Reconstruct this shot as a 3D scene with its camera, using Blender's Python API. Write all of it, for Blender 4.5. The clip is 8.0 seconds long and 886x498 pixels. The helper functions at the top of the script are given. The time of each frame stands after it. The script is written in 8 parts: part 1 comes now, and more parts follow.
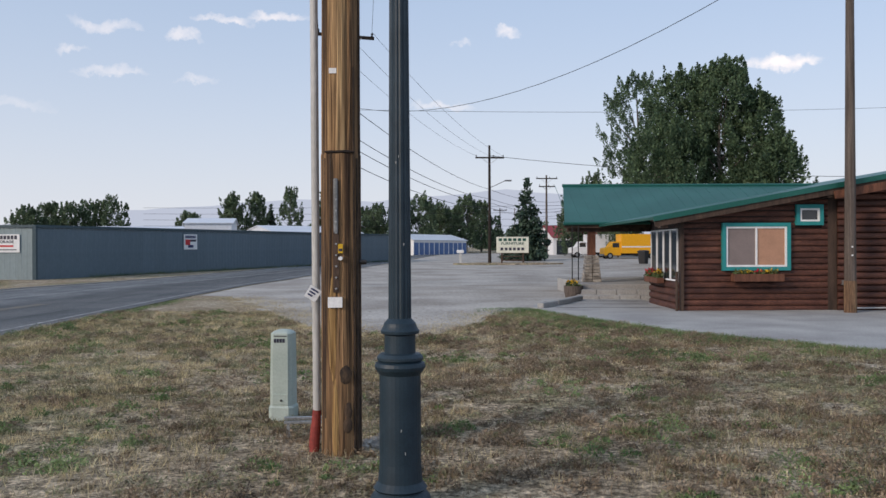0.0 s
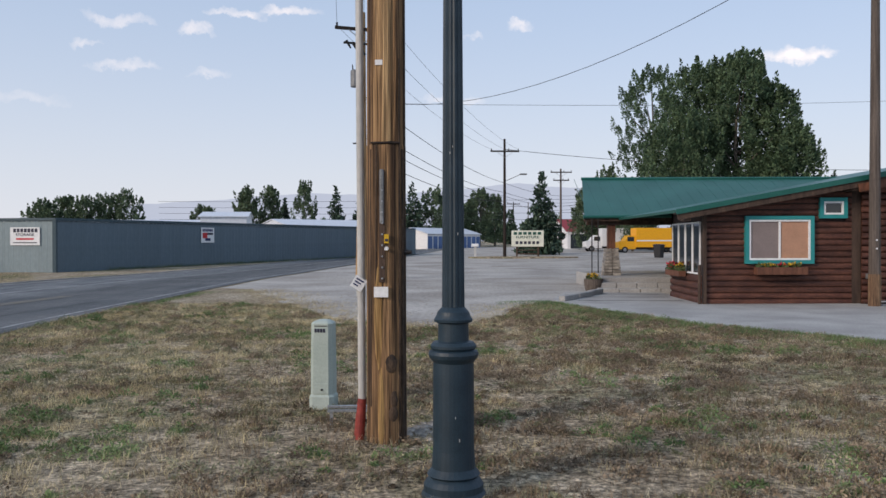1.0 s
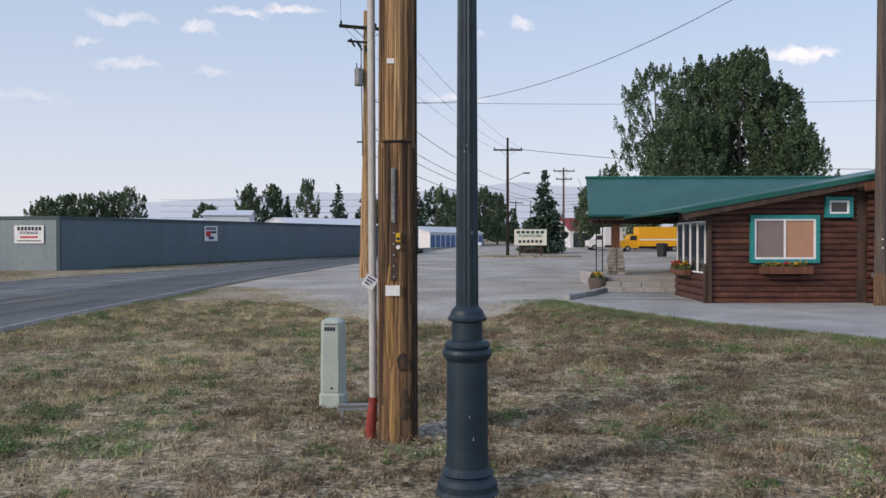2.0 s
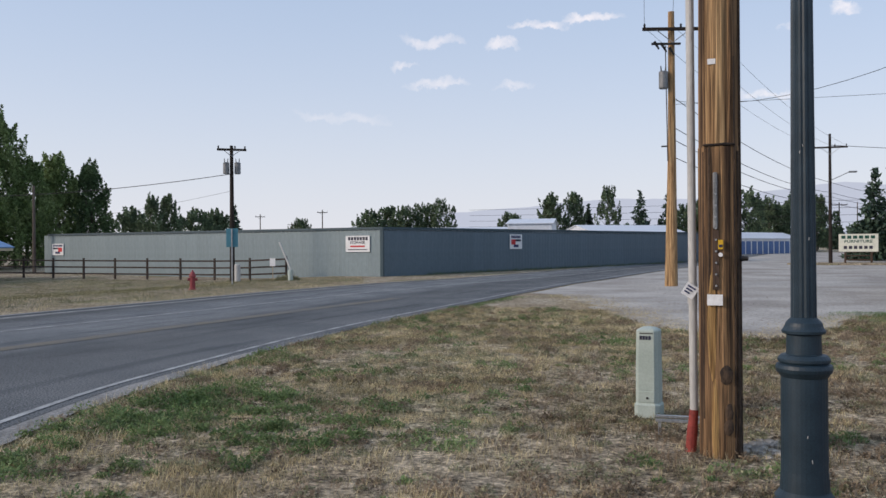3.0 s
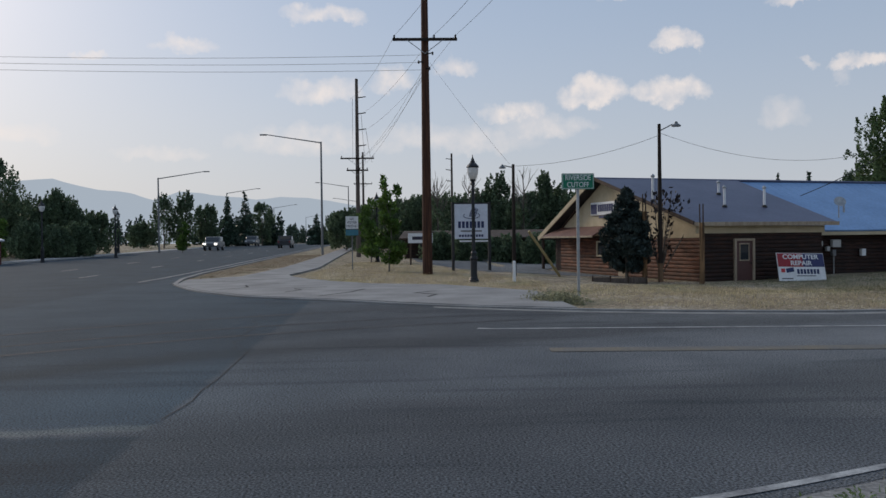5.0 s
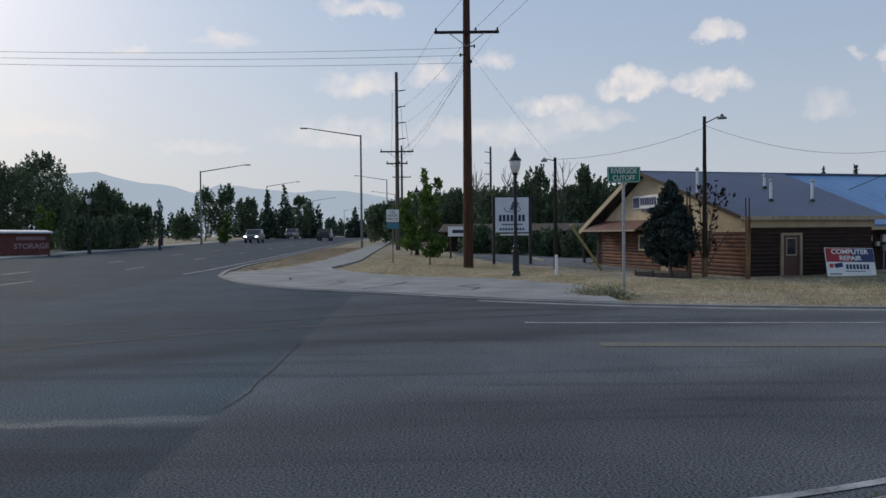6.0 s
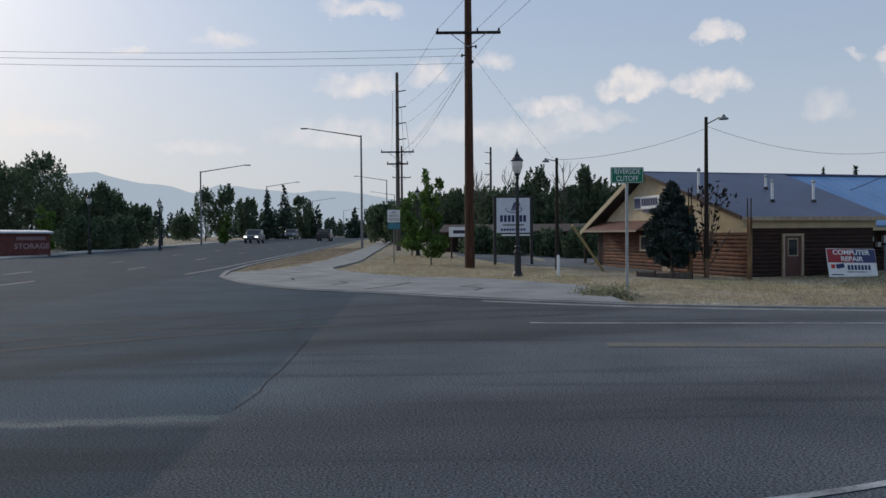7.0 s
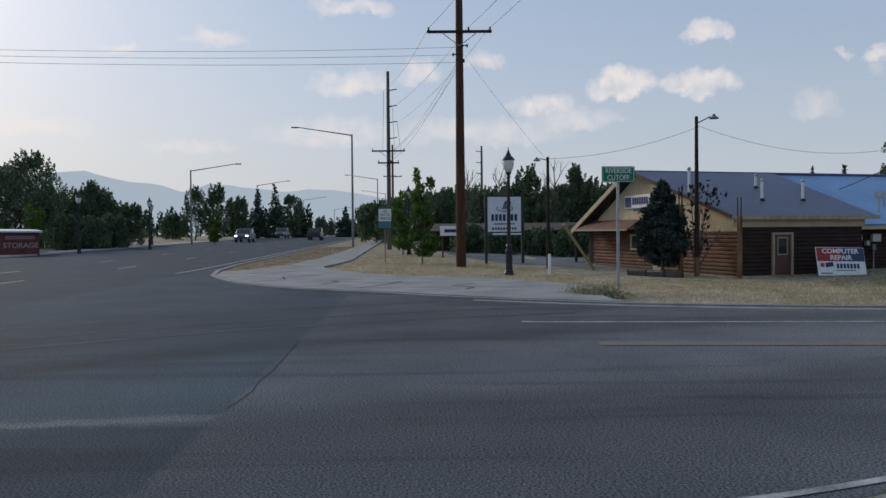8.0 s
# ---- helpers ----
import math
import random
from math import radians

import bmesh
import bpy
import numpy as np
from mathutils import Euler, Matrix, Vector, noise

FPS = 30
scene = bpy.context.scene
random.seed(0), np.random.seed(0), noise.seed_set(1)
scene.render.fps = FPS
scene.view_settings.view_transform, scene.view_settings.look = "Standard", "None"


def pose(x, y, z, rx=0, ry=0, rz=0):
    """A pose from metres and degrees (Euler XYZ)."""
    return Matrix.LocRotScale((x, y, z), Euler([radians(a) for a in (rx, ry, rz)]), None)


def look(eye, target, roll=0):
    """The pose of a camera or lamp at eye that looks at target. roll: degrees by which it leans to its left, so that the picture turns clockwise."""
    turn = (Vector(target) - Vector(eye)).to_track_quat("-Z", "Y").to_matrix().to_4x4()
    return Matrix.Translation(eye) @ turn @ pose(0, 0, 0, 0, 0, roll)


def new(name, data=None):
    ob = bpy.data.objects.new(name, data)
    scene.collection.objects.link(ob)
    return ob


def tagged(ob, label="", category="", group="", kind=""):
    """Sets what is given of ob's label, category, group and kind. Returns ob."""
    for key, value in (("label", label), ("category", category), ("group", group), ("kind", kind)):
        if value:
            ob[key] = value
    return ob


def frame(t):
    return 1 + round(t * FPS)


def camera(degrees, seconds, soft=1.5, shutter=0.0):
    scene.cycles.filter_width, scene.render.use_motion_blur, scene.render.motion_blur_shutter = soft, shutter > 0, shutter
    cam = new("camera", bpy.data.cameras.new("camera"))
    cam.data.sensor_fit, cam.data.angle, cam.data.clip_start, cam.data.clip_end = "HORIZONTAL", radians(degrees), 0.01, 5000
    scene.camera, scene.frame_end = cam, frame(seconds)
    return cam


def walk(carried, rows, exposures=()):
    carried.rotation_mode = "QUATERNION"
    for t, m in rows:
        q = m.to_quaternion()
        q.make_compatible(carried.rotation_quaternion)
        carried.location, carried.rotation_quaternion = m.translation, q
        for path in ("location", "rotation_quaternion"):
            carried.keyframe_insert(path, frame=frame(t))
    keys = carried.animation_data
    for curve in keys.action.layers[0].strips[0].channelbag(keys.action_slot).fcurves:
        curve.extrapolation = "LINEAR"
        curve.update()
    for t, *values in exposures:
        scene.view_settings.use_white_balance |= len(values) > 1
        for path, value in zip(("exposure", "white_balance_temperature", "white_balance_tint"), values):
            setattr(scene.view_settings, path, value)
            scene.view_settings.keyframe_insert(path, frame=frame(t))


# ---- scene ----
cam = camera(55.73, 8.0)
PATH = [
    (0.0, (0.003, 0.007, 1.613), (0.003, 10.007, 1.591), -0.19),
    (0.5, (-0.088, 0.003, 1.607), (-0.216, 10.002, 1.530), -0.08),
    (1.0, (-0.252, -0.048, 1.586), (-0.393, 9.951, 1.492), -0.12),
    (2.3, (-0.331, -0.051, 1.586), (-0.524, 9.946, 1.475), 0.05),
    (2.5, (-0.344, -0.052, 1.586), (-1.215, 9.910, 1.547), -0.10),
    (2.7, (-0.385, -0.077, 1.588), (-2.265, 9.745, 1.578), -0.02),
    (2.9, (-0.426, -0.102, 1.590), (-3.516, 9.409, 1.576), -0.20),
    (3.0, (-0.446, -0.114, 1.591), (-4.071, 9.206, 1.583), -0.40),
    (3.2, (-0.475, -0.090, 1.588), (-5.373, 8.628, 1.563), -0.12),
    (3.5, (-0.540, -0.030, 1.585), (-7.220, 7.411, 1.630), -1.12),
    (3.7, (-0.580, 0.020, 1.592), (-8.041, 6.679, 1.624), -1.11),
    (4.0, (-0.640, 0.070, 1.605), (-8.811, 5.835, 1.659), -1.08),
    (4.2, (-0.670, 0.090, 1.603), (-9.299, 5.143, 1.603), -1.20),
    (4.5, (-0.720, 0.100, 1.597), (-10.113, 3.532, 1.564), -1.15),
    (4.8, (-0.760, 0.100, 1.598), (-10.625, 1.735, 1.494), -0.93),
    (5.0, (-0.780, 0.090, 1.600), (-10.756, 0.770, 1.496), -0.71),
    (5.2, (-0.790, 0.070, 1.602), (-10.783, 0.430, 1.488), -0.85),
    (6.5, (-0.800, -0.180, 1.606), (-10.796, 0.052, 1.422), -0.50),
    (7.0, (-0.800, -0.200, 1.602), (-10.795, 0.049, 1.428), -0.47),
    (7.5, (-0.800, -0.210, 1.600), (-10.795, 0.055, 1.427), -0.46),
    (8.0, (-0.790, -0.220, 1.606), (-10.782, 0.138, 1.418), -0.50),
]
walk(cam, [(t, look(e, g, r)) for t, e, g, r in PATH],
     [(0.0, 0.43, 6600, 11), (2.5, 0.46, 6620, 12), (3.5, 0.44, 6680, 11), (4.0, 0.29, 6600, 10), (4.5, 0.16, 6650, 10), (5.0, -0.05, 6580, 9), (6.5, -0.03, 6420, 8), (8.0, -0.04, 6420, 8)])

# ---- light ----
SUN_EL, SUN_AZ = radians(24), radians(128)      # azimuth to the left of +y
SUN_DIR = Vector((-math.sin(SUN_AZ) * math.cos(SUN_EL), math.cos(SUN_AZ) * math.cos(SUN_EL), math.sin(SUN_EL)))
sun_data = bpy.data.lights.new("sun", "SUN")
sun_data.energy, sun_data.angle, sun_data.color = 1.5, radians(12), (1.0, 0.86, 0.72)
sun = new("sun", sun_data)
sun.matrix_world = look((0, 0, 50), Vector((0, 0, 50)) - SUN_DIR)

# clouds of the evening sky: azimuth left of +y, elevation, half width, half height (degrees), density
CLOUDS = [
    (21.8, 14.0, 2.2, 0.5, 0.42), (17.0, 13.7, 1.2, 0.45, 0.4), (14.8, 14.9, 1.9, 0.36, 0.55), (11.2, 15.1, 2.1, 0.34, 0.55), (23.6, 12.3, 1.2, 0.26, 0.3), (21.5, 11.1, 2.3, 0.34, 0.3),
    (-4.3, 14.5, 1.0, 0.36, 0.5), (-21.9, 11.7, 2.4, 0.6, 0.8), (0.1, 9.7, 2.3, 0.3, 0.4), (-1.4, 13.6, 0.6, 0.22, 0.25), (16.5, 11.0, 1.2, 0.3, 0.25), (28, 9.0, 3.0, 0.4, 0.2),
    (73.8, 16.2, 1.8, 0.7, 0.8), (70.4, 12.7, 1.9, 0.85, 1.1), (75.9, 9.9, 2.3, 1.25, 1.15), (71.0, 9.8, 2.8, 1.1, 1.1), (81.2, 8.6, 2.4, 0.75, 0.75), (62.9, 14.7, 2.0, 0.55, 0.75),
    (59.0, 10.5, 2.3, 0.6, 0.95), (50.8, 15.0, 1.2, 0.34, 0.6), (64.0, 7.7, 1.5, 1.1, 0.4), (62.6, 10.8, 0.7, 0.3, 0.45), (60.5, 9.8, 0.6, 0.5, 0.3),
    (93.9, 15.0, 2.9, 0.75, 0.9), (94.1, 10.2, 2.6, 1.05, 0.75), (89.5, 11.0, 1.7, 0.95, 0.75), (103.0, 12.7, 2.2, 0.6, 0.6), (108.7, 11.8, 1.2, 0.26, 0.6), (85.1, 11.7, 1.1, 0.7, 0.6),
    (114.2, 7.1, 3.4, 0.9, 0.6), (85.5, 7.0, 6.0, 1.2, 0.5), (95.3, 7.0, 4.8, 1.2, 0.5), (104.5, 6.1, 3.0, 0.7, 0.4), (79.2, 7.8, 3.1, 1.0, 0.55),
    (125, 12, 5, 1.2, 0.5), (150, 16, 6, 1.4, 0.5), (-60, 14, 4, 1.0, 0.5), (-100, 15, 5, 1.2, 0.5), (-150, 13, 5, 1.2, 0.5)]


def build_world():
    world = bpy.data.worlds.new("sky")
    scene.world = world
    world.use_nodes = True
    nt = world.node_tree
    nt.nodes.clear()
    N, L = nt.nodes.new, nt.links.new

    def m(op, a, b=None, c=None):
        n = N("ShaderNodeMath")
        n.operation = op
        for i, v in enumerate((a, b, c)):
            if v is None:
                continue
            if isinstance(v, (int, float)):
                n.inputs[i].default_value = v
            else:
                L(v, n.inputs[i])
        return n.outputs[0]

    sky = N("ShaderNodeTexSky")
    sky.sky_type, sky.sun_disc = "NISHITA", False
    sky.sun_elevation, sky.sun_rotation = SUN_EL, -SUN_AZ
    sky.air_density, sky.dust_density, sky.ozone_density = 1.0, 1.5, 1.0
    tc = N("ShaderNodeTexCoord")
    sep = N("ShaderNodeSeparateXYZ")
    L(tc.outputs["Generated"], sep.inputs[0])
    noi = N("ShaderNodeTexNoise")
    noi.inputs["Scale"].default_value, noi.inputs["Detail"].default_value, noi.inputs["Roughness"].default_value = 26.0, 9.0, 0.62
    L(tc.outputs["Generated"], noi.inputs["Vector"])
    nsep = N("ShaderNodeSeparateColor")
    L(noi.outputs["Color"], nsep.inputs[0])
    az = m("MULTIPLY", m("ARCTAN2", m("MULTIPLY", sep.outputs[0], -1.0), sep.outputs[1]), 57.2958)
    el = m("MULTIPLY", m("ARCSINE", sep.outputs[2]), 57.2958)
    azw = m("ADD", az, m("MULTIPLY_ADD", nsep.outputs[0], 3.4, -1.7))
    elw = m("ADD", el, m("MULTIPLY_ADD", nsep.outputs[1], 2.8, -1.4))
    total = None
    for a, e, w, h, k in CLOUDS:
        dx = m("MULTIPLY", m("SUBTRACT", azw, float(a)), 1.0 / w)
        dy = m("MULTIPLY", m("SUBTRACT", elw, float(e) - 0.3 * h), 1.0 / h)
        dy = m("MAXIMUM", dy, m("MULTIPLY", dy, -1.5))     # flat below, heaped above
        d = m("ADD", m("MULTIPLY", dx, dx), m("MULTIPLY", dy, dy))
        v = m("MULTIPLY", m("MAXIMUM", m("SUBTRACT", 1.25, d), 0.0), k)
        total = v if total is None else m("MAXIMUM", total, v)
    fine = N("ShaderNodeTexNoise")
    fine.inputs["Scale"].default_value, fine.inputs["Detail"].default_value = 60.0, 5.0
    L(tc.outputs["Generated"], fine.inputs["Vector"])
    dens = m("MULTIPLY", m("MINIMUM", total, 1.0), m("MULTIPLY_ADD", fine.outputs[0], 1.7, -0.1))
    dens = m("MULTIPLY", m("MINIMUM", dens, 0.95), 0.8)
    # haze that thickens towards the horizon
    hz = m("POWER", m("SUBTRACT", 1.0, m("MINIMUM", m("MULTIPLY", m("ABSOLUTE", sep.outputs[2]), 2.2), 1.0)), 2.0)
    mul = N("ShaderNodeMix")
    mul.data_type, mul.blend_type = "RGBA", "MULTIPLY"
    mul.inputs[0].default_value = 1.0
    L(sky.outputs[0], mul.inputs[6])
    mul.inputs[7].default_value = (SKY_K * 0.98, SKY_K * 0.97, SKY_K * 1.08, 1)
    veil = N("ShaderNodeMix")
    veil.data_type = "RGBA"
    veil.inputs[0].default_value = 0.66
    L(mul.outputs[2], veil.inputs[6])
    veil.inputs[7].default_value = (0.36, 0.475, 0.645, 1)
    mix0 = N("ShaderNodeMix")
    mix0.data_type = "RGBA"
    L(m("MULTIPLY", hz, 0.85), mix0.inputs[0])
    L(veil.outputs[2], mix0.inputs[6])
    mix0.inputs[7].default_value = (0.60, 0.61, 0.645, 1)
    mix = N("ShaderNodeMix")
    mix.data_type = "RGBA"
    L(dens, mix.inputs[0])
    L(mix0.outputs[2], mix.inputs[6])
    mix.inputs[7].default_value = (0.93, 0.84, 0.80, 1)
    bg = N("ShaderNodeBackground")
    bg.inputs[1].default_value = 1.0
    L(mix.outputs[2], bg.inputs[0])
    out = N("ShaderNodeOutputWorld")
    L(bg.outputs[0], out.inputs[0])


SKY_K = 0.10
build_world()


# ---- materials ----
def material(name, col, col2=None, scale=8.0, rough=0.8, metal=0.0, bump=0.2, fine=60.0, stretch=(1, 1, 1), var=0.25, contrast=(0.35, 0.65), spec=0.4, island=0.0, alpha=None):
    """Two colours mixed by a coarse noise, with a fine grain and a bump on top."""
    mt = bpy.data.materials.new(name)
    mt.use_nodes = True
    nt = mt.node_tree
    N, L = nt.nodes.new, nt.links.new
    b = nt.nodes["Principled BSDF"]
    b.inputs["Roughness"].default_value, b.inputs["Metallic"].default_value = rough, metal
    b.inputs["Specular IOR Level"].default_value = spec
    tc, mp = N("ShaderNodeTexCoord"), N("ShaderNodeMapping")
    mp.inputs["Scale"].default_value = stretch
    L(tc.outputs["Object"], mp.inputs[0])
    n1, n2, rp = N("ShaderNodeTexNoise"), N("ShaderNodeTexNoise"), N("ShaderNodeValToRGB")
    n1.inputs["Scale"].default_value, n1.inputs["Detail"].default_value = scale, 5.0
    n2.inputs["Scale"].default_value, n2.inputs["Detail"].default_value = fine, 4.0
    L(mp.outputs[0], n1.inputs["Vector"])
    L(mp.outputs[0], n2.inputs["Vector"])
    rp.color_ramp.elements[0].position, rp.color_ramp.elements[1].position = contrast
    rp.color_ramp.elements[0].color = (*col, 1)
    rp.color_ramp.elements[1].color = (*(col2 or [c * 1.25 for c in col]), 1)
    L(n1.outputs[0], rp.inputs[0])
    mr = N("ShaderNodeMapRange")
    mr.inputs[3].default_value, mr.inputs[4].default_value = 1 - var, 1 + var
    mr.inputs[1].default_value, mr.inputs[2].default_value = 0.3, 0.7
    L(n2.outputs[0], mr.inputs[0])
    mx = N("ShaderNodeMix")
    mx.data_type, mx.blend_type = "RGBA", "MULTIPLY"
    mx.inputs[0].default_value = 1.0
    L(rp.outputs[0], mx.inputs[6])
    L(mr.outputs[0], mx.inputs[7])
    last = mx.outputs[2]
    if island:
        g = N("ShaderNodeNewGeometry")
        hs, mr2 = N("ShaderNodeHueSaturation"), N("ShaderNodeMapRange")
        mr2.inputs[3].default_value, mr2.inputs[4].default_value = 1 - island, 1 + island
        L(g.outputs["Random Per Island"], mr2.inputs[0])
        L(mr2.outputs[0], hs.inputs["Value"])
        L(last, hs.inputs["Color"])
        last = hs.outputs[0]
    L(last, b.inputs["Base Color"])
    if bump:
        bp = N("ShaderNodeBump")
        bp.inputs["Strength"].default_value, bp.inputs["Distance"].default_value = bump, 0.02
        L(n2.outputs[0], bp.inputs["Height"])
        L(bp.outputs[0], b.inputs["Normal"])
    return mt


def leaf_material(name, col, col2, trans=0.25):
    mt = material(name, col, col2, 0.6, 0.6, 0, 0, 3.0, var=0.3, island=0.45, spec=0.3)
    nt = mt.node_tree
    b = nt.nodes["Principled BSDF"]
    t, a = nt.nodes.new("ShaderNodeBsdfTranslucent"), nt.nodes.new("ShaderNodeMixShader")
    a.inputs[0].default_value = trans
    nt.links.new(b.inputs["Base Color"].links[0].from_socket, t.inputs[0])
    nt.links.new(b.outputs[0], a.inputs[1])
    nt.links.new(t.outputs[0], a.inputs[2])
    nt.links.new(a.outputs[0], nt.nodes["Material Output"].inputs[0])
    return mt


def plain(name, col, rough=0.5, metal=0.0):
    return material(name, col, [c * 1.12 for c in col], 5, rough, metal, 0.05, 40, var=0.08)


def glass_material(name, tint):
    mt = bpy.data.materials.new(name)
    mt.use_nodes = True
    b = mt.node_tree.nodes["Principled BSDF"]
    b.inputs["Base Color"].default_value = (*tint, 1)
    b.inputs["Roughness"].default_value, b.inputs["Specular IOR Level"].default_value = 0.06, 0.6
    return mt


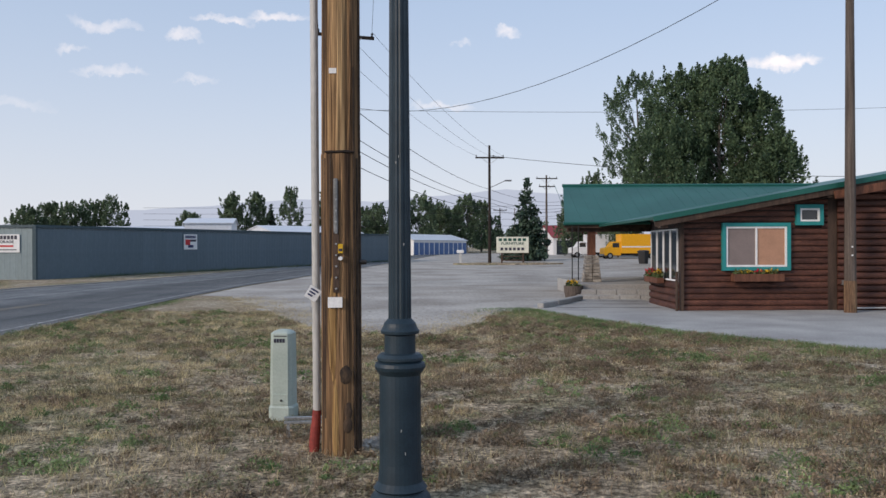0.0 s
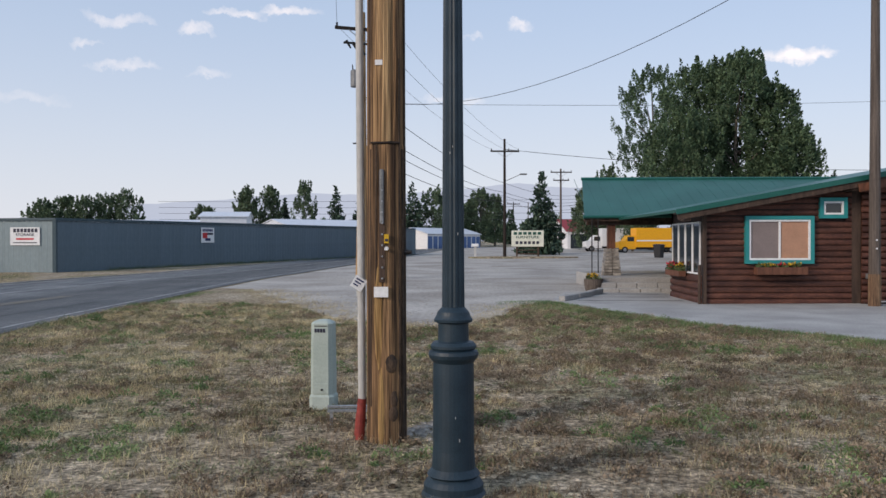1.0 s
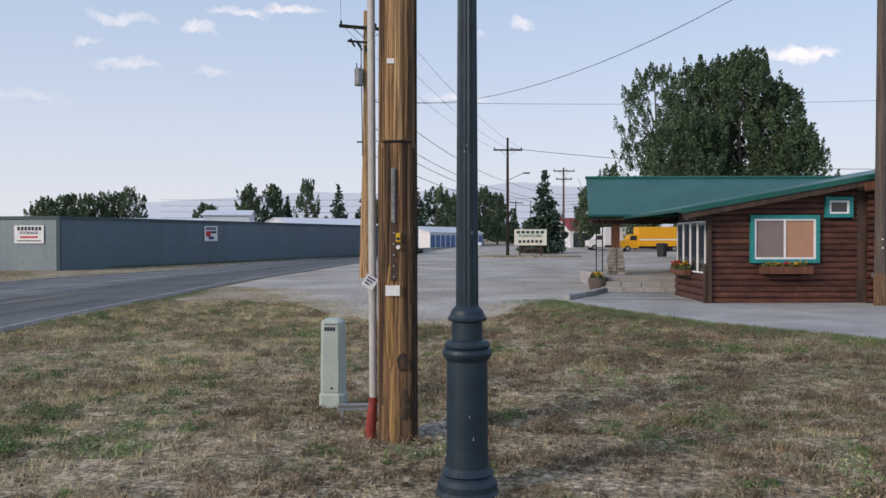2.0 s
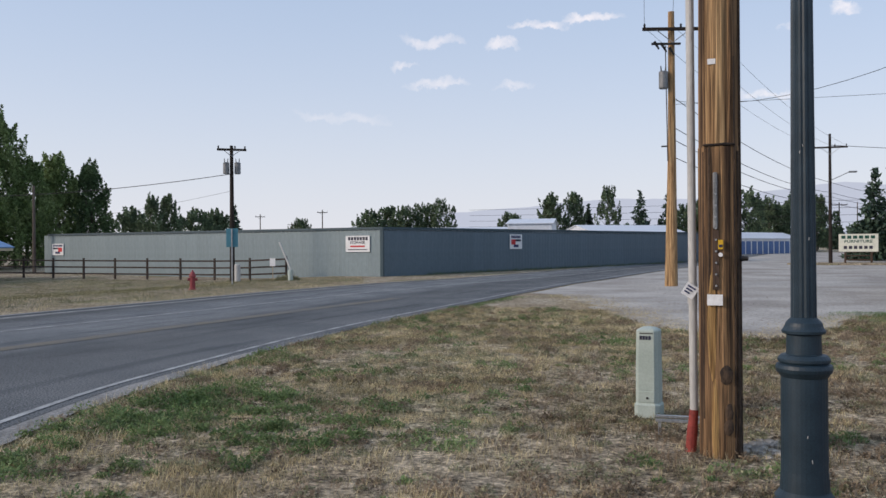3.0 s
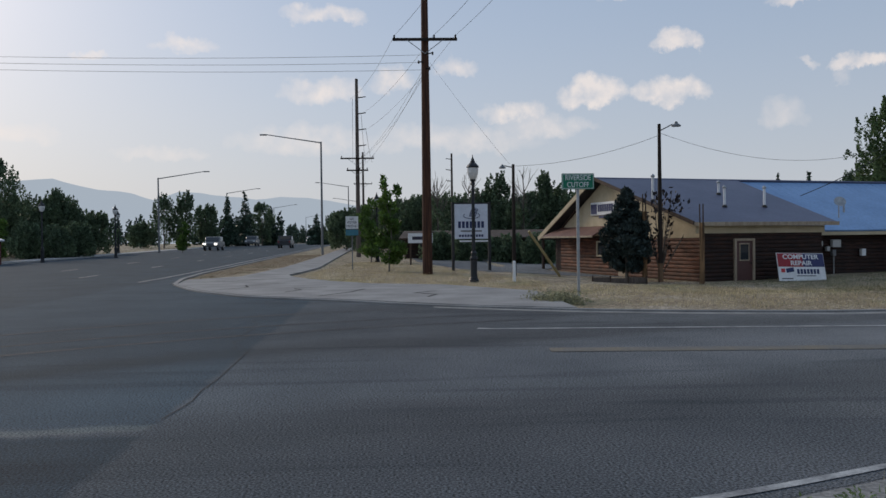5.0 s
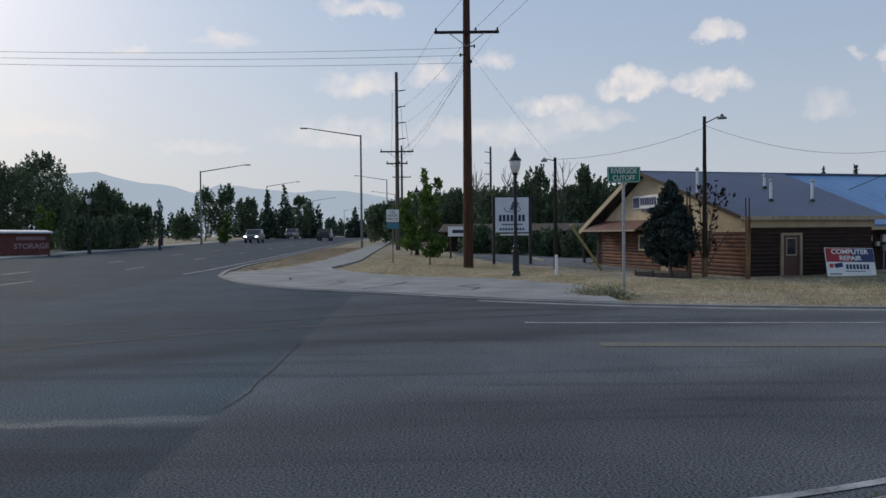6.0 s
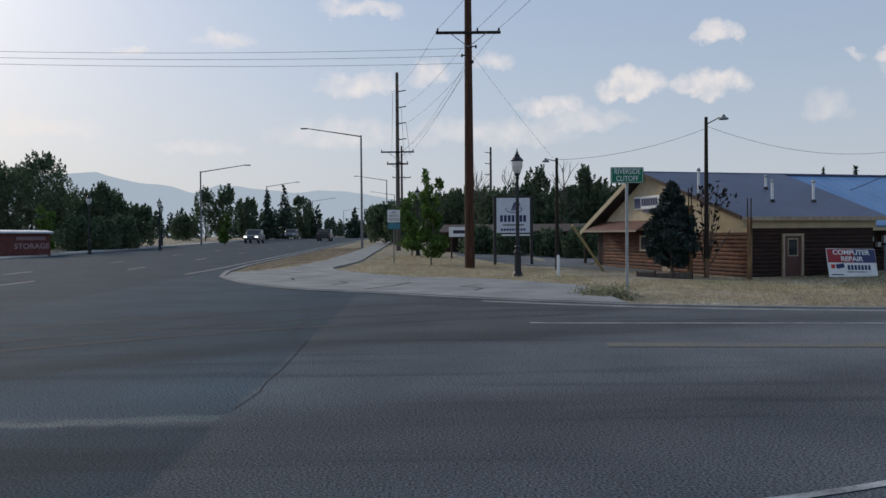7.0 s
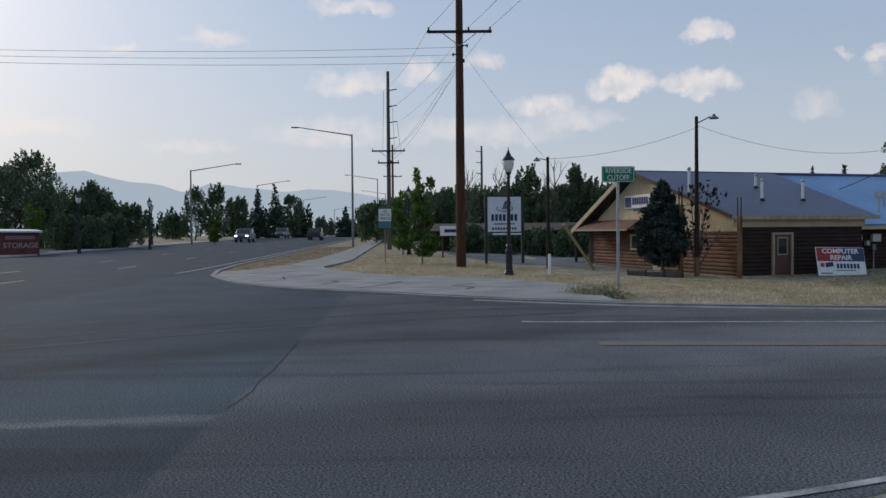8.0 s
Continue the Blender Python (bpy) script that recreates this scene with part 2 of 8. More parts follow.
M = dict(
    pole=material("weathered_pole_wood", (0.035, 0.018, 0.009), (0.30, 0.175, 0.085), 2.4, 0.85, 0, 1.0, 9, (9, 9, 0.28), 0.7, (0.36, 0.62)),
    char=material("charred_wood", (0.03, 0.022, 0.017), (0.09, 0.058, 0.038), 6.0, 0.9, 0, 0.6, 30, (6, 6, 1), 0.4),
    sapwood=material("pale_sapwood", (0.22, 0.12, 0.04), (0.50, 0.32, 0.13), 2.6, 0.8, 0, 0.8, 9, (12, 12, 0.3), 0.5),
    pole_cut=material("cut_pole_wood", (0.13, 0.065, 0.026), (0.48, 0.31, 0.155), 2.2, 0.85, 0, 0.9, 9, (11, 11, 0.25), 0.55, (0.3, 0.62)),
    pole_dark=material("creosoted_pole_wood", (0.012, 0.009, 0.007), (0.034, 0.022, 0.016), 3.0, 0.85, 0, 0.4, 30, (8, 8, 0.3), 0.3),
    pole_red=material("reddish_pole_wood", (0.03, 0.013, 0.008), (0.105, 0.042, 0.021), 3.0, 0.85, 0, 0.4, 30, (8, 8, 0.3), 0.3),
    pole_grey=material("grey_pole_wood", (0.075, 0.058, 0.048), (0.14, 0.112, 0.094), 3.0, 0.85, 0, 0.4, 30, (8, 8, 0.3), 0.3),
    lamp_paint=material("blue_black_lamp_paint", (0.010, 0.024, 0.036), (0.018, 0.036, 0.052), 6, 0.5, 0, 0.08, 120, var=0.2),
    lamp_black=material("black_lamp_paint", (0.012, 0.014, 0.018), (0.02, 0.022, 0.026), 6, 0.45, 0, 0.05, 80),
    globe=material("frosted_globe", (0.6, 0.58, 0.55), (0.7, 0.68, 0.65), 6, 0.25, 0, 0.0, 80, var=0.05),
    asphalt=None,
    concrete=material("worn_concrete", (0.30, 0.29, 0.28), (0.42, 0.41, 0.39), 0.8, 0.9, 0, 0.3, 25, var=0.18),
    walk=material("grey_worn_sidewalk", (0.21, 0.205, 0.20), (0.30, 0.295, 0.285), 0.8, 0.9, 0, 0.3, 25, var=0.18),
    gravel=material("pale_gravel", (0.29, 0.262, 0.232), (0.46, 0.43, 0.39), 0.35, 0.95, 0, 0.5, 9, var=0.28),
    stone=material("grey_stone", (0.16, 0.14, 0.12), (0.34, 0.31, 0.27), 5, 0.9, 0, 0.5, 30, island=0.3),
    line_white=material("worn_white_line_paint", (0.20, 0.20, 0.20), (0.44, 0.44, 0.43), 2.5, 0.7, 0, 0.2, 30, var=0.3),
    line_yellow=material("worn_yellow_line_paint", (0.118, 0.114, 0.106), (0.165, 0.136, 0.092), 2.2, 0.7, 0, 0.2, 30, var=0.3),
    tar=material("tar_seal", (0.018, 0.018, 0.02), (0.03, 0.03, 0.032), 3, 0.95, 0, 0.2, 40),
    pvc=material("grey_white_conduit", (0.42, 0.41, 0.39), (0.55, 0.54, 0.52), 2, 0.5, 0, 0.05, 40, (1, 1, .3), 0.12),
    red_pipe=material("red_pipe_sleeve", (0.20, 0.03, 0.025), (0.32, 0.055, 0.04), 4, 0.6, 0, 0.1, 40),
    pedestal=material("pale_green_plastic", (0.34, 0.40, 0.36), (0.42, 0.48, 0.44), 2.5, 0.55, 0, 0.05, 60, var=0.08),
    galv=material("galvanised_steel", (0.30, 0.31, 0.32), (0.42, 0.43, 0.44), 6, 0.45, 0.7, 0.05, 60),
    iron=material("dark_iron", (0.02, 0.02, 0.022), (0.05, 0.045, 0.04), 8, 0.55, 0.4, 0.1, 60),
    grey_steel=material("dull_grey_steel", (0.16, 0.165, 0.17), (0.22, 0.225, 0.23), 6, 0.5, 0.3, 0.05, 60),
    white=plain("white_paint", (0.72, 0.72, 0.72), 0.55),
    black=plain("black_paint", (0.02, 0.02, 0.022), 0.5),
    ink=plain("black_sign_ink", (0.03, 0.03, 0.05), 0.6),
    navy=plain("navy_sign_ink", (0.02, 0.03, 0.10), 0.6),
    red=plain("red_sign_paint", (0.5, 0.03, 0.035), 0.6),
    green_sign=plain("green_sign_sheet", (0.0, 0.16, 0.085), 0.45),
    dark_green=plain("dark_green_ink", (0.01, 0.07, 0.05), 0.6),
    cream=plain("cream_sign_board", (0.66, 0.66, 0.56), 0.6),
    yellow=plain("yellow_truck_paint", (0.75, 0.36, 0.012), 0.4),
    truck_white=plain("white_truck_paint", (0.7, 0.7, 0.7), 0.35),
    rubber=plain("black_rubber", (0.015, 0.015, 0.016), 0.8),
    car_dark=plain("dark_car_paint", (0.03, 0.033, 0.04), 0.3),
    car_grey=plain("grey_car_paint", (0.12, 0.125, 0.13), 0.3),
    glass=glass_material("dark_window_glass", (0.03, 0.035, 0.04)),
    log_wall=material("red_brown_log_siding", (0.055, 0.020, 0.014), (0.118, 0.046, 0.029), 1.6, 0.65, 0, 0.4, 14, (1, 1, 5), 0.4),
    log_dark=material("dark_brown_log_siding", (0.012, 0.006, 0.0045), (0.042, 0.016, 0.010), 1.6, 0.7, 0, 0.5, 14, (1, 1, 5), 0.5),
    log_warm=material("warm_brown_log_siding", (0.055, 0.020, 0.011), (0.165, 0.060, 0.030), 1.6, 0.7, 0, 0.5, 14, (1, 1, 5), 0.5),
    wood_trim=material("brown_timber", (0.09, 0.035, 0.02), (0.17, 0.07, 0.04), 2, 0.75, 0, 0.3, 20, (4, 4, .6), 0.3),
    wood_dark=material("dark_timber", (0.04, 0.025, 0.018), (0.08, 0.05, 0.035), 2, 0.8, 0, 0.3, 20, (4, 4, .6), 0.3),
    wood_pale=material("pale_weathered_board", (0.30, 0.23, 0.16), (0.42, 0.34, 0.25), 2, 0.8, 0, 0.3, 20, (4, 4, .6), 0.25),
    beige=material("beige_stucco", (0.46, 0.38, 0.25), (0.56, 0.47, 0.32), 1.5, 0.85, 0, 0.15, 40, var=0.08),
    roof_green=material("green_metal_roof", (0.012, 0.095, 0.075), (0.022, 0.125, 0.10), 0.7, 0.42, 0.2, 0.05, 20, var=0.1),
    # blue and slate tints partly hold how each roof slope mirrors the sky
    roof_blue=material("blue_metal_roof", (0.165, 0.295, 0.51), (0.22, 0.37, 0.60), 0.5, 0.45, 0.2, 0.08, 8, var=0.12),
    roof_purple=material("slate_blue_metal_roof", (0.075, 0.085, 0.14), (0.10, 0.11, 0.17), 0.5, 0.5, 0.2, 0.08, 8, var=0.12),
    roof_brown=material("brown_awning_metal", (0.14, 0.07, 0.055), (0.18, 0.09, 0.07), 1.5, 0.6, 0, 0.1, 20, var=0.15),
    roof_dark=material("dark_shingles", (0.03, 0.03, 0.032), (0.055, 0.055, 0.055), 2, 0.85, 0, 0.3, 20),
    teal=plain("teal_trim_paint", (0.02, 0.22, 0.22), 0.55),
    blind=plain("peach_window_blind", (0.40, 0.22, 0.14), 0.6),
    blind_grey=plain("grey_window_screen", (0.20, 0.16, 0.15), 0.5),
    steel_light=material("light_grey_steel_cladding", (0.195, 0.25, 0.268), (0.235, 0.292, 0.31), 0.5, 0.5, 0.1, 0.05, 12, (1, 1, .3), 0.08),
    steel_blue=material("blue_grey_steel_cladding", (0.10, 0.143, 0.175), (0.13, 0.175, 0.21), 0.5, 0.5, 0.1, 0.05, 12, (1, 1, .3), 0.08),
    steel_trim=plain("dark_slate_trim", (0.045, 0.075, 0.09), 0.5),
    pale_roof=plain("pale_metal_roof", (0.60, 0.63, 0.68), 0.5),
    red_roof=plain("red_metal_roof", (0.26, 0.03, 0.035), 0.6),
    brick_far=material("dark_red_cladding", (0.09, 0.028, 0.025), (0.13, 0.045, 0.04), 2, 0.8, 0, 0.1, 20),
    fence=material("weathered_fence_timber", (0.035, 0.025, 0.02), (0.075, 0.055, 0.045), 3, 0.85, 0, 0.3, 30, (3, 3, .8), 0.25),
    hydrant=plain("faded_red_enamel", (0.24, 0.04, 0.045), 0.5),
    sign_blue=plain("faded_blue_back", (0.05, 0.18, 0.24), 0.6),
    poplar=leaf_material("poplar_leaves", (0.05, 0.088, 0.046), (0.13, 0.19, 0.10), 0.3),
    cottonwood=leaf_material("cottonwood_leaves", (0.055, 0.10, 0.044), (0.13, 0.19, 0.08)),
    cottonwood_light=leaf_material("light_cottonwood_leaves", (0.125, 0.19, 0.07), (0.25, 0.32, 0.13), 0.35),
    foot_wood=material("scuffed_pole_foot", (0.09, 0.05, 0.03), (0.22, 0.135, 0.075), 2.2, 0.85, 0, 0.6, 9, (9, 9, 0.6), 0.5),
    mown_green=leaf_material("mown_green_grass", (0.095, 0.105, 0.048), (0.185, 0.185, 0.09), 0.25),
    dead_stem=leaf_material("dark_withered_stems", (0.085, 0.062, 0.042), (0.17, 0.125, 0.085), 0.15),
    sage_leaf=leaf_material("grey_green_weeds", (0.19, 0.19, 0.105), (0.33, 0.32, 0.20), 0.3),
    weed_leaf=leaf_material("weed_leaves", (0.10, 0.165, 0.06), (0.215, 0.285, 0.12), 0.35),
    rust_grass=leaf_material("rusty_dead_weeds", (0.19, 0.143, 0.098), (0.34, 0.265, 0.185), 0.25),
    olive_grass=leaf_material("olive_drying_grass", (0.13, 0.125, 0.06), (0.27, 0.24, 0.12), 0.25),
    pale_grass=leaf_material("pale_straw", (0.42, 0.35, 0.22), (0.62, 0.54, 0.38), 0.2),
    gutter=material("worn_concrete_gutter", (0.20, 0.195, 0.185), (0.30, 0.29, 0.275), 1.6, 0.9, 0, 0.6, 30, var=0.4),
    spruce=leaf_material("blue_spruce_needles", (0.020, 0.034, 0.031), (0.052, 0.074, 0.066), 0.12),
    # needles lightened a little to hold the haze of distance
    conifer=leaf_material("dark_conifer_needles", (0.026, 0.05, 0.034), (0.055, 0.09, 0.058), 0.1),
    bright_leaf=leaf_material("sapling_leaves", (0.06, 0.12, 0.022), (0.10, 0.17, 0.035), 0.35),
    # leaf green made paler: distance haze is mixed into the colour
    far_leaf=leaf_material("hazed_tree_leaves", (0.075, 0.115, 0.068), (0.15, 0.205, 0.115), 0.3),
    plum_leaf=leaf_material("dark_plum_leaves", (0.012, 0.010, 0.012), (0.03, 0.024, 0.024), 0.1),
    bark=material("grey_brown_bark", (0.10, 0.085, 0.07), (0.19, 0.17, 0.145), 3, 0.9, 0, 0.6, 30, (4, 4, 1), 0.3),
    dry_grass=leaf_material("dry_grass_blades", (0.42, 0.335, 0.18), (0.66, 0.55, 0.33), 0.25),
    brown_grass=leaf_material("brown_dead_grass", (0.19, 0.135, 0.085), (0.30, 0.215, 0.13), 0.2),
    green_grass=leaf_material("green_weed_leaves", (0.065, 0.105, 0.035), (0.14, 0.17, 0.07), 0.3),
    flower_red=plain("red_petals", (0.45, 0.02, 0.04), 0.7),
    flower_yellow=plain("yellow_petals", (0.6, 0.36, 0.02), 0.7),
)


def asphalt_material():
    mt = material("worn_asphalt", (0.066, 0.074, 0.083), (0.092, 0.100, 0.109), 0.5, 0.9, 0, 1.0, 50, var=0.95, spec=0.2)
    nt = mt.node_tree
    N, L = nt.nodes.new, nt.links.new
    b = nt.nodes["Principled BSDF"]
    src = b.inputs["Base Color"].links[0].from_socket
    at, nz, ad = N("ShaderNodeAttribute"), N("ShaderNodeTexNoise"), N("ShaderNodeMath")
    at.attribute_name = "across"
    tc = N("ShaderNodeTexCoord")
    L(tc.outputs["Object"], nz.inputs["Vector"])
    nz.inputs["Scale"].default_value = 0.6
    ad.operation = "MULTIPLY_ADD"
    ad.inputs[1].default_value = 0.03
    L(nz.outputs[0], ad.inputs[0])
    L(at.outputs["Fac"], ad.inputs[2])
    rp = N("ShaderNodeValToRGB")
    e = rp.color_ramp.elements
    e[0].position, e[0].color = 0.0, (1.3, 1.3, 1.3, 1)
    e[1].position, e[1].color = 1.0, (1.15, 1.15, 1.15, 1)
    for p, v in ((0.03, 1.16), (0.055, 1.1), (0.10, 1.0), (0.16, 0.88), (0.20, 0.94), (0.235, 1.26), (0.28, 1.40), (0.36, 1.36), (0.41, 1.14), (0.44, 0.74), (0.475, 0.78), (0.52, 1.02), (0.60, 0.94), (0.75, 0.94)):
        k = e.new(p)
        k.color = (v, v, v, 1)
    L(ad.outputs[0], rp.inputs[0])
    mx = N("ShaderNodeMix")
    mx.data_type, mx.blend_type = "RGBA", "MULTIPLY"
    mx.inputs[0].default_value = 1.0
    L(src, mx.inputs[6])
    L(rp.outputs[0], mx.inputs[7])
    # newer surfacing over the crossing, sky reflection in its tint; side road paler, warmer
    sp = N("ShaderNodeSeparateXYZ")
    L(tc.outputs["Object"], sp.inputs[0])

    def calc(op, a, b=0.0, c=0.0):
        n = N("ShaderNodeMath")
        n.operation = op
        for k, v in enumerate((a, b, c)):
            if isinstance(v, (int, float)):
                n.inputs[k].default_value = v
            else:
                L(v, n.inputs[k])
        return n.outputs[0]

    def rise(v, a, b):
        n = N("ShaderNodeMapRange")
        n.interpolation_type = "SMOOTHSTEP"
        n.inputs[1].default_value, n.inputs[2].default_value = min(a, b), max(a, b)
        n.inputs[3].default_value, n.inputs[4].default_value = (0.0, 1.0) if a < b else (1.0, 0.0)
        L(v, n.inputs[0])
        return n.outputs[0]

    def tinted(last, fac, col):
        n = N("ShaderNodeMix")
        n.data_type, n.blend_type = "RGBA", "MULTIPLY"
        L(fac, n.inputs[0])
        L(last, n.inputs[6])
        n.inputs[7].default_value = (*col, 1)
        return n.outputs[2]

    rag = N("ShaderNodeTexNoise")
    rag.inputs["Scale"].default_value, rag.inputs["Detail"].default_value = 2.5, 4.0
    L(tc.outputs["Object"], rag.inputs["Vector"])
    x = calc("MULTIPLY_ADD", rag.outputs[0], 0.35, calc("ADD", sp.outputs[0], -0.175))
    y = calc("MULTIPLY_ADD", rag.outputs[0], 0.3, calc("ADD", sp.outputs[1], -0.15))
    south = rise(y, -1.86, -2.0)
    # brighter and warmer northwards up the side road
    last = tinted(mx.outputs[2], rise(sp.outputs[1], -0.5, 9.0), (1.72, 1.62, 1.50))
    # cool tint: the sky mirrored in the crossing, painted into the asphalt
    last = tinted(last, rise(sp.outputs[1], 1.0, -2.0), (0.93, 1.0, 1.03))
    last = tinted(last, calc("MULTIPLY", south, rise(x, -7.9, -8.4)), (0.57, 0.75, 0.85))
    # repair patch with its ragged edges, and the dusty strip beside it
    edge = calc("ADD", calc("MULTIPLY_ADD", y, 0.5, x), 6.925)
    patch = calc("MULTIPLY", calc("MULTIPLY", south, rise(x, -7.9, -7.72)), rise(edge, 0.14, -0.14))
    last = tinted(last, patch, (0.46, 0.62, 0.72))
    strip = calc("ABSOLUTE", calc("MULTIPLY_ADD", calc("ADD", y, 2.0), 0.13, calc("ADD", x, 8.14)))
    last = tinted(last, calc("MULTIPLY", south, rise(strip, 0.2, 0.05)), (1.6, 1.5, 1.34))
    # long faint streaks left by wheels
    mp, stk = N("ShaderNodeMapping"), N("ShaderNodeTexNoise")
    mp.inputs["Scale"].default_value = (1.7, 0.16, 1)
    L(tc.outputs["Object"], mp.inputs[0])
    L(mp.outputs[0], stk.inputs["Vector"])
    stk.inputs["Scale"].default_value, stk.inputs["Detail"].default_value = 1.0, 6.0
    last = tinted(last, rise(stk.outputs[0], 0.52, 0.68), (0.72, 0.74, 0.76))
    L(last, b.inputs["Base Color"])
    return mt


def ground_material():
    """Dry lawn: bare dirt, straw and scattered green, at three scales."""
    mt = bpy.data.materials.new("dry_lawn")
    mt.use_nodes = True
    nt = mt.node_tree
    N, L = nt.nodes.new, nt.links.new
    b = nt.nodes["Principled BSDF"]
    b.inputs["Roughness"].default_value, b.inputs["Specular IOR Level"].default_value = 0.95, 0.1
    tc = N("ShaderNodeTexCoord")

    def noise_ramp(scale, stops, detail=6.0):
        n, r = N("ShaderNodeTexNoise"), N("ShaderNodeValToRGB")
        n.inputs["Scale"].default_value, n.inputs["Detail"].default_value = scale, detail
        n.inputs["Roughness"].default_value = 0.65
        L(tc.outputs["Object"], n.inputs["Vector"])
        L(n.outputs[0], r.inputs[0])
        el = r.color_ramp.elements
        el[0].position, el[0].color = stops[0][0], (*stops[0][1], 1)
        el[1].position, el[1].color = stops[-1][0], (*stops[-1][1], 1)
        for p, c in stops[1:-1]:
            k = el.new(p)
            k.color = (*c, 1)
        return r.outputs[0], n.outputs[0]

    base, f1 = noise_ramp(0.55, [(0.30, (0.24, 0.19, 0.135)), (0.42, (0.32, 0.262, 0.19)), (0.54, (0.39, 0.33, 0.245)), (0.68, (0.46, 0.40, 0.32))])
    green, f2 = noise_ramp(0.33, [(0.52, (0, 0, 0)), (0.66, (0.75, 0.75, 0.75))])
    fine, f3 = noise_ramp(24.0, [(0.32, (0.24, 0.235, 0.23)), (0.5, (0.95, 0.95, 0.95)), (0.68, (1.9, 1.87, 1.82))])
    mid, f4 = noise_ramp(6.0, [(0.32, (0.42, 0.40, 0.37)), (0.48, (0.95, 0.93, 0.9)), (0.66, (1.55, 1.52, 1.5))])
    m1, m2, m3 = N("ShaderNodeMix"), N("ShaderNodeMix"), N("ShaderNodeMix")
    m3.data_type, m3.blend_type = "RGBA", "MULTIPLY"
    m3.inputs[0].default_value = 1.0
    m1.data_type = m2.data_type = "RGBA"
    m2.blend_type = "MULTIPLY"
    m2.inputs[0].default_value = 1.0
    L(green, m1.inputs[0])
    L(base, m1.inputs[6])
    m1.inputs[7].default_value = (0.21, 0.215, 0.11, 1)
    L(m1.outputs[2], m2.inputs[6])
    L(fine, m2.inputs[7])
    L(m2.outputs[2], m3.inputs[6])
    L(mid, m3.inputs[7])
    L(m3.outputs[2], b.inputs["Base Color"])
    bp = N("ShaderNodeBump")
    bp.inputs["Strength"].default_value, bp.inputs["Distance"].default_value = 1.0, 0.06
    L(f3, bp.inputs["Height"])
    L(bp.outputs[0], b.inputs["Normal"])
    return mt


M["asphalt"], M["lawn"] = asphalt_material(), ground_material()


# flat glow: the distance haze of the ranges is put into its colour
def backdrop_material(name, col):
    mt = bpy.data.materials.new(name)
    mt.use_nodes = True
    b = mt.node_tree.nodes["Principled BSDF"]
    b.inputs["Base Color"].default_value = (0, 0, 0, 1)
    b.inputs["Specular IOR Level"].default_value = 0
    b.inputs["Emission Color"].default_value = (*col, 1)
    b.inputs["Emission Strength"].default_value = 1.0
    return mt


# ---- mesh helpers ----
def link(name, bm, mat, parent=None, label="", smooth=False):
    me = bpy.data.meshes.new(name)
    bm.to_mesh(me)
    bm.free()
    me.materials.append(mat)
    if smooth:
        for p in me.polygons:
            p.use_smooth = True
    ob = new(name, me)
    ob.parent = parent
    if label:
        ob["label"] = label
    return ob


part = link


def thing(name, at, label, category, group="", rz=0.0):
    ob = new(name)
    ob.empty_display_size = 0.2
    ob.matrix_world = pose(*at, 0, 0, rz)
    return tagged(ob, label, category, group)


def box(bm, x0, x1, y0, y1, z0, z1, m=None, bevel=0.0):
    vs = [bm.verts.new((x, y, z)) for z in (z0, z1) for x, y in ((x0, y0), (x1, y0), (x1, y1), (x0, y1))]
    fs = [bm.faces.new([vs[i] for i in f]) for f in ((3, 2, 1, 0), (4, 5, 6, 7), (0, 1, 5, 4), (1, 2, 6, 5), (2, 3, 7, 6), (3, 0, 4, 7))]
    if m is not None:
        bmesh.ops.transform(bm, matrix=m, verts=vs)
    if bevel:
        bmesh.ops.bevel(bm, geom=list({e for f in fs for e in f.edges}), offset=bevel, segments=2, affect="EDGES", profile=0.5)
    return bm


def B(x0, x1, y0, y1, z0, z1, m=None, bevel=0.0):
    return box(bmesh.new(), x0, x1, y0, y1, z0, z1, m, bevel)


def rod(bm, a, b, r0, r1=None, n=10, caps=True):
    """A tapered round bar from a to b."""
    a, b = Vector(a), Vector(b)
    r1 = r0 if r1 is None else r1
    q = (b - a).to_track_quat("Z", "Y")
    ring = lambda c, r: [bm.verts.new(c + q @ Vector((r * math.cos(i * math.tau / n), r * math.sin(i * math.tau / n), 0))) for i in range(n)]
    u, v = ring(a, r0), ring(b, r1)
    for i in range(n):
        bm.faces.new((u[i], u[(i + 1) % n], v[(i + 1) % n], v[i]))
    if caps:
        bm.faces.new(u[::-1])
        bm.faces.new(v)
    return bm


def lathe(bm, profile, n=24, flute=0.0, c=(0, 0)):
    """Turns (radius, height) pairs about the upright axis; flute: depth of alternate grooves."""
    rings = []
    for r, z in profile:
        rings.append([bm.verts.new((c[0] + (r - (flute if flute and i % 3 == 0 else 0)) * math.cos(i * math.tau / n), c[1] + (r - (flute if flute and i % 3 == 0 else 0)) * math.sin(i * math.tau / n), z)) for i in range(n)])
    for u, v in zip(rings, rings[1:]):
        for i in range(n):
            bm.faces.new((u[i], u[(i + 1) % n], v[(i + 1) % n], v[i]))
    bm.faces.new(rings[0][::-1])
    bm.faces.new(rings[-1])
    return bm


def prism(bm, outline, z0, z1):
    """An upright prism over an outline given anticlockwise."""
    u = [bm.verts.new((x, y, z0)) for x, y in outline]
    v = [bm.verts.new((x, y, z1)) for x, y in outline]
    n = len(u)
    bm.faces.new(u[::-1])
    bm.faces.new(v)
    for i in range(n):
        bm.faces.new((u[i], u[(i + 1) % n], v[(i + 1) % n], v[i]))
    return bm


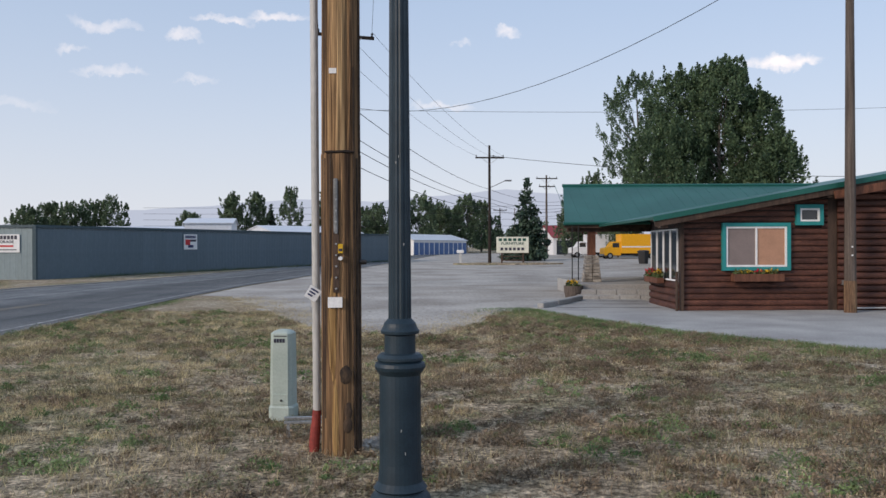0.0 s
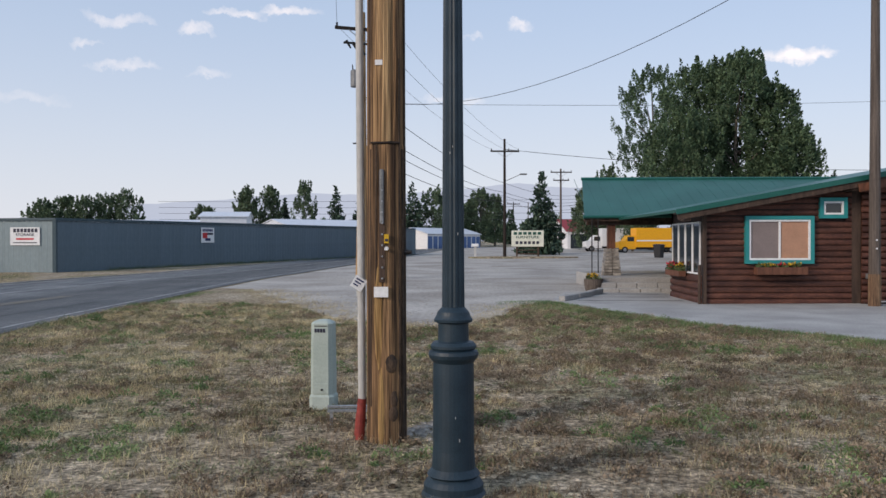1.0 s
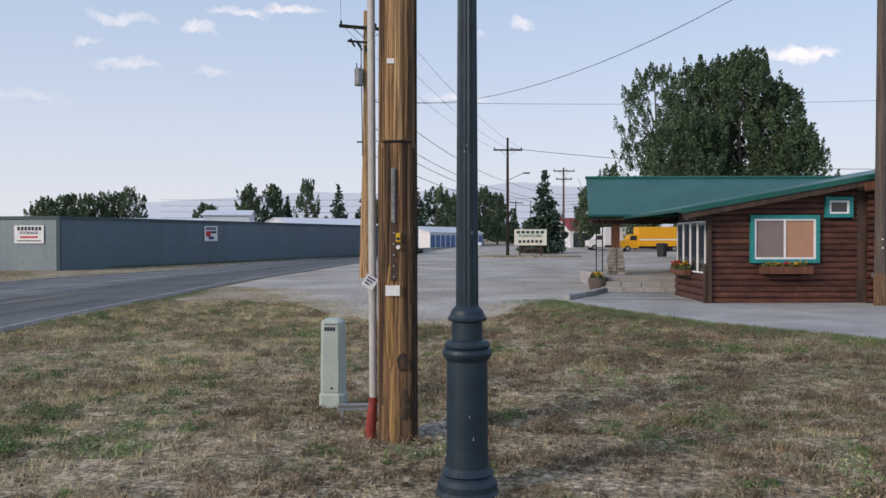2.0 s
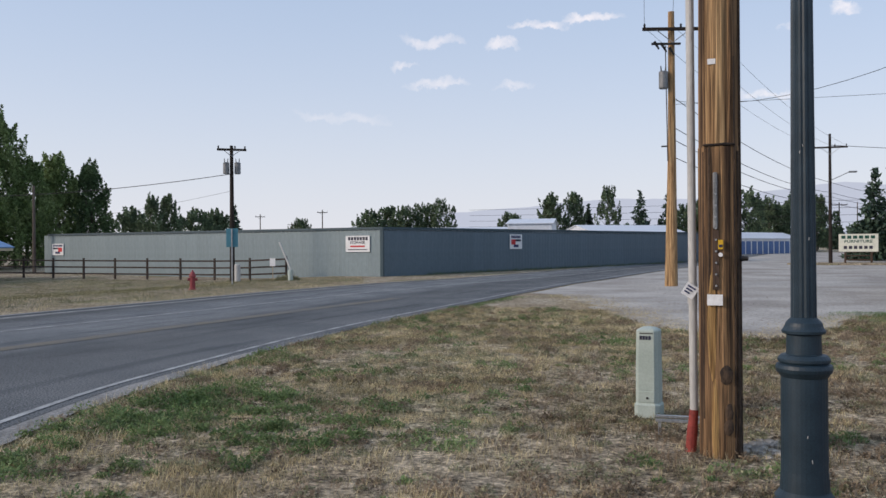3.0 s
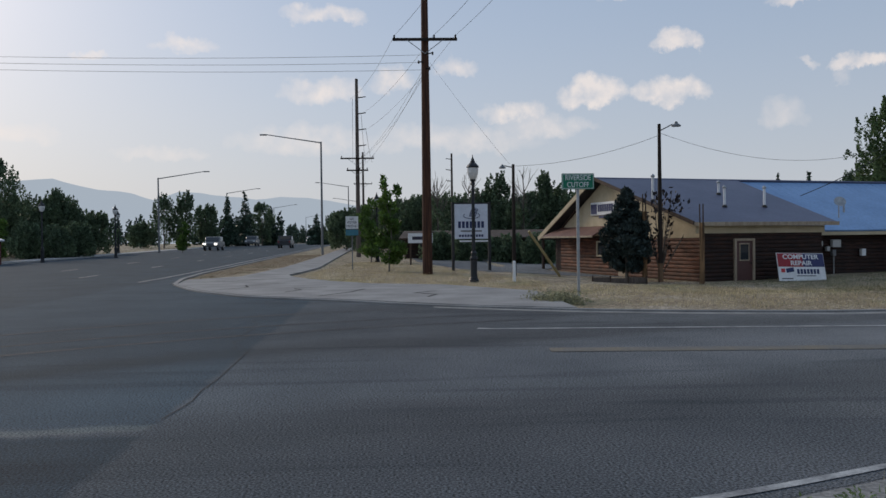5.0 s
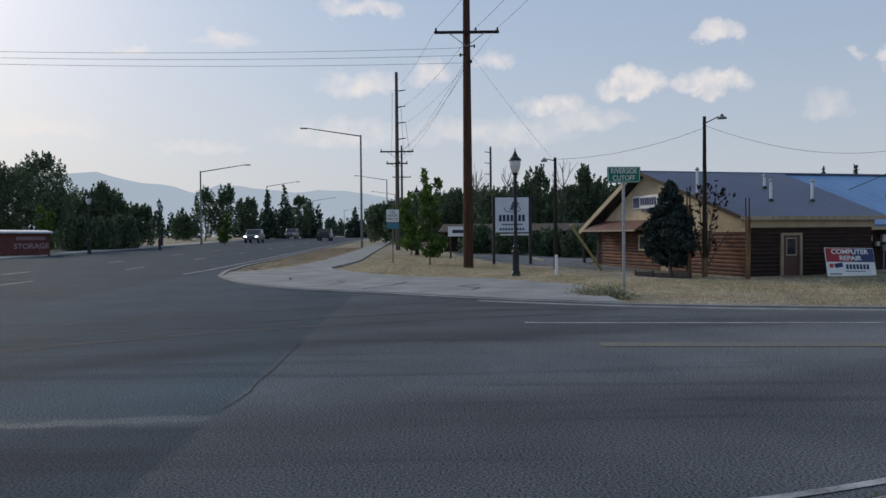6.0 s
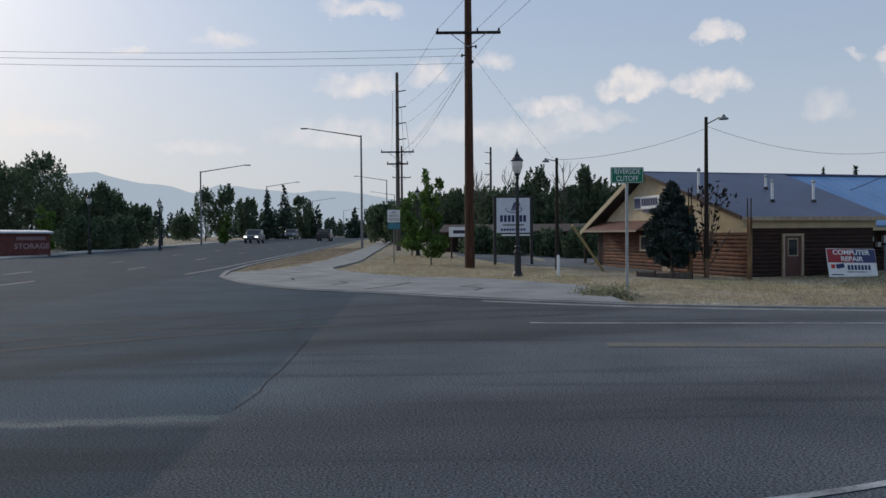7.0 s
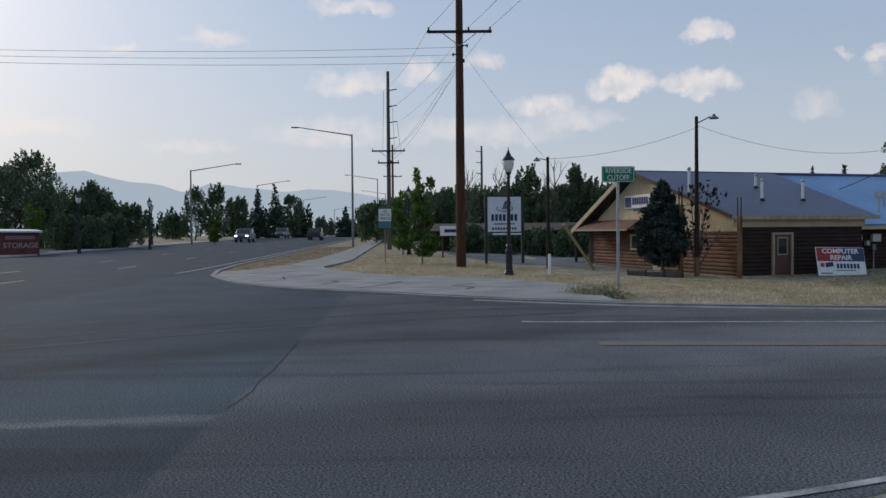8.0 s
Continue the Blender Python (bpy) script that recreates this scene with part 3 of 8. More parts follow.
def slab(bm, quad, thick):
    """A sheet of that thickness below four corners (given anticlockwise from above)."""
    q = [Vector(p) for p in quad]
    nrm = (q[1] - q[0]).cross(q[3] - q[0]).normalized()
    v = [bm.verts.new(p) for p in q]
    u = [bm.verts.new(p - nrm * thick) for p in q]
    bm.faces.new(v)
    bm.faces.new(u[::-1])
    for i in range(4):
        j = (i + 1) % 4
        bm.faces.new((u[i], u[j], v[j], v[i]))
    return bm


def lettering(text, size, mat, parent, m, name="lettering", align="CENTER", bold=0.0, wide=1.0):
    """Words in the built-in font as a mesh; m is the pose of their plane."""
    cu = bpy.data.curves.new(name, "FONT")
    cu.body, cu.size, cu.align_x, cu.align_y, cu.extrude, cu.offset = text, size, align, "CENTER", 0.004, bold
    tmp = new("tmp", cu)
    me = bpy.data.meshes.new_from_object(tmp.evaluated_get(bpy.context.evaluated_depsgraph_get()))
    bpy.data.objects.remove(tmp)
    me.name = name
    me.materials.clear()
    me.materials.append(mat)
    me.transform(m @ Matrix.Diagonal((wide, 1, 1, 1)))
    ob = new(name, me)
    ob.parent = parent
    return ob


def step(t):
    t = min(1.0, max(0.0, t))
    return t * t * (3 - 2 * t)


def gz(x, y):
    """The lie of the land."""
    r = math.hypot(x, y)
    return -0.27 * step((-x - 22) / 8) * step((y - 5) / 6) * (1 - step((y - 40) / 15)) + 0.009 * min(max(0.0, r - 42), 110)


def inside(x, y, poly):
    hit = False
    for (x0, y0), (x1, y1) in zip(poly, poly[1:] + poly[:1]):
        if (y0 > y) != (y1 > y) and x < (x1 - x0) * (y - y0) / (y1 - y0) + x0:
            hit = not hit
    return hit


# ---- ground and roads ----
E_Y = (-9.4, -8.8, -8, -7, -6, -5, -3.5, -2, 0, 1.5, 2.5, 4.1, 6.3, 7.4, 12, 16, 28, 36, 48, 60, 100, 200)
E_X = (14, 8, 4.5, 1.5, -0.6, -2.0, -3.4, -4.2, -4.9, -5.08, -5.42, -6.12, -6.85, -7.18, -7.85, -8.15, -8.4, -8.35, -7.2, -5.6, -1.5, 8)
W_Y = (-9.4, -8.8, -7.9, -6, -3.95, -0.7, 0.4, 1.8, 4.3, 6.4, 9.1, 15.7, 26, 34, 47, 70, 100, 200)
W_X = (-46, -38.0, -33.0, -28.4, -25.2, -22.6, -21.5, -20.4, -18.9, -18.1, -17.4, -17.5, -17.4, -16.6, -13.6, -9.3, -5, 5)


OFF = np.linspace(-1.5, 1.5, 13)
OFF_W = np.exp(-OFF ** 2 / 0.9)
OFF_W /= OFF_W.sum()


def east(y):
    """East edge of the side road, its bends eased."""
    return float(np.interp(y + OFF * min(1.0, max(0.1, (y + 8) / 6)), E_Y, E_X) @ OFF_W)


def west(y):
    return float(np.interp(y, W_Y, W_X))


LAWN = [(east(y), y) for y in (1.5, 2, 2.5, 3, 3.5, 4.1, 4.7, 5.5, 6.3, 7.2, 8, 9, 10.5, 12, 14, 16, 19, 22, 28)] + [(-7, 27.6), (-4.6, 21.5), (-2.8, 17.2), (-0.4, 14.9), (0.6, 17.2), (1.5, 20.6), (2.8, 19.4), (4.4, 15.6), (6.7, 12.6), (12, 8.5), (20, 4), (20, -5), (8, -7), (2, -5.6), (-2, -3.2), (-4.3, -0.6)]


def build_ground():
    near = np.arange(-60, 60.1, 1.0)
    far = [70, 85, 100, 120, 150, 200, 300, 500, 900, 1800, 4400]
    ax = np.array([-f for f in far[::-1]] + near.tolist() + far)
    verts, faces, n = [], [], len(ax)
    for y in ax:
        for x in ax:
            z = gz(x, y)
            if x > east(y) + 0.8 and -4 < y < 14 and x < 14:
                z += 0.03 * noise.noise((x * 0.6, y * 0.6, 0)) + 0.015
            verts.append((x, y, z))
    for j in range(n - 1):
        for i in range(n - 1):
            a = j * n + i
            faces.append((a, a + 1, a + n + 1, a + n))
    me = bpy.data.meshes.new("ground")
    me.from_pydata(verts, [], faces)
    me.materials.append(M["lawn"])
    tagged(new("ground", me), "dry patchy lawn and bare dirt with scattered green", "ground", kind="structure")


def loft(name, left, right, mat, dz, cols=2, across=None, depth=0.0):
    """A sheet between two lines with as many points, laid on the land."""
    bm = bmesh.new()
    lay = bm.verts.layers.float.new("across") if across else None
    rows = []
    for (x0, y0), (x1, y1) in zip(left, right):
        row = []
        for k in range(cols + 1):
            f = k / cols
            x, y = x0 + (x1 - x0) * f, y0 + (y1 - y0) * f
            v = bm.verts.new((x, y, gz(x, y) + dz))
            if across:
                v[lay] = across(x, y)
            row.append(v)
        rows.append(row)
    for u, v in zip(rows, rows[1:]):
        for k in range(cols):
            bm.faces.new((u[k], u[k + 1], v[k + 1], v[k]))
    if depth:
        r = bmesh.ops.extrude_face_region(bm, geom=bm.faces[:])
        bmesh.ops.translate(bm, vec=(0, 0, depth), verts=[g for g in r["geom"] if isinstance(g, bmesh.types.BMVert)])
    bmesh.ops.recalc_face_normals(bm, faces=bm.faces[:])
    if not depth and bm.faces and sum(f.normal.z for f in bm.faces) < 0:
        bmesh.ops.reverse_faces(bm, faces=bm.faces[:])
    return link(name, bm, mat)


def stations(a, b, d):
    return np.linspace(a, b, int(abs(b - a) / d) + 2).tolist()


def offset_line(pts, w):
    """Two lines w apart along a path."""
    out = ([], [])
    for i, p in enumerate(pts):
        a, b = pts[max(0, i - 1)], pts[min(len(pts) - 1, i + 1)]
        d = Vector((b[0] - a[0], b[1] - a[1])).normalized()
        n = Vector((-d.y, d.x)) * w / 2
        out[0].append((p[0] + n.x, p[1] + n.y))
        out[1].append((p[0] - n.x, p[1] - n.y))
    return out


build_ground()
ys = stations(-9.4, 0, 0.4) + stations(0.4, 14, 0.4) + stations(14.8, 60, 1.5) + stations(63, 200, 5)
tagged(loft("road", [(west(y), y) for y in ys], [(east(y), y) for y in ys], M["asphalt"], 0.02, 36, lambda x, y: (east(y) - x) / 20), "grey worn asphalt side road curving away", "road", kind="structure")
xs = stations(300, 60, 12) + stations(58, -60, 2) + stations(-64, -200, 6) + stations(-210, -1500, 60)
tagged(loft("highway", [(x, -27.5) for x in xs], [(x, -9.38) for x in xs], M["asphalt"], 0.016, 8, lambda x, y: 0.62), "wide grey asphalt highway with lane lines", "road", kind="structure")
lot_l = lambda y: float(np.interp(y, (14.8, 17.2, 27.6, 28.2, 36, 48, 60, 100, 200), (-0.45, -2.85, -7.0, -8.2, -8.2, -7.1, -5.5, -1.4, 8)))
lot_r = lambda y: float(np.interp(y, (14.8, 17.2, 20.6, 21.4, 21.8), (-0.35, 0.6, 1.5, 2.3, 60)))
ys = stations(14.8, 30, 0.25) + stations(30.5, 60, 0.8) + stations(62, 120, 3)
tagged(loft("gravel_lot", [(lot_l(y) + (0.55 * noise.noise((y * 0.9, 1, 0)) + 0.3 * noise.noise((y * 3.1, 5, 0)) if y < 27 else 0), y) for y in ys], [(lot_r(y) + (0.4 * noise.noise((y * 1.1, 9, 0)) if y < 21 else 0), y) for y in ys], M["gravel"], 0.008, 10), "pale compacted gravel parking lot with ruts", "parking lot", kind="structure")
ap_l = lambda y: float(np.interp(y, (4, 8.5, 12.6, 15.6, 19.4, 21.5, 25.4), (24, 12, 6.7, 4.4, 2.85, 2.2, 3.1)))
ys = stations(4, 20.45, 0.7) + [20.46, 22, 24, 25.4]
tagged(loft("pavement", [(ap_l(y), y) for y in ys], [((44 if y < 20.455 else 5.9), y) for y in ys], M["concrete"], 0.012, 8, depth=0.03), "pale worn concrete apron before the log building", "pavement", kind="structure")
outer = [(west(y) - 0.14, y) for y in (4.3, 1.8, -0.7, -3.95, -5.95, -7.75)] + [(-36.6, -8.25), (-39.2, -6.5), (-49.6, -5.8), (-67, -5.6), (-80, -5.5), (-100, -5.6), (-200, -6)]
inner = [(-25.3, 4.5), (-29.6, 2.1), (-31.2, -0.45), (-33.5, -2.0), (-36.3, -3.35), (-38.5, -4.1), (-40.6, -4.47), (-44, -4.1), (-49, -3.7), (-67.6, -3.85), (-80, -3.9), (-100, -4), (-200, -4.5)]
tagged(loft("sidewalk", outer, inner, M["walk"], -0.03, 4, depth=0.11), "cracked pale concrete sidewalk at the street corner", "sidewalk", kind="structure")
xs = stations(120, -60, 4) + stations(-70, -400, 12)
tagged(loft("far_sidewalk", [(x, -27.9) for x in xs], [(x, -29.6) for x in xs], M["concrete"], -0.02, 1, depth=0.12), "concrete sidewalk across the highway", "sidewalk", kind="structure")
wl = [(west(y), y) for y in stations(60, -8.8, 0.8)] + [(x, -9.25) for x in stations(-44, -300, 8)]
tagged(loft("kerb", *offset_line(wl, 0.18), M["walk"], -0.05, 1, depth=0.115), "low concrete kerb along the road edge", "kerb", kind="structure")
tagged(loft("far_kerb", [(x, -27.4) for x in xs], [(x, -27.7) for x in xs], M["concrete"], -0.05, 1, depth=0.17), "concrete kerb across the highway", "kerb", kind="structure")


def line(name, pts, w, mat, label):
    tagged(loft(name, *offset_line(pts, w), mat, 0.027, 1), label, "road marking", "road markings", "structure")


line("road_line_near", [(east(y) - 0.42, y) for y in stations(1.2, 14, 0.4) + stations(14.5, 90, 1.5)], 0.085, M["line_white"], "worn white edge line on asphalt")
line("road_line_far", [(-15.6, 1.7)] + [(float(np.interp(y, (2, 7.5, 12.5, 18, 26, 34, 47, 70, 100), (-15.5, -14.9, -14.4, -14.2, -14, -13.2, -10.6, -6.6, -2.4))), y) for y in stations(2, 90, 1.5)], 0.13, M["line_white"], "worn white lane line on asphalt")
line("road_line_centre", [(float(np.interp(y, (2.4, 6, 10, 20, 34, 47, 70, 100), (-12.55, -12.2, -11.9, -11.6, -10.9, -8.8, -5, -1)), ), y) for y in stations(2.4, 24, 1.5)], 0.42, M["line_yellow"], "faded yellow centre line on asphalt")
# concrete gutters along both edges of the side road
gy = stations(0.6, 11, 0.16)
gut = loft("gutter", [(east(y) - 0.20 + 0.035 * noise.noise((y * 2.3, 4, 0)), y) for y in gy], [(east(y) + 0.14 * step((11.5 - y) / 4) - 0.03 + 0.07 * noise.noise((y * 1.7, 8, 0)), y) for y in gy], M["gutter"], 0.024, 2)
tagged(gut, "worn pale concrete gutter strip beside the lawn", "gutter", kind="structure")
line("gutter_crack", [(east(y) - 0.215 + 0.035 * noise.noise((y * 2.3, 4, 0)), y) for y in gy], 0.007, M["tar"], "dark ragged crack between asphalt and gutter")
gy = stations(1.2, 60, 0.8)
tagged(loft("far_gutter", [(west(y) + 0.08, y) for y in gy], [(west(y) + 0.5, y) for y in gy], M["gutter"], 0.026, 1), "worn pale concrete gutter along the kerb", "gutter", kind="structure")
line("highway_edge_line", [(x, -10.1) for x in stations(-36, -160, 4)], 0.14, M["line_white"], "white edge line of the highway")
for k in range(9):
    for y in (-14.3, -18.2):
        x = (-29.0 if y > -16 else -25.0) - 12.2 * k
        line("lane_dash", [(x + 0.0, y), (x - 2.6, y)], 0.13, M["line_white"], "white lane dash on the highway")
line("tar_seam", [(-13.4, -1.93), (-11.9, -1.9), (-10.6, -1.87), (-9.9, -1.9), (-9.3, -1.86), (-8.8, -1.9), (-8.45, -1.94)], 0.012, M["tar"], "dark sealed crack in the asphalt")


def sweep(pts, n=40):
    """A smooth curve through three points."""
    a, b, c = (Vector(p) for p in pts)
    q = 2 * b - (a + c) / 2
    return [tuple(a * (1 - t) ** 2 + q * 2 * t * (1 - t) + c * t * t) for t in (i / (n - 1) for i in range(n))]


tyre = material("tyre_darkened_asphalt", (0.052, 0.055, 0.06), (0.078, 0.081, 0.086), 0.9, 0.85, 0, 1.0, 62, var=0.7, spec=0.2)
for pts, w in ((((-18.6, 3.6), (-16.2, -3.2), (-11.5, -8.6)), 0.16), (((-17.1, 3.0), (-14.6, -3.4), (-10.2, -8.4)), 0.20), (((-20.4, 0.9), (-17.6, -4.8), (-13.2, -8.9)), 0.18)):
    tagged(loft("tyre_mark", *offset_line(sweep(pts), w), tyre, 0.0235, 1), "faint dark tyre track curving over the asphalt", "tyre mark", "tyre marks", "structure")
for k, (x0, y0, x1, y1) in enumerate(((-19.2, -2.6, -13.4, -2.2), (-10.4, 9.0, -9.6, 22.0))):
    cr = [(x0 + (x1 - x0) * i / 40 + 0.35 * noise.noise((i * 0.21, k, 3)) + 0.08 * noise.noise((i * 0.9, k, 5)), y0 + (y1 - y0) * i / 40 + 0.25 * noise.noise((i * 0.25, k, 9)) + 0.08 * noise.noise((i * 0.8, k, 1))) for i in range(41)]
    tagged(loft("asphalt_crack", *offset_line(cr, 0.016), M["tar"], 0.0265, 1), "thin dark wandering crack in the asphalt", "road crack", "road cracks", "structure")


# ---- distance ----
def ridge(name, r, az0, az1, heights, col, label):
    """A far range: heights (degrees) over even steps of azimuth, roughened by noise."""
    bm = bmesh.new()
    rows = []
    n = 240
    for i in range(n + 1):
        a = az0 + (az1 - az0) * i / n
        h = float(np.interp(-a, [-p for p, _ in heights], [q for _, q in heights]))
        h += 0.10 * noise.noise((a * 0.35, 3, 0)) + 0.05 * noise.noise((a * 1.2, 7, 0))
        c, s = -math.sin(radians(a)), math.cos(radians(a))
        rows.append((bm.verts.new((c * r, s * r, -20)), bm.verts.new((c * (r + 200), s * (r + 200), r * math.tan(radians(max(0.2, h)))))))
    for u, v in zip(rows, rows[1:]):
        bm.faces.new((u[0], u[1], v[1], v[0]))
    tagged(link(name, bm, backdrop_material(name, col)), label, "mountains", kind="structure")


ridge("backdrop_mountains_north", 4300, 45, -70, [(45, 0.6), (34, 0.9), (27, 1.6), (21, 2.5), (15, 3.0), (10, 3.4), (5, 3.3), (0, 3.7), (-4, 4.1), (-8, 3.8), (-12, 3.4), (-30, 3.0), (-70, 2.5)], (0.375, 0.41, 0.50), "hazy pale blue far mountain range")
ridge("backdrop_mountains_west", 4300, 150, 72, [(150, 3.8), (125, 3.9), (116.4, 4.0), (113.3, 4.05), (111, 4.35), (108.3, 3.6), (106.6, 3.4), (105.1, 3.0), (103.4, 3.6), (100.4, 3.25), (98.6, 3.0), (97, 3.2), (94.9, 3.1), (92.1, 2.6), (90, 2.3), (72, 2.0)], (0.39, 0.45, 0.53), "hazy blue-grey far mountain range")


# ---- trees ----
def leaves(name, parent, mat, lobes, n, size, seed, lift=0.3, shell=0.55):
    """Many small kites scattered through ellipsoid lobes (centre, radii), denser towards their outsides."""
    rg = np.random.default_rng(seed)
    L = np.array(lobes, float)
    w = (L[:, 3] * L[:, 4] * L[:, 5]) ** (2 / 3)
    pick = rg.choice(len(L), n, p=w / w.sum())
    d = rg.normal(size=(n, 3))
    d /= np.linalg.norm(d, axis=1)[:, None]
    rad = rg.uniform(shell ** 3, 1.0, n) ** (1 / 3) * (1 + 0.10 * rg.normal(size=n))
    p = L[pick, :3] + d * rad[:, None] * L[pick, 3:6]
    u = d * 0.7 + rg.normal(size=(n, 3)) * 0.7
    u[:, 2] += lift * 2
    u /= np.linalg.norm(u, axis=1)[:, None]
    v = np.cross(u, rg.normal(size=(n, 3)))
    v /= np.linalg.norm(v, axis=1)[:, None]
    s = size * rg.uniform(0.6, 1.5, n)[:, None]
    co = np.stack([p - u * s * 0.5, p + v * s * 0.32, p + u * s * 0.8, p - v * s * 0.32], 1).reshape(-1, 3)
    me = bpy.data.meshes.new(name)
    me.from_pydata(co.tolist(), [], np.arange(4 * n).reshape(-1, 4).tolist())
    me.materials.append(mat)
    ob = new(name, me)
    ob.parent = parent
    return ob


def trunk(parent, h, r, limbs, seed, mat=None):
    rg = random.Random(seed)
    bm = bmesh.new()
    pts = [Vector((0, 0, 0))]
    for k in range(1, 6):
        pts.append(Vector((rg.uniform(-0.03, 0.03) * h, rg.uniform(-0.03, 0.03) * h, h * k / 5)))
    for k in range(5):
        rod(bm, pts[k], pts[k + 1], r * (1 - k * 0.17), r * (1 - (k + 1) * 0.17), 8)
    for k in range(limbs):
        a, z = rg.uniform(0, math.tau), rg.uniform(0.2, 0.8) * h
        q = Vector((math.cos(a), math.sin(a), rg.uniform(0.6, 1.4))).normalized() * h * rg.uniform(0.18, 0.32)
        rod(bm, (0, 0, z), Vector((0, 0, z)) + q, r * 0.35, r * 0.08, 5)
    return part("trunk", bm, mat or M["bark"], parent)


def plumes(name, parent, mat, h, w, low, count, per, leaf, seed, length=1.5, girth=0.3, blunt=2.0, core=0.45):
    """A crown of many leafy shoots that reach up and outwards, thin at their tips, with gaps between."""
    rg = np.random.default_rng(seed)
    f = rg.random(count) ** 0.85
    a = rg.uniform(0, math.tau, count)
    ragged = 1 + 0.16 * np.sin(3 * a + seed) * np.sin(9 * f + seed) + 0.05 * rg.normal(size=count)
    env = 0.5 * w * np.minimum(1, 0.72 + f) * np.sqrt(np.maximum(0.02, 1 - np.maximum(0, (f - 0.3) / 0.72) ** blunt)) * ragged
    q = env * np.where(rg.random(count) < core, np.sqrt(rg.random(count)) * 0.75, rg.uniform(0.72, 0.98, count))
    base = np.c_[q * np.cos(a), q * np.sin(a), h * (low + (0.9 - low) * f)]
    out = np.clip(q / (0.5 * w), 0, 1) * (0.5 - 0.2 * f)
    d = np.c_[np.cos(a) * out, np.sin(a) * out, np.ones(count)] + 0.12 * rg.normal(size=(count, 3))
    d /= np.linalg.norm(d, axis=1)[:, None]
    L = length * rg.uniform(0.55, 1.3, count)
    r = girth * rg.uniform(0.7, 1.4, count)
    k = np.repeat(np.arange(count), per)
    n = len(k)
    t = rg.random(n)
    side = np.cross(d[k], rg.normal(size=(n, 3)))
    side /= np.linalg.norm(side, axis=1)[:, None]
    rad = r[k] * (1.05 - t ** 1.6) * np.sqrt(rg.uniform(0.1, 1, n))
    p = base[k] + d[k] * (L[k] * (t - 0.35))[:, None] + side * rad[:, None]
    u = d[k] * 0.8 + side * 0.7 + rg.normal(size=(n, 3)) * 0.45
    u /= np.linalg.norm(u, axis=1)[:, None]
    v = np.cross(u, rg.normal(size=(n, 3)))
    v /= np.linalg.norm(v, axis=1)[:, None]
    z = leaf * rg.uniform(0.6, 1.4, n)[:, None]
    co = np.stack([p - u * z * 0.5, p + v * z * 0.36, p + u * z * 0.7, p - v * z * 0.36], 1).reshape(-1, 3)
    me = bpy.data.meshes.new(name)
    me.from_pydata(co.tolist(), [], np.arange(4 * n).reshape(-1, 4).tolist())
    me.materials.append(mat)
    ob = new(name, me)
    ob.parent = parent
    return ob


def cottonwood(at, h, w, seed, mat, n, low=0.06, blunt=2.0, label="tall full-crowned cottonwood tree behind the blue-roofed building"):
    """A full dome of upright leafy shoots, ragged at the rim and open between."""
    ob = thing("cottonwood_tree", at, label, "tree", "cottonwood trees")
    trunk(ob, h * 0.8, 0.016 * h, 14, seed)
    plumes("crown", ob, mat, h, w, low, n // 100, 100, 0.17, seed, 1.45, 0.4, blunt)
    return ob


def poplar(at, h, w, seed, mat, label, n=4000):
    """An upright narrow crown."""
    ob = thing("poplar_tree", at, label, "tree", "poplar trees")
    trunk(ob, h * 0.85, 0.015 * h, 10, seed)
    plumes("crown", ob, mat, h, w, 0.08, n // 50, 50, 0.22, seed, 1.4, 0.28, 1.5)
    return ob


def round_tree(at, h, w, seed, mat, label, n=3500, leaf=0.34):
    ob = thing("broadleaf_tree", at, label, "tree", "broadleaf trees")
    trunk(ob, h * 0.75, 0.018 * h, 10, seed)
    plumes("crown", ob, mat, h, w, 0.08, n // 50, 50, leaf, seed, 1.4, 0.36, 2.0, 0.5)
    return ob


def bare_tree(at, h, seed):
    """A dying tree: a pale trunk with thin leafless branches that fork twice."""
    rg = random.Random(seed)
    ob = thing("bare_tree", at, "half-dead tree with bare pale twigs", "tree", "bare trees")
    bm = bmesh.new()
    rod(bm, (0, 0, 0), (0, 0, h), 0.12, 0.03, 7)
    for k in range(16):
        z = h * rg.uniform(0.35, 0.95)
        a = rg.uniform(0, math.tau)
        p = Vector((0, 0, z))
        q = p + Vector((math.cos(a), math.sin(a), rg.uniform(0.9, 1.8))) * h * 0.13 * rg.uniform(0.7, 1.2)
        rod(bm, p, q, 0.045, 0.02, 5)
        for _ in range(3):
            rod(bm, p.lerp(q, rg.uniform(0.4, 0.9)), q + Vector((rg.uniform(-.5, .5), rg.uniform(-.5, .5), rg.uniform(0.3, 1.0))), 0.022, 0.012, 4)
    part("dead_crown", bm, M["bark"], ob)
    plumes("leaves", ob, M["far_leaf"], h * 0.75, h * 0.35, 0.1, 26, 30, 0.26, seed, 1.0, 0.3)


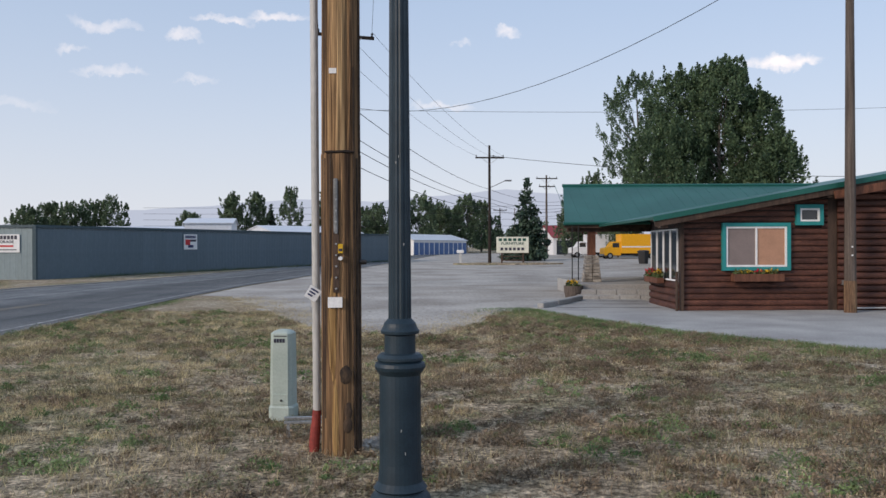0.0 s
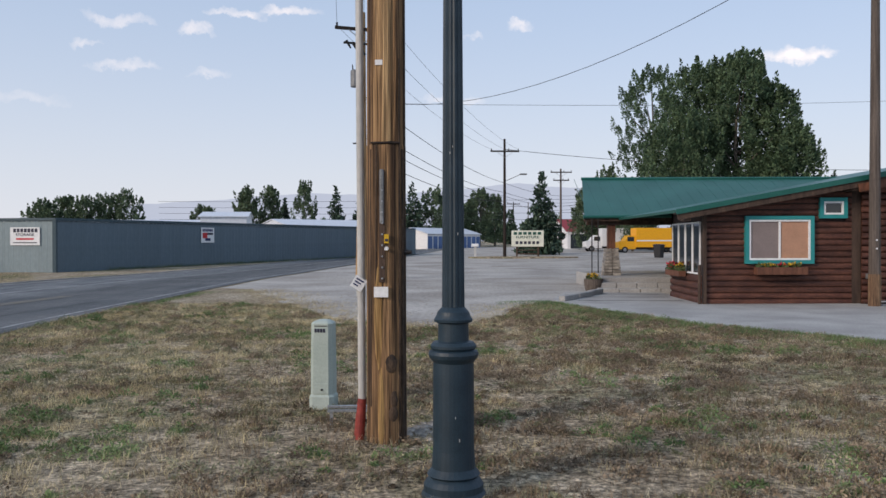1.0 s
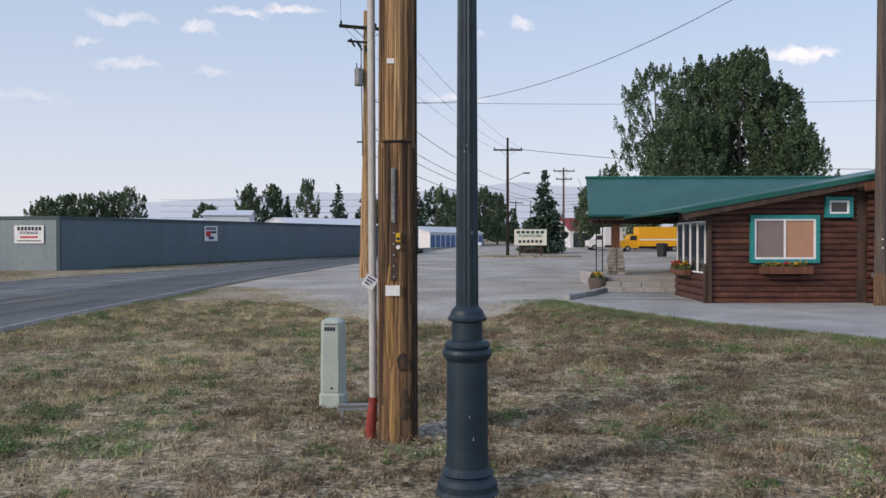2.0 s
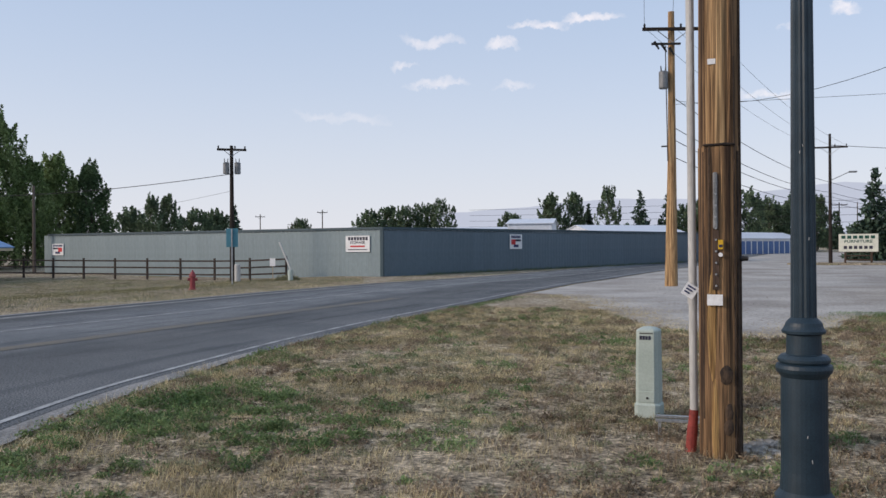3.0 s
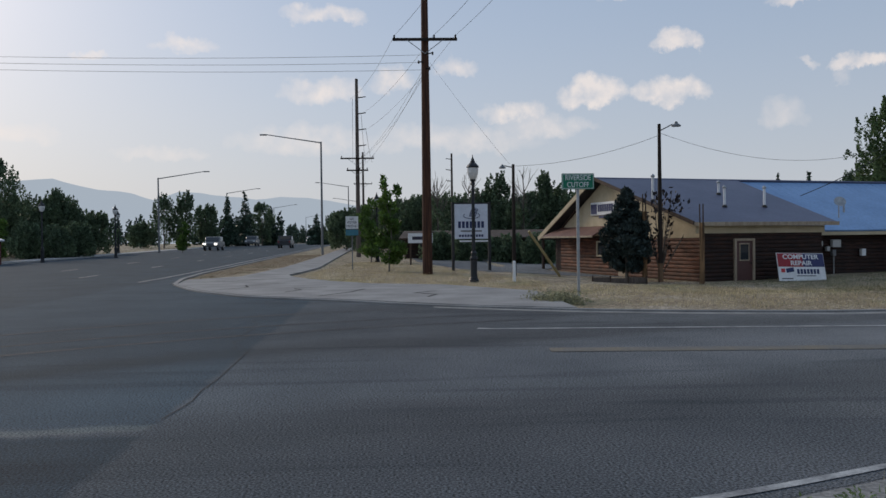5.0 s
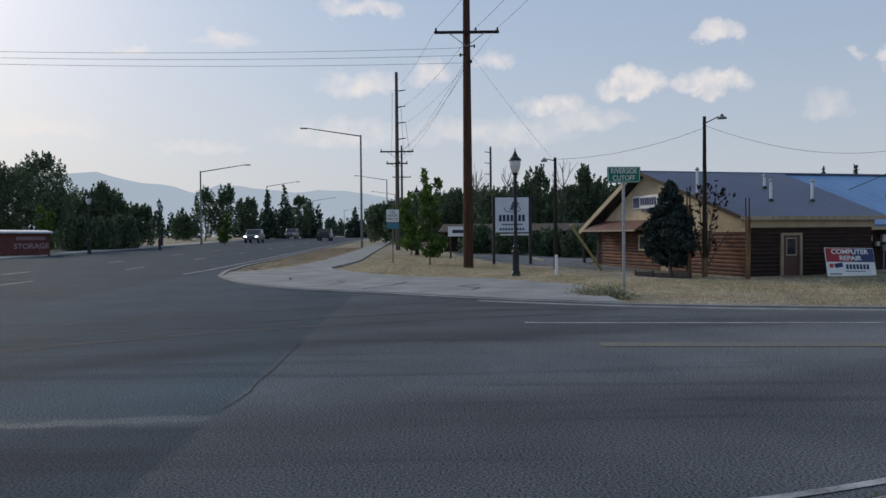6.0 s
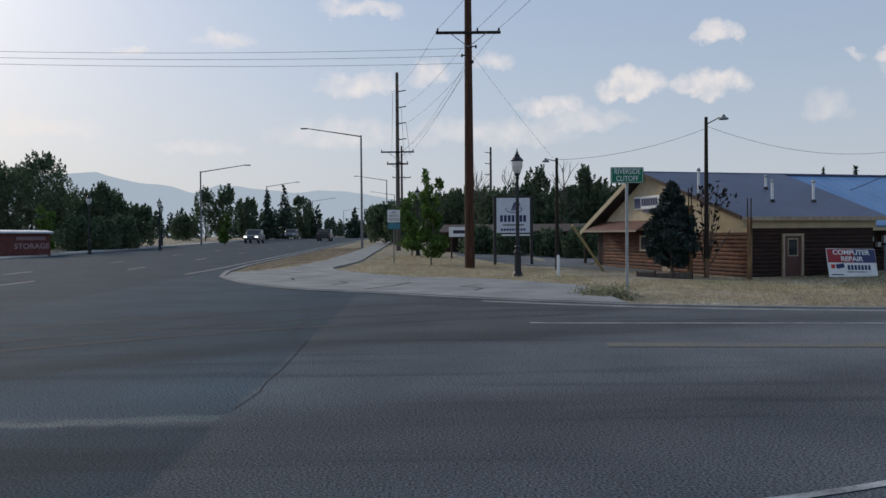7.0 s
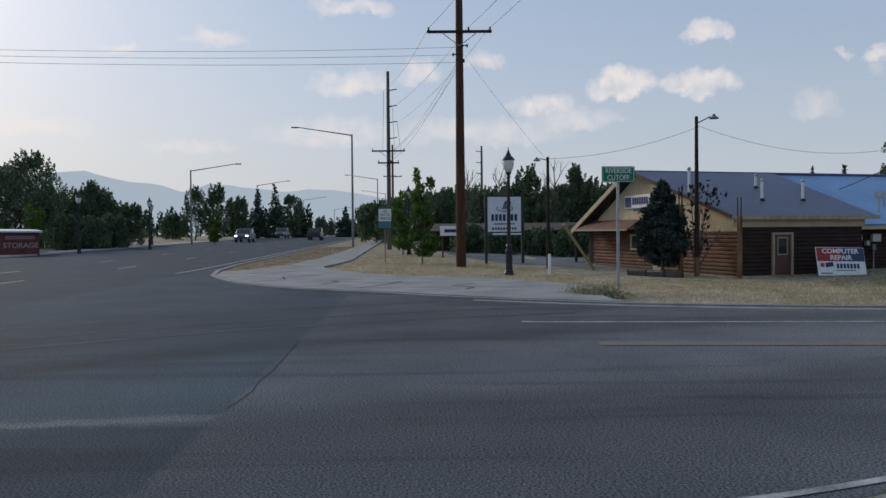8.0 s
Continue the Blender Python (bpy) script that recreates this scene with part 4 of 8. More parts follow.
def conifer(at, h, w, seed, mat, label, n=3500, size=0.3, low=0.06, blunt=0.9):
    rg = random.Random(seed)
    ob = thing("conifer_tree", at, label, "tree", "conifer trees")
    trunk(ob, h * 0.9, 0.018 * h, 0, seed)
    lobes = []
    tiers = max(8, int(h * 1.6))
    for j in range(tiers):
        f = j / (tiers - 1)
        z, r = h * (low + (0.96 - low) * f), w * 0.5 * (1 - f) ** blunt + 0.04 * w
        k = max(3, int(9 * (1 - f)))
        for i in range(k):
            a = math.tau * i / k + rg.uniform(-.4, .4) + j
            q = r * rg.uniform(0.35, 0.75)
            lobes.append((q * math.cos(a), q * math.sin(a), z + rg.uniform(-.02, .02) * h, r * 0.42 + 0.05, r * 0.42 + 0.05, h / tiers * 0.6))
    leaves("crown", ob, mat, lobes, n, size, seed, 0.0)
    return ob


def far(az, d, dz=0.0):
    x, y = -math.sin(radians(az)) * d, math.cos(radians(az)) * d
    return (x, y, gz(x, y) + dz)


# tall poplars behind the log building
for k, (az, d, h, w) in enumerate(((-13.0, 98, 22.4, 9.6), (-15.9, 64, 15.4, 6.6), (-18.5, 62, 15.6, 5.8), (-20.8, 62, 12.8, 4.8), (-15.0, 60, 11.0, 6.0), (-21.7, 60, 9.4, 4.4))):
    cottonwood(far(az, d), h, w, 10 + k, M["poplar"], 32000 if k < 3 else 16000, 0.05 if k == 0 else 0.42 if k == 4 else 0.16, 3.2 if k < 3 else 2.0, "tall green poplar tree behind the log building")
# trees behind the blue-roofed building
for k, (az, d, h, w) in enumerate(((56.8, 75, 13.9, 9.0), (53.6, 80, 13.7, 4.4), (50.6, 75, 14.0, 8.8), (46.3, 80, 10.0, 4.4), (44.3, 80, 9.2, 3.8), (52.7, 73, 9.4, 4.6), (48.0, 76, 9.2, 4.6), (54.6, 78, 9.0, 4.4))):
    cottonwood(far(az, d), h, w, 30 + k, M["cottonwood"] if k in (0, 1, 4) else M["cottonwood_light"], 60000 if w > 6 else 20000, 0.02, 2.2 if k == 0 else 1.6)
row = [("r", 26.4, 150, 7.6, 6.5), ("r", 25.2, 152, 8.4, 7), ("r", 24.0, 150, 8.4, 7), ("r", 22.9, 152, 8.8, 7), ("r", 21.7, 150, 9.6, 7.5), ("r", 14.2, 130, 9.3, 4.5), ("r", 12.6, 132, 9.5, 4.2), ("p", 10.3, 120, 9.8, 3.8), ("c", 8.2, 120, 8.6, 4.2), ("c", 6.4, 118, 8.4, 4.2),
       ("c", 3.0, 118, 9.0, 4.4), ("r", 1.5, 120, 9.0, 6.0), ("r", 0.2, 128, 7.6, 6.0), ("r", 4.4, 126, 7.4, 6.0), ("r", 5.4, 130, 7.0, 5.0), ("r", -0.6, 135, 7.2, 6.0), ("r", 16.8, 140, 6.4, 6.0), ("c", 11.6, 135, 7.4, 3.4), ("r", -1.6, 125, 9.0, 5.0), ("r", -2.6, 130, 8.0, 5.0), ("c", -5.7, 78, 7.9, 4.2), ("r", -9.0, 95, 7.4, 4.4), ("p", -10.2, 95, 10.0, 5.0), ("r", -11.8, 92, 8.0, 5), ("c", -3.8, 150, 6.0, 3.0),
       ("r", 41.8, 115, 6.4, 5.0), ("p", 40.6, 110, 8.0, 3.2), ("p", 39.6, 112, 8.2, 3.2), ("r", 37.8, 118, 6.2, 6.0), ("r", 36.6, 120, 6.2, 5.0), ("c", 35.4, 125, 7.0, 3.0), ("r", 31.0, 200, 8.0, 6.0),
       ("c", 64.4, 125, 9.4, 2.2), ("c", 62.6, 125, 9.6, 2.0), ("r", 60.2, 95, 7.8, 5.0), ("r", 58.6, 95, 8.0, 5.0), ("r", 66.2, 160, 9.5, 2.4),
       ("r", 116.4, 92, 8.6, 6.5), ("r", 114.0, 90, 9.6, 6.5), ("r", 112.5, 94, 5.4, 4.4), ("r", 110.6, 95, 6.6, 3.6), ("p", 109.7, 96, 5.6, 2.6), ("r", 111.2, 96, 5.8, 4.0), ("p", 104.4, 140, 8.8, 4.4), ("r", 103.0, 140, 9.2, 4.6), ("r", 101.6, 143, 6.8, 4), ("c", 100.4, 150, 8.6, 4.0), ("c", 99.3, 160, 10.2, 4.4), ("r", 98.2, 165, 8.4, 5.0), ("c", 97.6, 168, 7.6, 4.0), ("r", 105.8, 142, 3.8, 4), ("r", 115.2, 99, 8.8, 7), ("r", 113.2, 100, 6.2, 6), ("r", 110.5, 99, 5.6, 6), ("r", 108.6, 100, 4.4, 5), ("r", 112.1, 84, 2.4, 3.0), ("r", 110.7, 84, 2.3, 3.4), ("r", 109.4, 86, 2.6, 3.2), ("r", 117.5, 99, 8.8, 7), ("r", 118.5, 95, 8.5, 7), ("r", 121, 95, 9.0, 7),
       ("r", 92.6, 100, 4.6, 4.0), ("r", 91.4, 95, 5.0, 4.0), ("p", 90.2, 92, 5.6, 3.4), ("r", 89.2, 90, 5.4, 4.6), ("r", 88.0, 88, 5.6, 4.6), ("p", 87.0, 90, 6.0, 3.0), ("r", 86.0, 86, 5.8, 4.6), ("r", 84.8, 84, 5.6, 4.6), ("p", 83.6, 84, 6.2, 3.2), ("p", 82.3, 84, 8.2, 3.6), ("r", 81.2, 82, 5.6, 4.4), ("r", 80.2, 82, 5.8, 4.2), ("p", 79.2, 82, 8.2, 2.0), ("p", 78.2, 84, 6.6, 3.8), ("r", 77.2, 82, 5.8, 4.6), ("r", 76.0, 84, 5.6, 4.8), ("r", 74.6, 86, 5.8, 4.8), ("r", 73.4, 88, 6.2, 4.8), ("r", 84.2, 60, 1.3, 2.2), ("r", 81.8, 60, 1.1, 2.4), ("r", 79.6, 58, 1.3, 2.0), ("r", 86.3, 62, 1.2, 2.2), ("r", 93.3, 130, 5.0, 4.0), ("c", 94.6, 170, 6.0, 4.0), ("r", 87.5, 104, 6.2, 5.0), ("r", 85.4, 104, 6.0, 5.0), ("r", 82.8, 100, 6.4, 5.0), ("r", 79.8, 100, 6.6, 5.0), ("r", 77.0, 100, 6.4, 5.0)]
for k, (kind, az, d, h, w) in enumerate(row):
    near = d < 100
    if kind == "r":
        round_tree(far(az, d), h, w, 100 + k, M["far_leaf"], "distant rounded green broadleaf tree", 11000 if near else 6000, 0.19 if near else 0.28)
    elif kind == "p":
        poplar(far(az, d), h, w, 100 + k, M["far_leaf"], "distant upright green poplar tree", 6000)
    else:
        conifer(far(az, d), h, w, 100 + k, M["conifer"], "distant dark green conifer tree", 4000 if near else 2600, 0.32 if near else 0.42)


def far_woods(name, az0, az1, d, h, n, mat, label, seed):
    rg = random.Random(seed)
    lobes = []
    for k in range(int(abs(az1 - az0) * d * 0.0175 / 3.0) + 2):
        x, y, z = far(rg.uniform(az0, az1), d * rg.uniform(0.95, 1.1))
        hh = h * rg.uniform(0.5, 1.15)
        for j in range(3):
            f = j / 3
            lobes.append((x, y, z + hh * (0.2 + 0.75 * f), 1.9 * (1 - f * .7), 1.9 * (1 - f * .7), hh * 0.25))
    ob = leaves(name, None, mat, lobes, n, 0.9, seed, 0.3)
    tagged(ob, label, "woods", kind="stuff")


far_woods("far_woods_west", 96, 132, 300, 11, 16000, M["conifer"], "dark far line of mixed woods across the highway", 5)
far_woods("far_woods_road", 90, 98, 420, 9, 5000, M["conifer"], "dark far woods at the end of the highway", 6)
far_woods("far_woods_north", 12, -14, 260, 8, 8000, M["far_leaf"], "far line of trees beyond the lot", 7)
for az, d, h, sd in ((86.4, 80, 6.2, 3), (84.3, 80, 6.5, 4), (80.6, 79, 6.8, 5)):
    bare_tree(far(az, d), h, sd)
far_woods("far_woods_centre", 92, 73, 112, 5.2, 9000, M["conifer"], "dark woods behind the sign and the shops", 8)
far_woods("far_woods_east", -14, -60, 200, 9, 9000, M["far_leaf"], "far line of trees to the east", 9)


# blue spruce by the corner building, saplings by the sidewalk
def spruce(at, h, w, seed):
    """A dense rounded spruce: full in its lower middle, with a blunt tip and a bare foot."""
    rg = random.Random(seed)
    ob = thing("spruce_tree", at, "dense rounded blue-green spruce beside the log wall", "tree")
    trunk(ob, h * 0.9, 0.09, 8, seed)
    lobes = []
    for k in range(150):
        f = rg.random() ** 0.9
        r = 0.5 * w * float(np.interp(f, (0, 0.2, 0.45, 0.7, 0.88, 1), (0.75, 1.0, 0.9, 0.58, 0.28, 0.05)))
        a, q = rg.uniform(0, math.tau), r * rg.uniform(0.45, 0.9)
        b = 0.13 + 0.16 * r
        lobes.append((q * math.cos(a), q * math.sin(a), h * (0.14 + 0.84 * f), b, b, b * 0.8))
    leaves("crown", ob, M["spruce"], lobes, 20000, 0.125, seed, 0.35, 0.3)


spruce((-36.0, 10.35, -0.27), 4.0, 2.25, 61)


def sapling(at, h, w, seed, label):
    ob = thing("sapling", at, label, "tree", "saplings")
    trunk(ob, h * 0.85, 0.045, 6, seed)
    rg = random.Random(seed)
    lobes = [(rg.uniform(-.5, .5) * w * .6, rg.uniform(-.5, .5) * w * .6, h * (0.14 + 0.8 * j / 14), w * 0.28 * (1.15 - 0.75 * j / 14), w * 0.28 * (1.15 - 0.75 * j / 14), h * 0.06) for j in range(15)]
    leaves("crown", ob, M["bright_leaf"], lobes, 2200, 0.17, seed, 0.4)


sapling((-44.0, 0.25, 0.0), 5.0, 1.5, 71, "young bright green street tree beside the sidewalk")
sapling((-58.0, -0.9, 0.14), 4.4, 2.2, 72, "young bright green street tree by the lamp")
sapling(far(113.8, 75), 3.8, 2.2, 73, "young bright green tree across the highway")
sapling(far(103.2, 100), 3.6, 1.6, 74, "young green tree across the highway")


def vary(mt, k=0.25):
    """Lets alike pieces differ a little in brightness."""
    nt = mt.node_tree
    b = nt.nodes["Principled BSDF"]
    src = b.inputs["Base Color"].links[0].from_socket
    oi, mr, hs = nt.nodes.new("ShaderNodeObjectInfo"), nt.nodes.new("ShaderNodeMapRange"), nt.nodes.new("ShaderNodeHueSaturation")
    mr.inputs[3].default_value, mr.inputs[4].default_value = 1 - k, 1 + k
    nt.links.new(oi.outputs["Random"], mr.inputs[0])
    nt.links.new(mr.outputs[0], hs.inputs["Value"])
    nt.links.new(src, hs.inputs["Color"])
    nt.links.new(hs.outputs[0], b.inputs["Base Color"])


for key, k in (("log_wall", 0.3), ("log_dark", 0.25), ("log_warm", 0.42), ("steel_light", 0.03), ("steel_blue", 0.04), ("stone", 0.3), ("fence", 0.25)):
    vary(M[key], k)


def log(x0, x1, z, h, mat, parent, name="log", d=0.05):
    """One course of rounded log siding along x on a wall that faces -y."""
    bm = bmesh.new()
    prof = [(0.0, z), (-d * 0.75, z + 0.12 * h), (-d, z + 0.35 * h), (-d, z + 0.65 * h), (-d * 0.75, z + 0.88 * h), (0.0, z + h)]
    u, v = [bm.verts.new((x0, y, q)) for y, q in prof], [bm.verts.new((x1, y, q)) for y, q in prof]
    n = len(prof)
    for i in range(n):
        bm.faces.new((u[i], v[i], v[(i + 1) % n], u[(i + 1) % n]))
    bm.faces.new(u)
    bm.faces.new(v[::-1])
    bmesh.ops.recalc_face_normals(bm, faces=bm.faces[:])
    return part(name, bm, mat, parent)


def log_wall(parent, m, x0, x1, top, mat, holes=(), h=0.145, d=0.035):
    """Courses of logs in the plane of m; top(x) is the wall's height; holes are x0, x1, z0, z1."""
    z = 0.02
    ztop = max(top(x0), top(x1))
    while z < ztop - 0.05:
        spans = [(x0, x1)]
        for a, b, c, e in holes:
            if z < e - 0.03 and z + h > c + 0.03:
                spans = [s for p, q in spans for s in ((p, min(q, a)), (max(p, b), q)) if s[1] - s[0] > 0.05]
        for a, b in spans:
            if top(a) < z + 0.1 and top(b) < z + 0.1:
                continue
            while top(a) < z + h * 0.7 and a < b - 0.2:
                a += 0.2
            while top(b) < z + h * 0.7 and a < b - 0.2:
                b -= 0.2
            o = log(a, b, z, h - 0.012, mat, parent, d=d)
            o.matrix_local = m
        z += h


def window_unit(parent, m, x0, x1, z0, z1, frame_mat, panes, sash=None, depth=0.06, fw=0.09):
    """A framed window in the plane of m: frame, sash bars and one pane for each material."""
    w = new("window")
    w.parent = parent
    w.matrix_local = m
    bm = bmesh.new()
    for q in ((x0, x1, z1 - fw, z1), (x0, x1, z0, z0 + fw), (x0, x0 + fw, z0 + fw, z1 - fw), (x1 - fw, x1, z0 + fw, z1 - fw)):
        box(bm, q[0], q[1], -0.13, 0.02, q[2], q[3])
    part("frame", bm, frame_mat, w)
    a, b, c, e = x0 + fw, x1 - fw, z0 + fw, z1 - fw
    if sash:
        bm = bmesh.new()
        s = 0.045
        n = len(panes)
        for q in ((a, b, e - s, e), (a, b, c, c + s), (a, a + s, c + s, e - s), (b - s, b, c + s, e - s)):
            box(bm, q[0], q[1], -0.115, 0.0, q[2], q[3])
        for k in range(1, n):
            xm = a + (b - a) * k / n
            box(bm, xm - s / 2, xm + s / 2, -0.11, 0.0, c + s, e - s)
        part("sash", bm, sash, w)
    n = len(panes)
    for k, pm in enumerate(panes):
        part("pane", B(a + (b - a) * k / n + 0.002, a + (b - a) * (k + 1) / n - 0.002, -0.08, -0.06, c, e), pm, w)
    return w


I = Matrix.Identity(4)


def flowers(name, at, size, n, seed, mats, label, parent=None):
    """A clump of small leaves with petals above."""
    ob = thing(name, at, label, "flowers") if parent is None else parent
    L = [(0, 0, size[2] * 0.4, size[0], size[1], size[2] * 0.5)]
    lv = leaves("foliage", ob, M["green_grass"], L, n, 0.07, seed, 0.3, 0.2)
    fl = leaves("petals", ob, mats, [(0, 0, size[2] * 0.75, size[0] * 0.95, size[1] * 0.95, size[2] * 0.4)], n // 2, 0.06, seed + 1, 0.2, 0.2)
    if parent is not None:
        for o in (lv, fl):
            o.location = at
    return ob


# ---- log store with the green roof ----
def log_store():
    b = thing("log_store_building", (5.8, 20.5, 0.0), "red-brown log store with green metal roof and porch", "building")
    top = lambda x: 2.34 + 0.18 * x
    win, small = (1.0, 2.66, 1.02, 2.18), (2.8, 3.46, 2.12, 2.62)
    # wall core with the openings
    bm = bmesh.new()
    for q in ((0, 1.0, 0, 2.4), (1.0, 2.66, 0, 1.02), (1.0, 2.66, 2.18, 2.6), (2.66, 2.8, 0, 2.75), (2.8, 3.46, 0, 2.12), (2.8, 3.46, 2.62, 2.9), (3.46, 11.2, 0, 2.9), (11.2, 24, 0, 2.9)):
        box(bm, q[0], q[1], 0.0, 0.2, q[2], q[3])
    part("wall", bm, M["log_dark"], b)
    bm = bmesh.new()
    for q in ((0.0, 0.2, 0.2, 2.9, 0, 2.3), (0.0, 6.4, 2.72, 2.9, 0, 2.3), (6.2, 6.4, 2.9, 24, 0, 2.6), (6.2, 24, 24, 24.2, 0, 2.6), (23.8, 24, 0.2, 24, 0, 2.6)):
        box(bm, *q)
    part("rear_wall", bm, M["log_dark"], b)
    log_wall(b, I, 0.0, 3.6, top, M["log_wall"], (win, small))
    log_wall(b, pose(0, -0.05, 0), 3.82, 12.0, top, M["log_wall"], (), 0.16, 0.06)
    part("joint_board", B(3.6, 3.82, -0.03, 0.0, 0, 2.9), M["wood_dark"], b)
    part("corner_board", B(-0.02, 0.06, -0.12, 0.0, 0, 2.3), M["wood_dark"], b)
    window_unit(b, I, *win, M["teal"], (M["blind_grey"], M["blind"]), M["white"])
    window_unit(b, I, *small, M["teal"], (M["glass"],), M["white"])
    fb = part("flower_box", B(1.2, 2.42, -0.36, -0.12, 0.76, 0.94, None, 0.01), M["wood_trim"], b)
    flowers("", (1.45, -0.24, 0.92), (0.22, 0.1, 0.12), 60, 3, M["flower_yellow"], "", b)
    flowers("", (2.1, -0.24, 0.92), (0.22, 0.1, 0.12), 60, 4, M["flower_yellow"], "", b)
    flowers("", (1.8, -0.24, 0.92), (0.15, 0.1, 0.10), 40, 5, M["flower_red"], "", b)
    # side windows towards the porch: white posts between dark panes
    sm = pose(0, 0, 0, 0, 0, -90)
    for k in range(4):
        w = new("window")
        w.parent, w.matrix_local = b, sm @ pose(-2.75 + 0.66 * k, 0, 0)
        bm = bmesh.new()
        for q in ((0.0, 0.04, 0.75, 2.05), (0.58, 0.62, 0.75, 2.05), (0.04, 0.58, 2.01, 2.05), (0.04, 0.58, 0.75, 0.79)):
            box(bm, q[0], q[1], -0.035, 0.0, q[2], q[3])
        part("frame", bm, M["white"], w)
        part("pane", B(0.04, 0.58, -0.02, -0.008, 0.79, 2.01), M["glass"], w)
    for k in range(4):
        o = log(-2.9, 0.0, 0.02 + 0.18 * k, 0.17, M["log_wall"], b)
        o.matrix_local = sm
    part("side_flower_box", B(-0.26, -0.08, 1.2, 2.6, 0.66, 0.8), M["wood_trim"], b)
    for k in range(4):
        flowers("", (-0.18, 1.35 + 0.36 * k, 0.8), (0.1, 0.18, 0.2), 70, 20 + k, M["flower_yellow"] if k == 0 else M["flower_red"], "", b)
    part("downpipe", rod(bmesh.new(), (-0.12, -0.14, 0.0), (-0.12, -0.14, 1.0), 0.035), M["wood_dark"], b)
    # roofs
    z = lambda x: 2.46 + 0.18 * x
    part("roof", slab(bmesh.new(), ((-0.75, -0.5, z(-.75)), (11.6, -0.5, z(11.6)), (11.6, 8.5, z(11.6)), (-0.75, 8.5, z(-.75))), 0.07), M["roof_green"], b)
    part("roof_rear", slab(bmesh.new(), ((5.9, 8.5, z(5.9)), (11.6, 8.5, z(11.6)), (11.6, 25, z(11.6)), (5.9, 25, z(5.9))), 0.07), M["roof_green"], b)
    part("roof_east", slab(bmesh.new(), ((11.6, -0.5, z(11.6)), (24.5, -0.5, z(-.75)), (24.5, 25, z(-.75)), (11.6, 25, z(11.6))), 0.07), M["roof_green"], b)
    tilt = math.degrees(math.atan(0.18))
    part("fascia", B(-0.78, 11.8, -0.49, -0.44, -0.25, -0.10, pose(0, 0, 2.46) @ pose(0, 0, 0, 0, -tilt, 0)), M["wood_dark"], b)
    part("drip_edge", B(-0.8, 11.8, -0.53, -0.49, -0.11, 0.012, pose(0, 0, 2.46) @ pose(0, 0, 0, 0, -tilt, 0)), M["roof_green"], b)
    part("wing_fascia", B(3.55, 11.8, -0.58, -0.5, -0.36, -0.17, pose(0, 0, 2.46) @ pose(0, 0, 0, 0, -tilt, 0)), M["wood_trim"], b, "red-brown rake board of the taller wing")
    for x in (-0.55, 3.4, 7.4):
        part("rafter_end", B(x, x + 0.14, -0.44, 0.0, z(x) - 0.30, z(x) - 0.09), M["wood_dark"], b)
    part("gable", B(0.0, 11.6, -0.02, 0.1, -0.5, -0.08, pose(0, 0, 2.46) @ pose(0, 0, 0, 0, -tilt, 0)), M["log_dark"], b)
    part("soffit", B(-0.75, 11.6, -0.43, 0.0, -0.1, -0.08, pose(0, 0, 2.46) @ pose(0, 0, 0, 0, -tilt, 0)), M["wood_dark"], b)
    # porch wing
    e0, e1, r0 = 6.7, 2.42, 10.5
    part("porch_roof", slab(bmesh.new(), ((-1.85, e0, e1), (10, e0, e1), (10, r0, 3.86), (-1.35, r0, 3.86)), 0.06), M["roof_green"], b)
    part("porch_roof_back", slab(bmesh.new(), ((-1.35, r0, 3.86), (10, r0, 3.86), (10, 14.3, e1), (-0.5, 14.3, e1)), 0.06), M["roof_green"], b)
    dv = Vector((0, r0 - e0, 3.86 - e1)).normalized()
    for k in range(19):
        x = -1.7 + k * 0.42
        part("roof_rib", rod(bmesh.new(), (x + .0, e0, e1), (x + 0.05, r0, 3.86), 0.009, None, 5), M["roof_green"], b)
    part("porch_fascia", B(-1.87, 1.6, e0 - 0.03, e0 + 0.02, e1 - 0.2, e1 - 0.02), M["wood_dark"], b)
    part("gutter", rod(bmesh.new(), (-1.9, e0 - 0.09, e1 - 0.06), (1.2, e0 - 0.09, e1 - 0.04), 0.055, None, 8), M["roof_green"], b)
    part("ridge_cap", rod(bmesh.new(), (-1.38, r0, 3.87), (9, r0, 3.87), 0.06, None, 8), M["roof_green"], b)
    part("beam", B(-1.75, 6.2, e0 + 0.15, e0 + 0.35, 2.1, 2.32), M["wood_dark"], b)
    part("porch_ceiling", B(-1.3, 6.2, e0 + 0.1, 10.5, 2.32, 2.35), M["wood_dark"], b)
    # porch floor and steps
    part("porch_floor", B(-1.5, 6.2, 5.4, 11.0, 0.0, 0.46, None, 0.02), M["concrete"], b)
    for k, (y, hh, x1) in enumerate(((5.0, 0.31, 0.72), (4.55, 0.16, 0.72))):
        for i in range(4):
            xa = -1.75 + i * 0.62
            part("step_stone", B(xa + 0.01, xa + 0.61, y, y + 0.46, 0, hh - 0.012 * (i % 2), None, 0.015), M["concrete"], b)
    # pillar: stacked stones below, timber post above
    rg = random.Random(4)
    zz = 0.46
    while zz < 1.26:
        hh = rg.uniform(0.09, 0.14)
        w = 0.29 - 0.1 * (zz - 0.46)
        for i in range(2):
            for j in range(2):
                part("stone", B(-0.93 + (i - 1) * w + 0.008, -0.93 + i * w - 0.008, 7.0 + (j - 1) * w + 0.008, 7.0 + j * w - 0.008, zz, zz + hh - 0.012, None, 0.015), M["stone"], b)
        zz += hh
    part("post", B(-1.05, -0.81, 6.88, 7.12, zz, 2.12), M["wood_trim"], b)
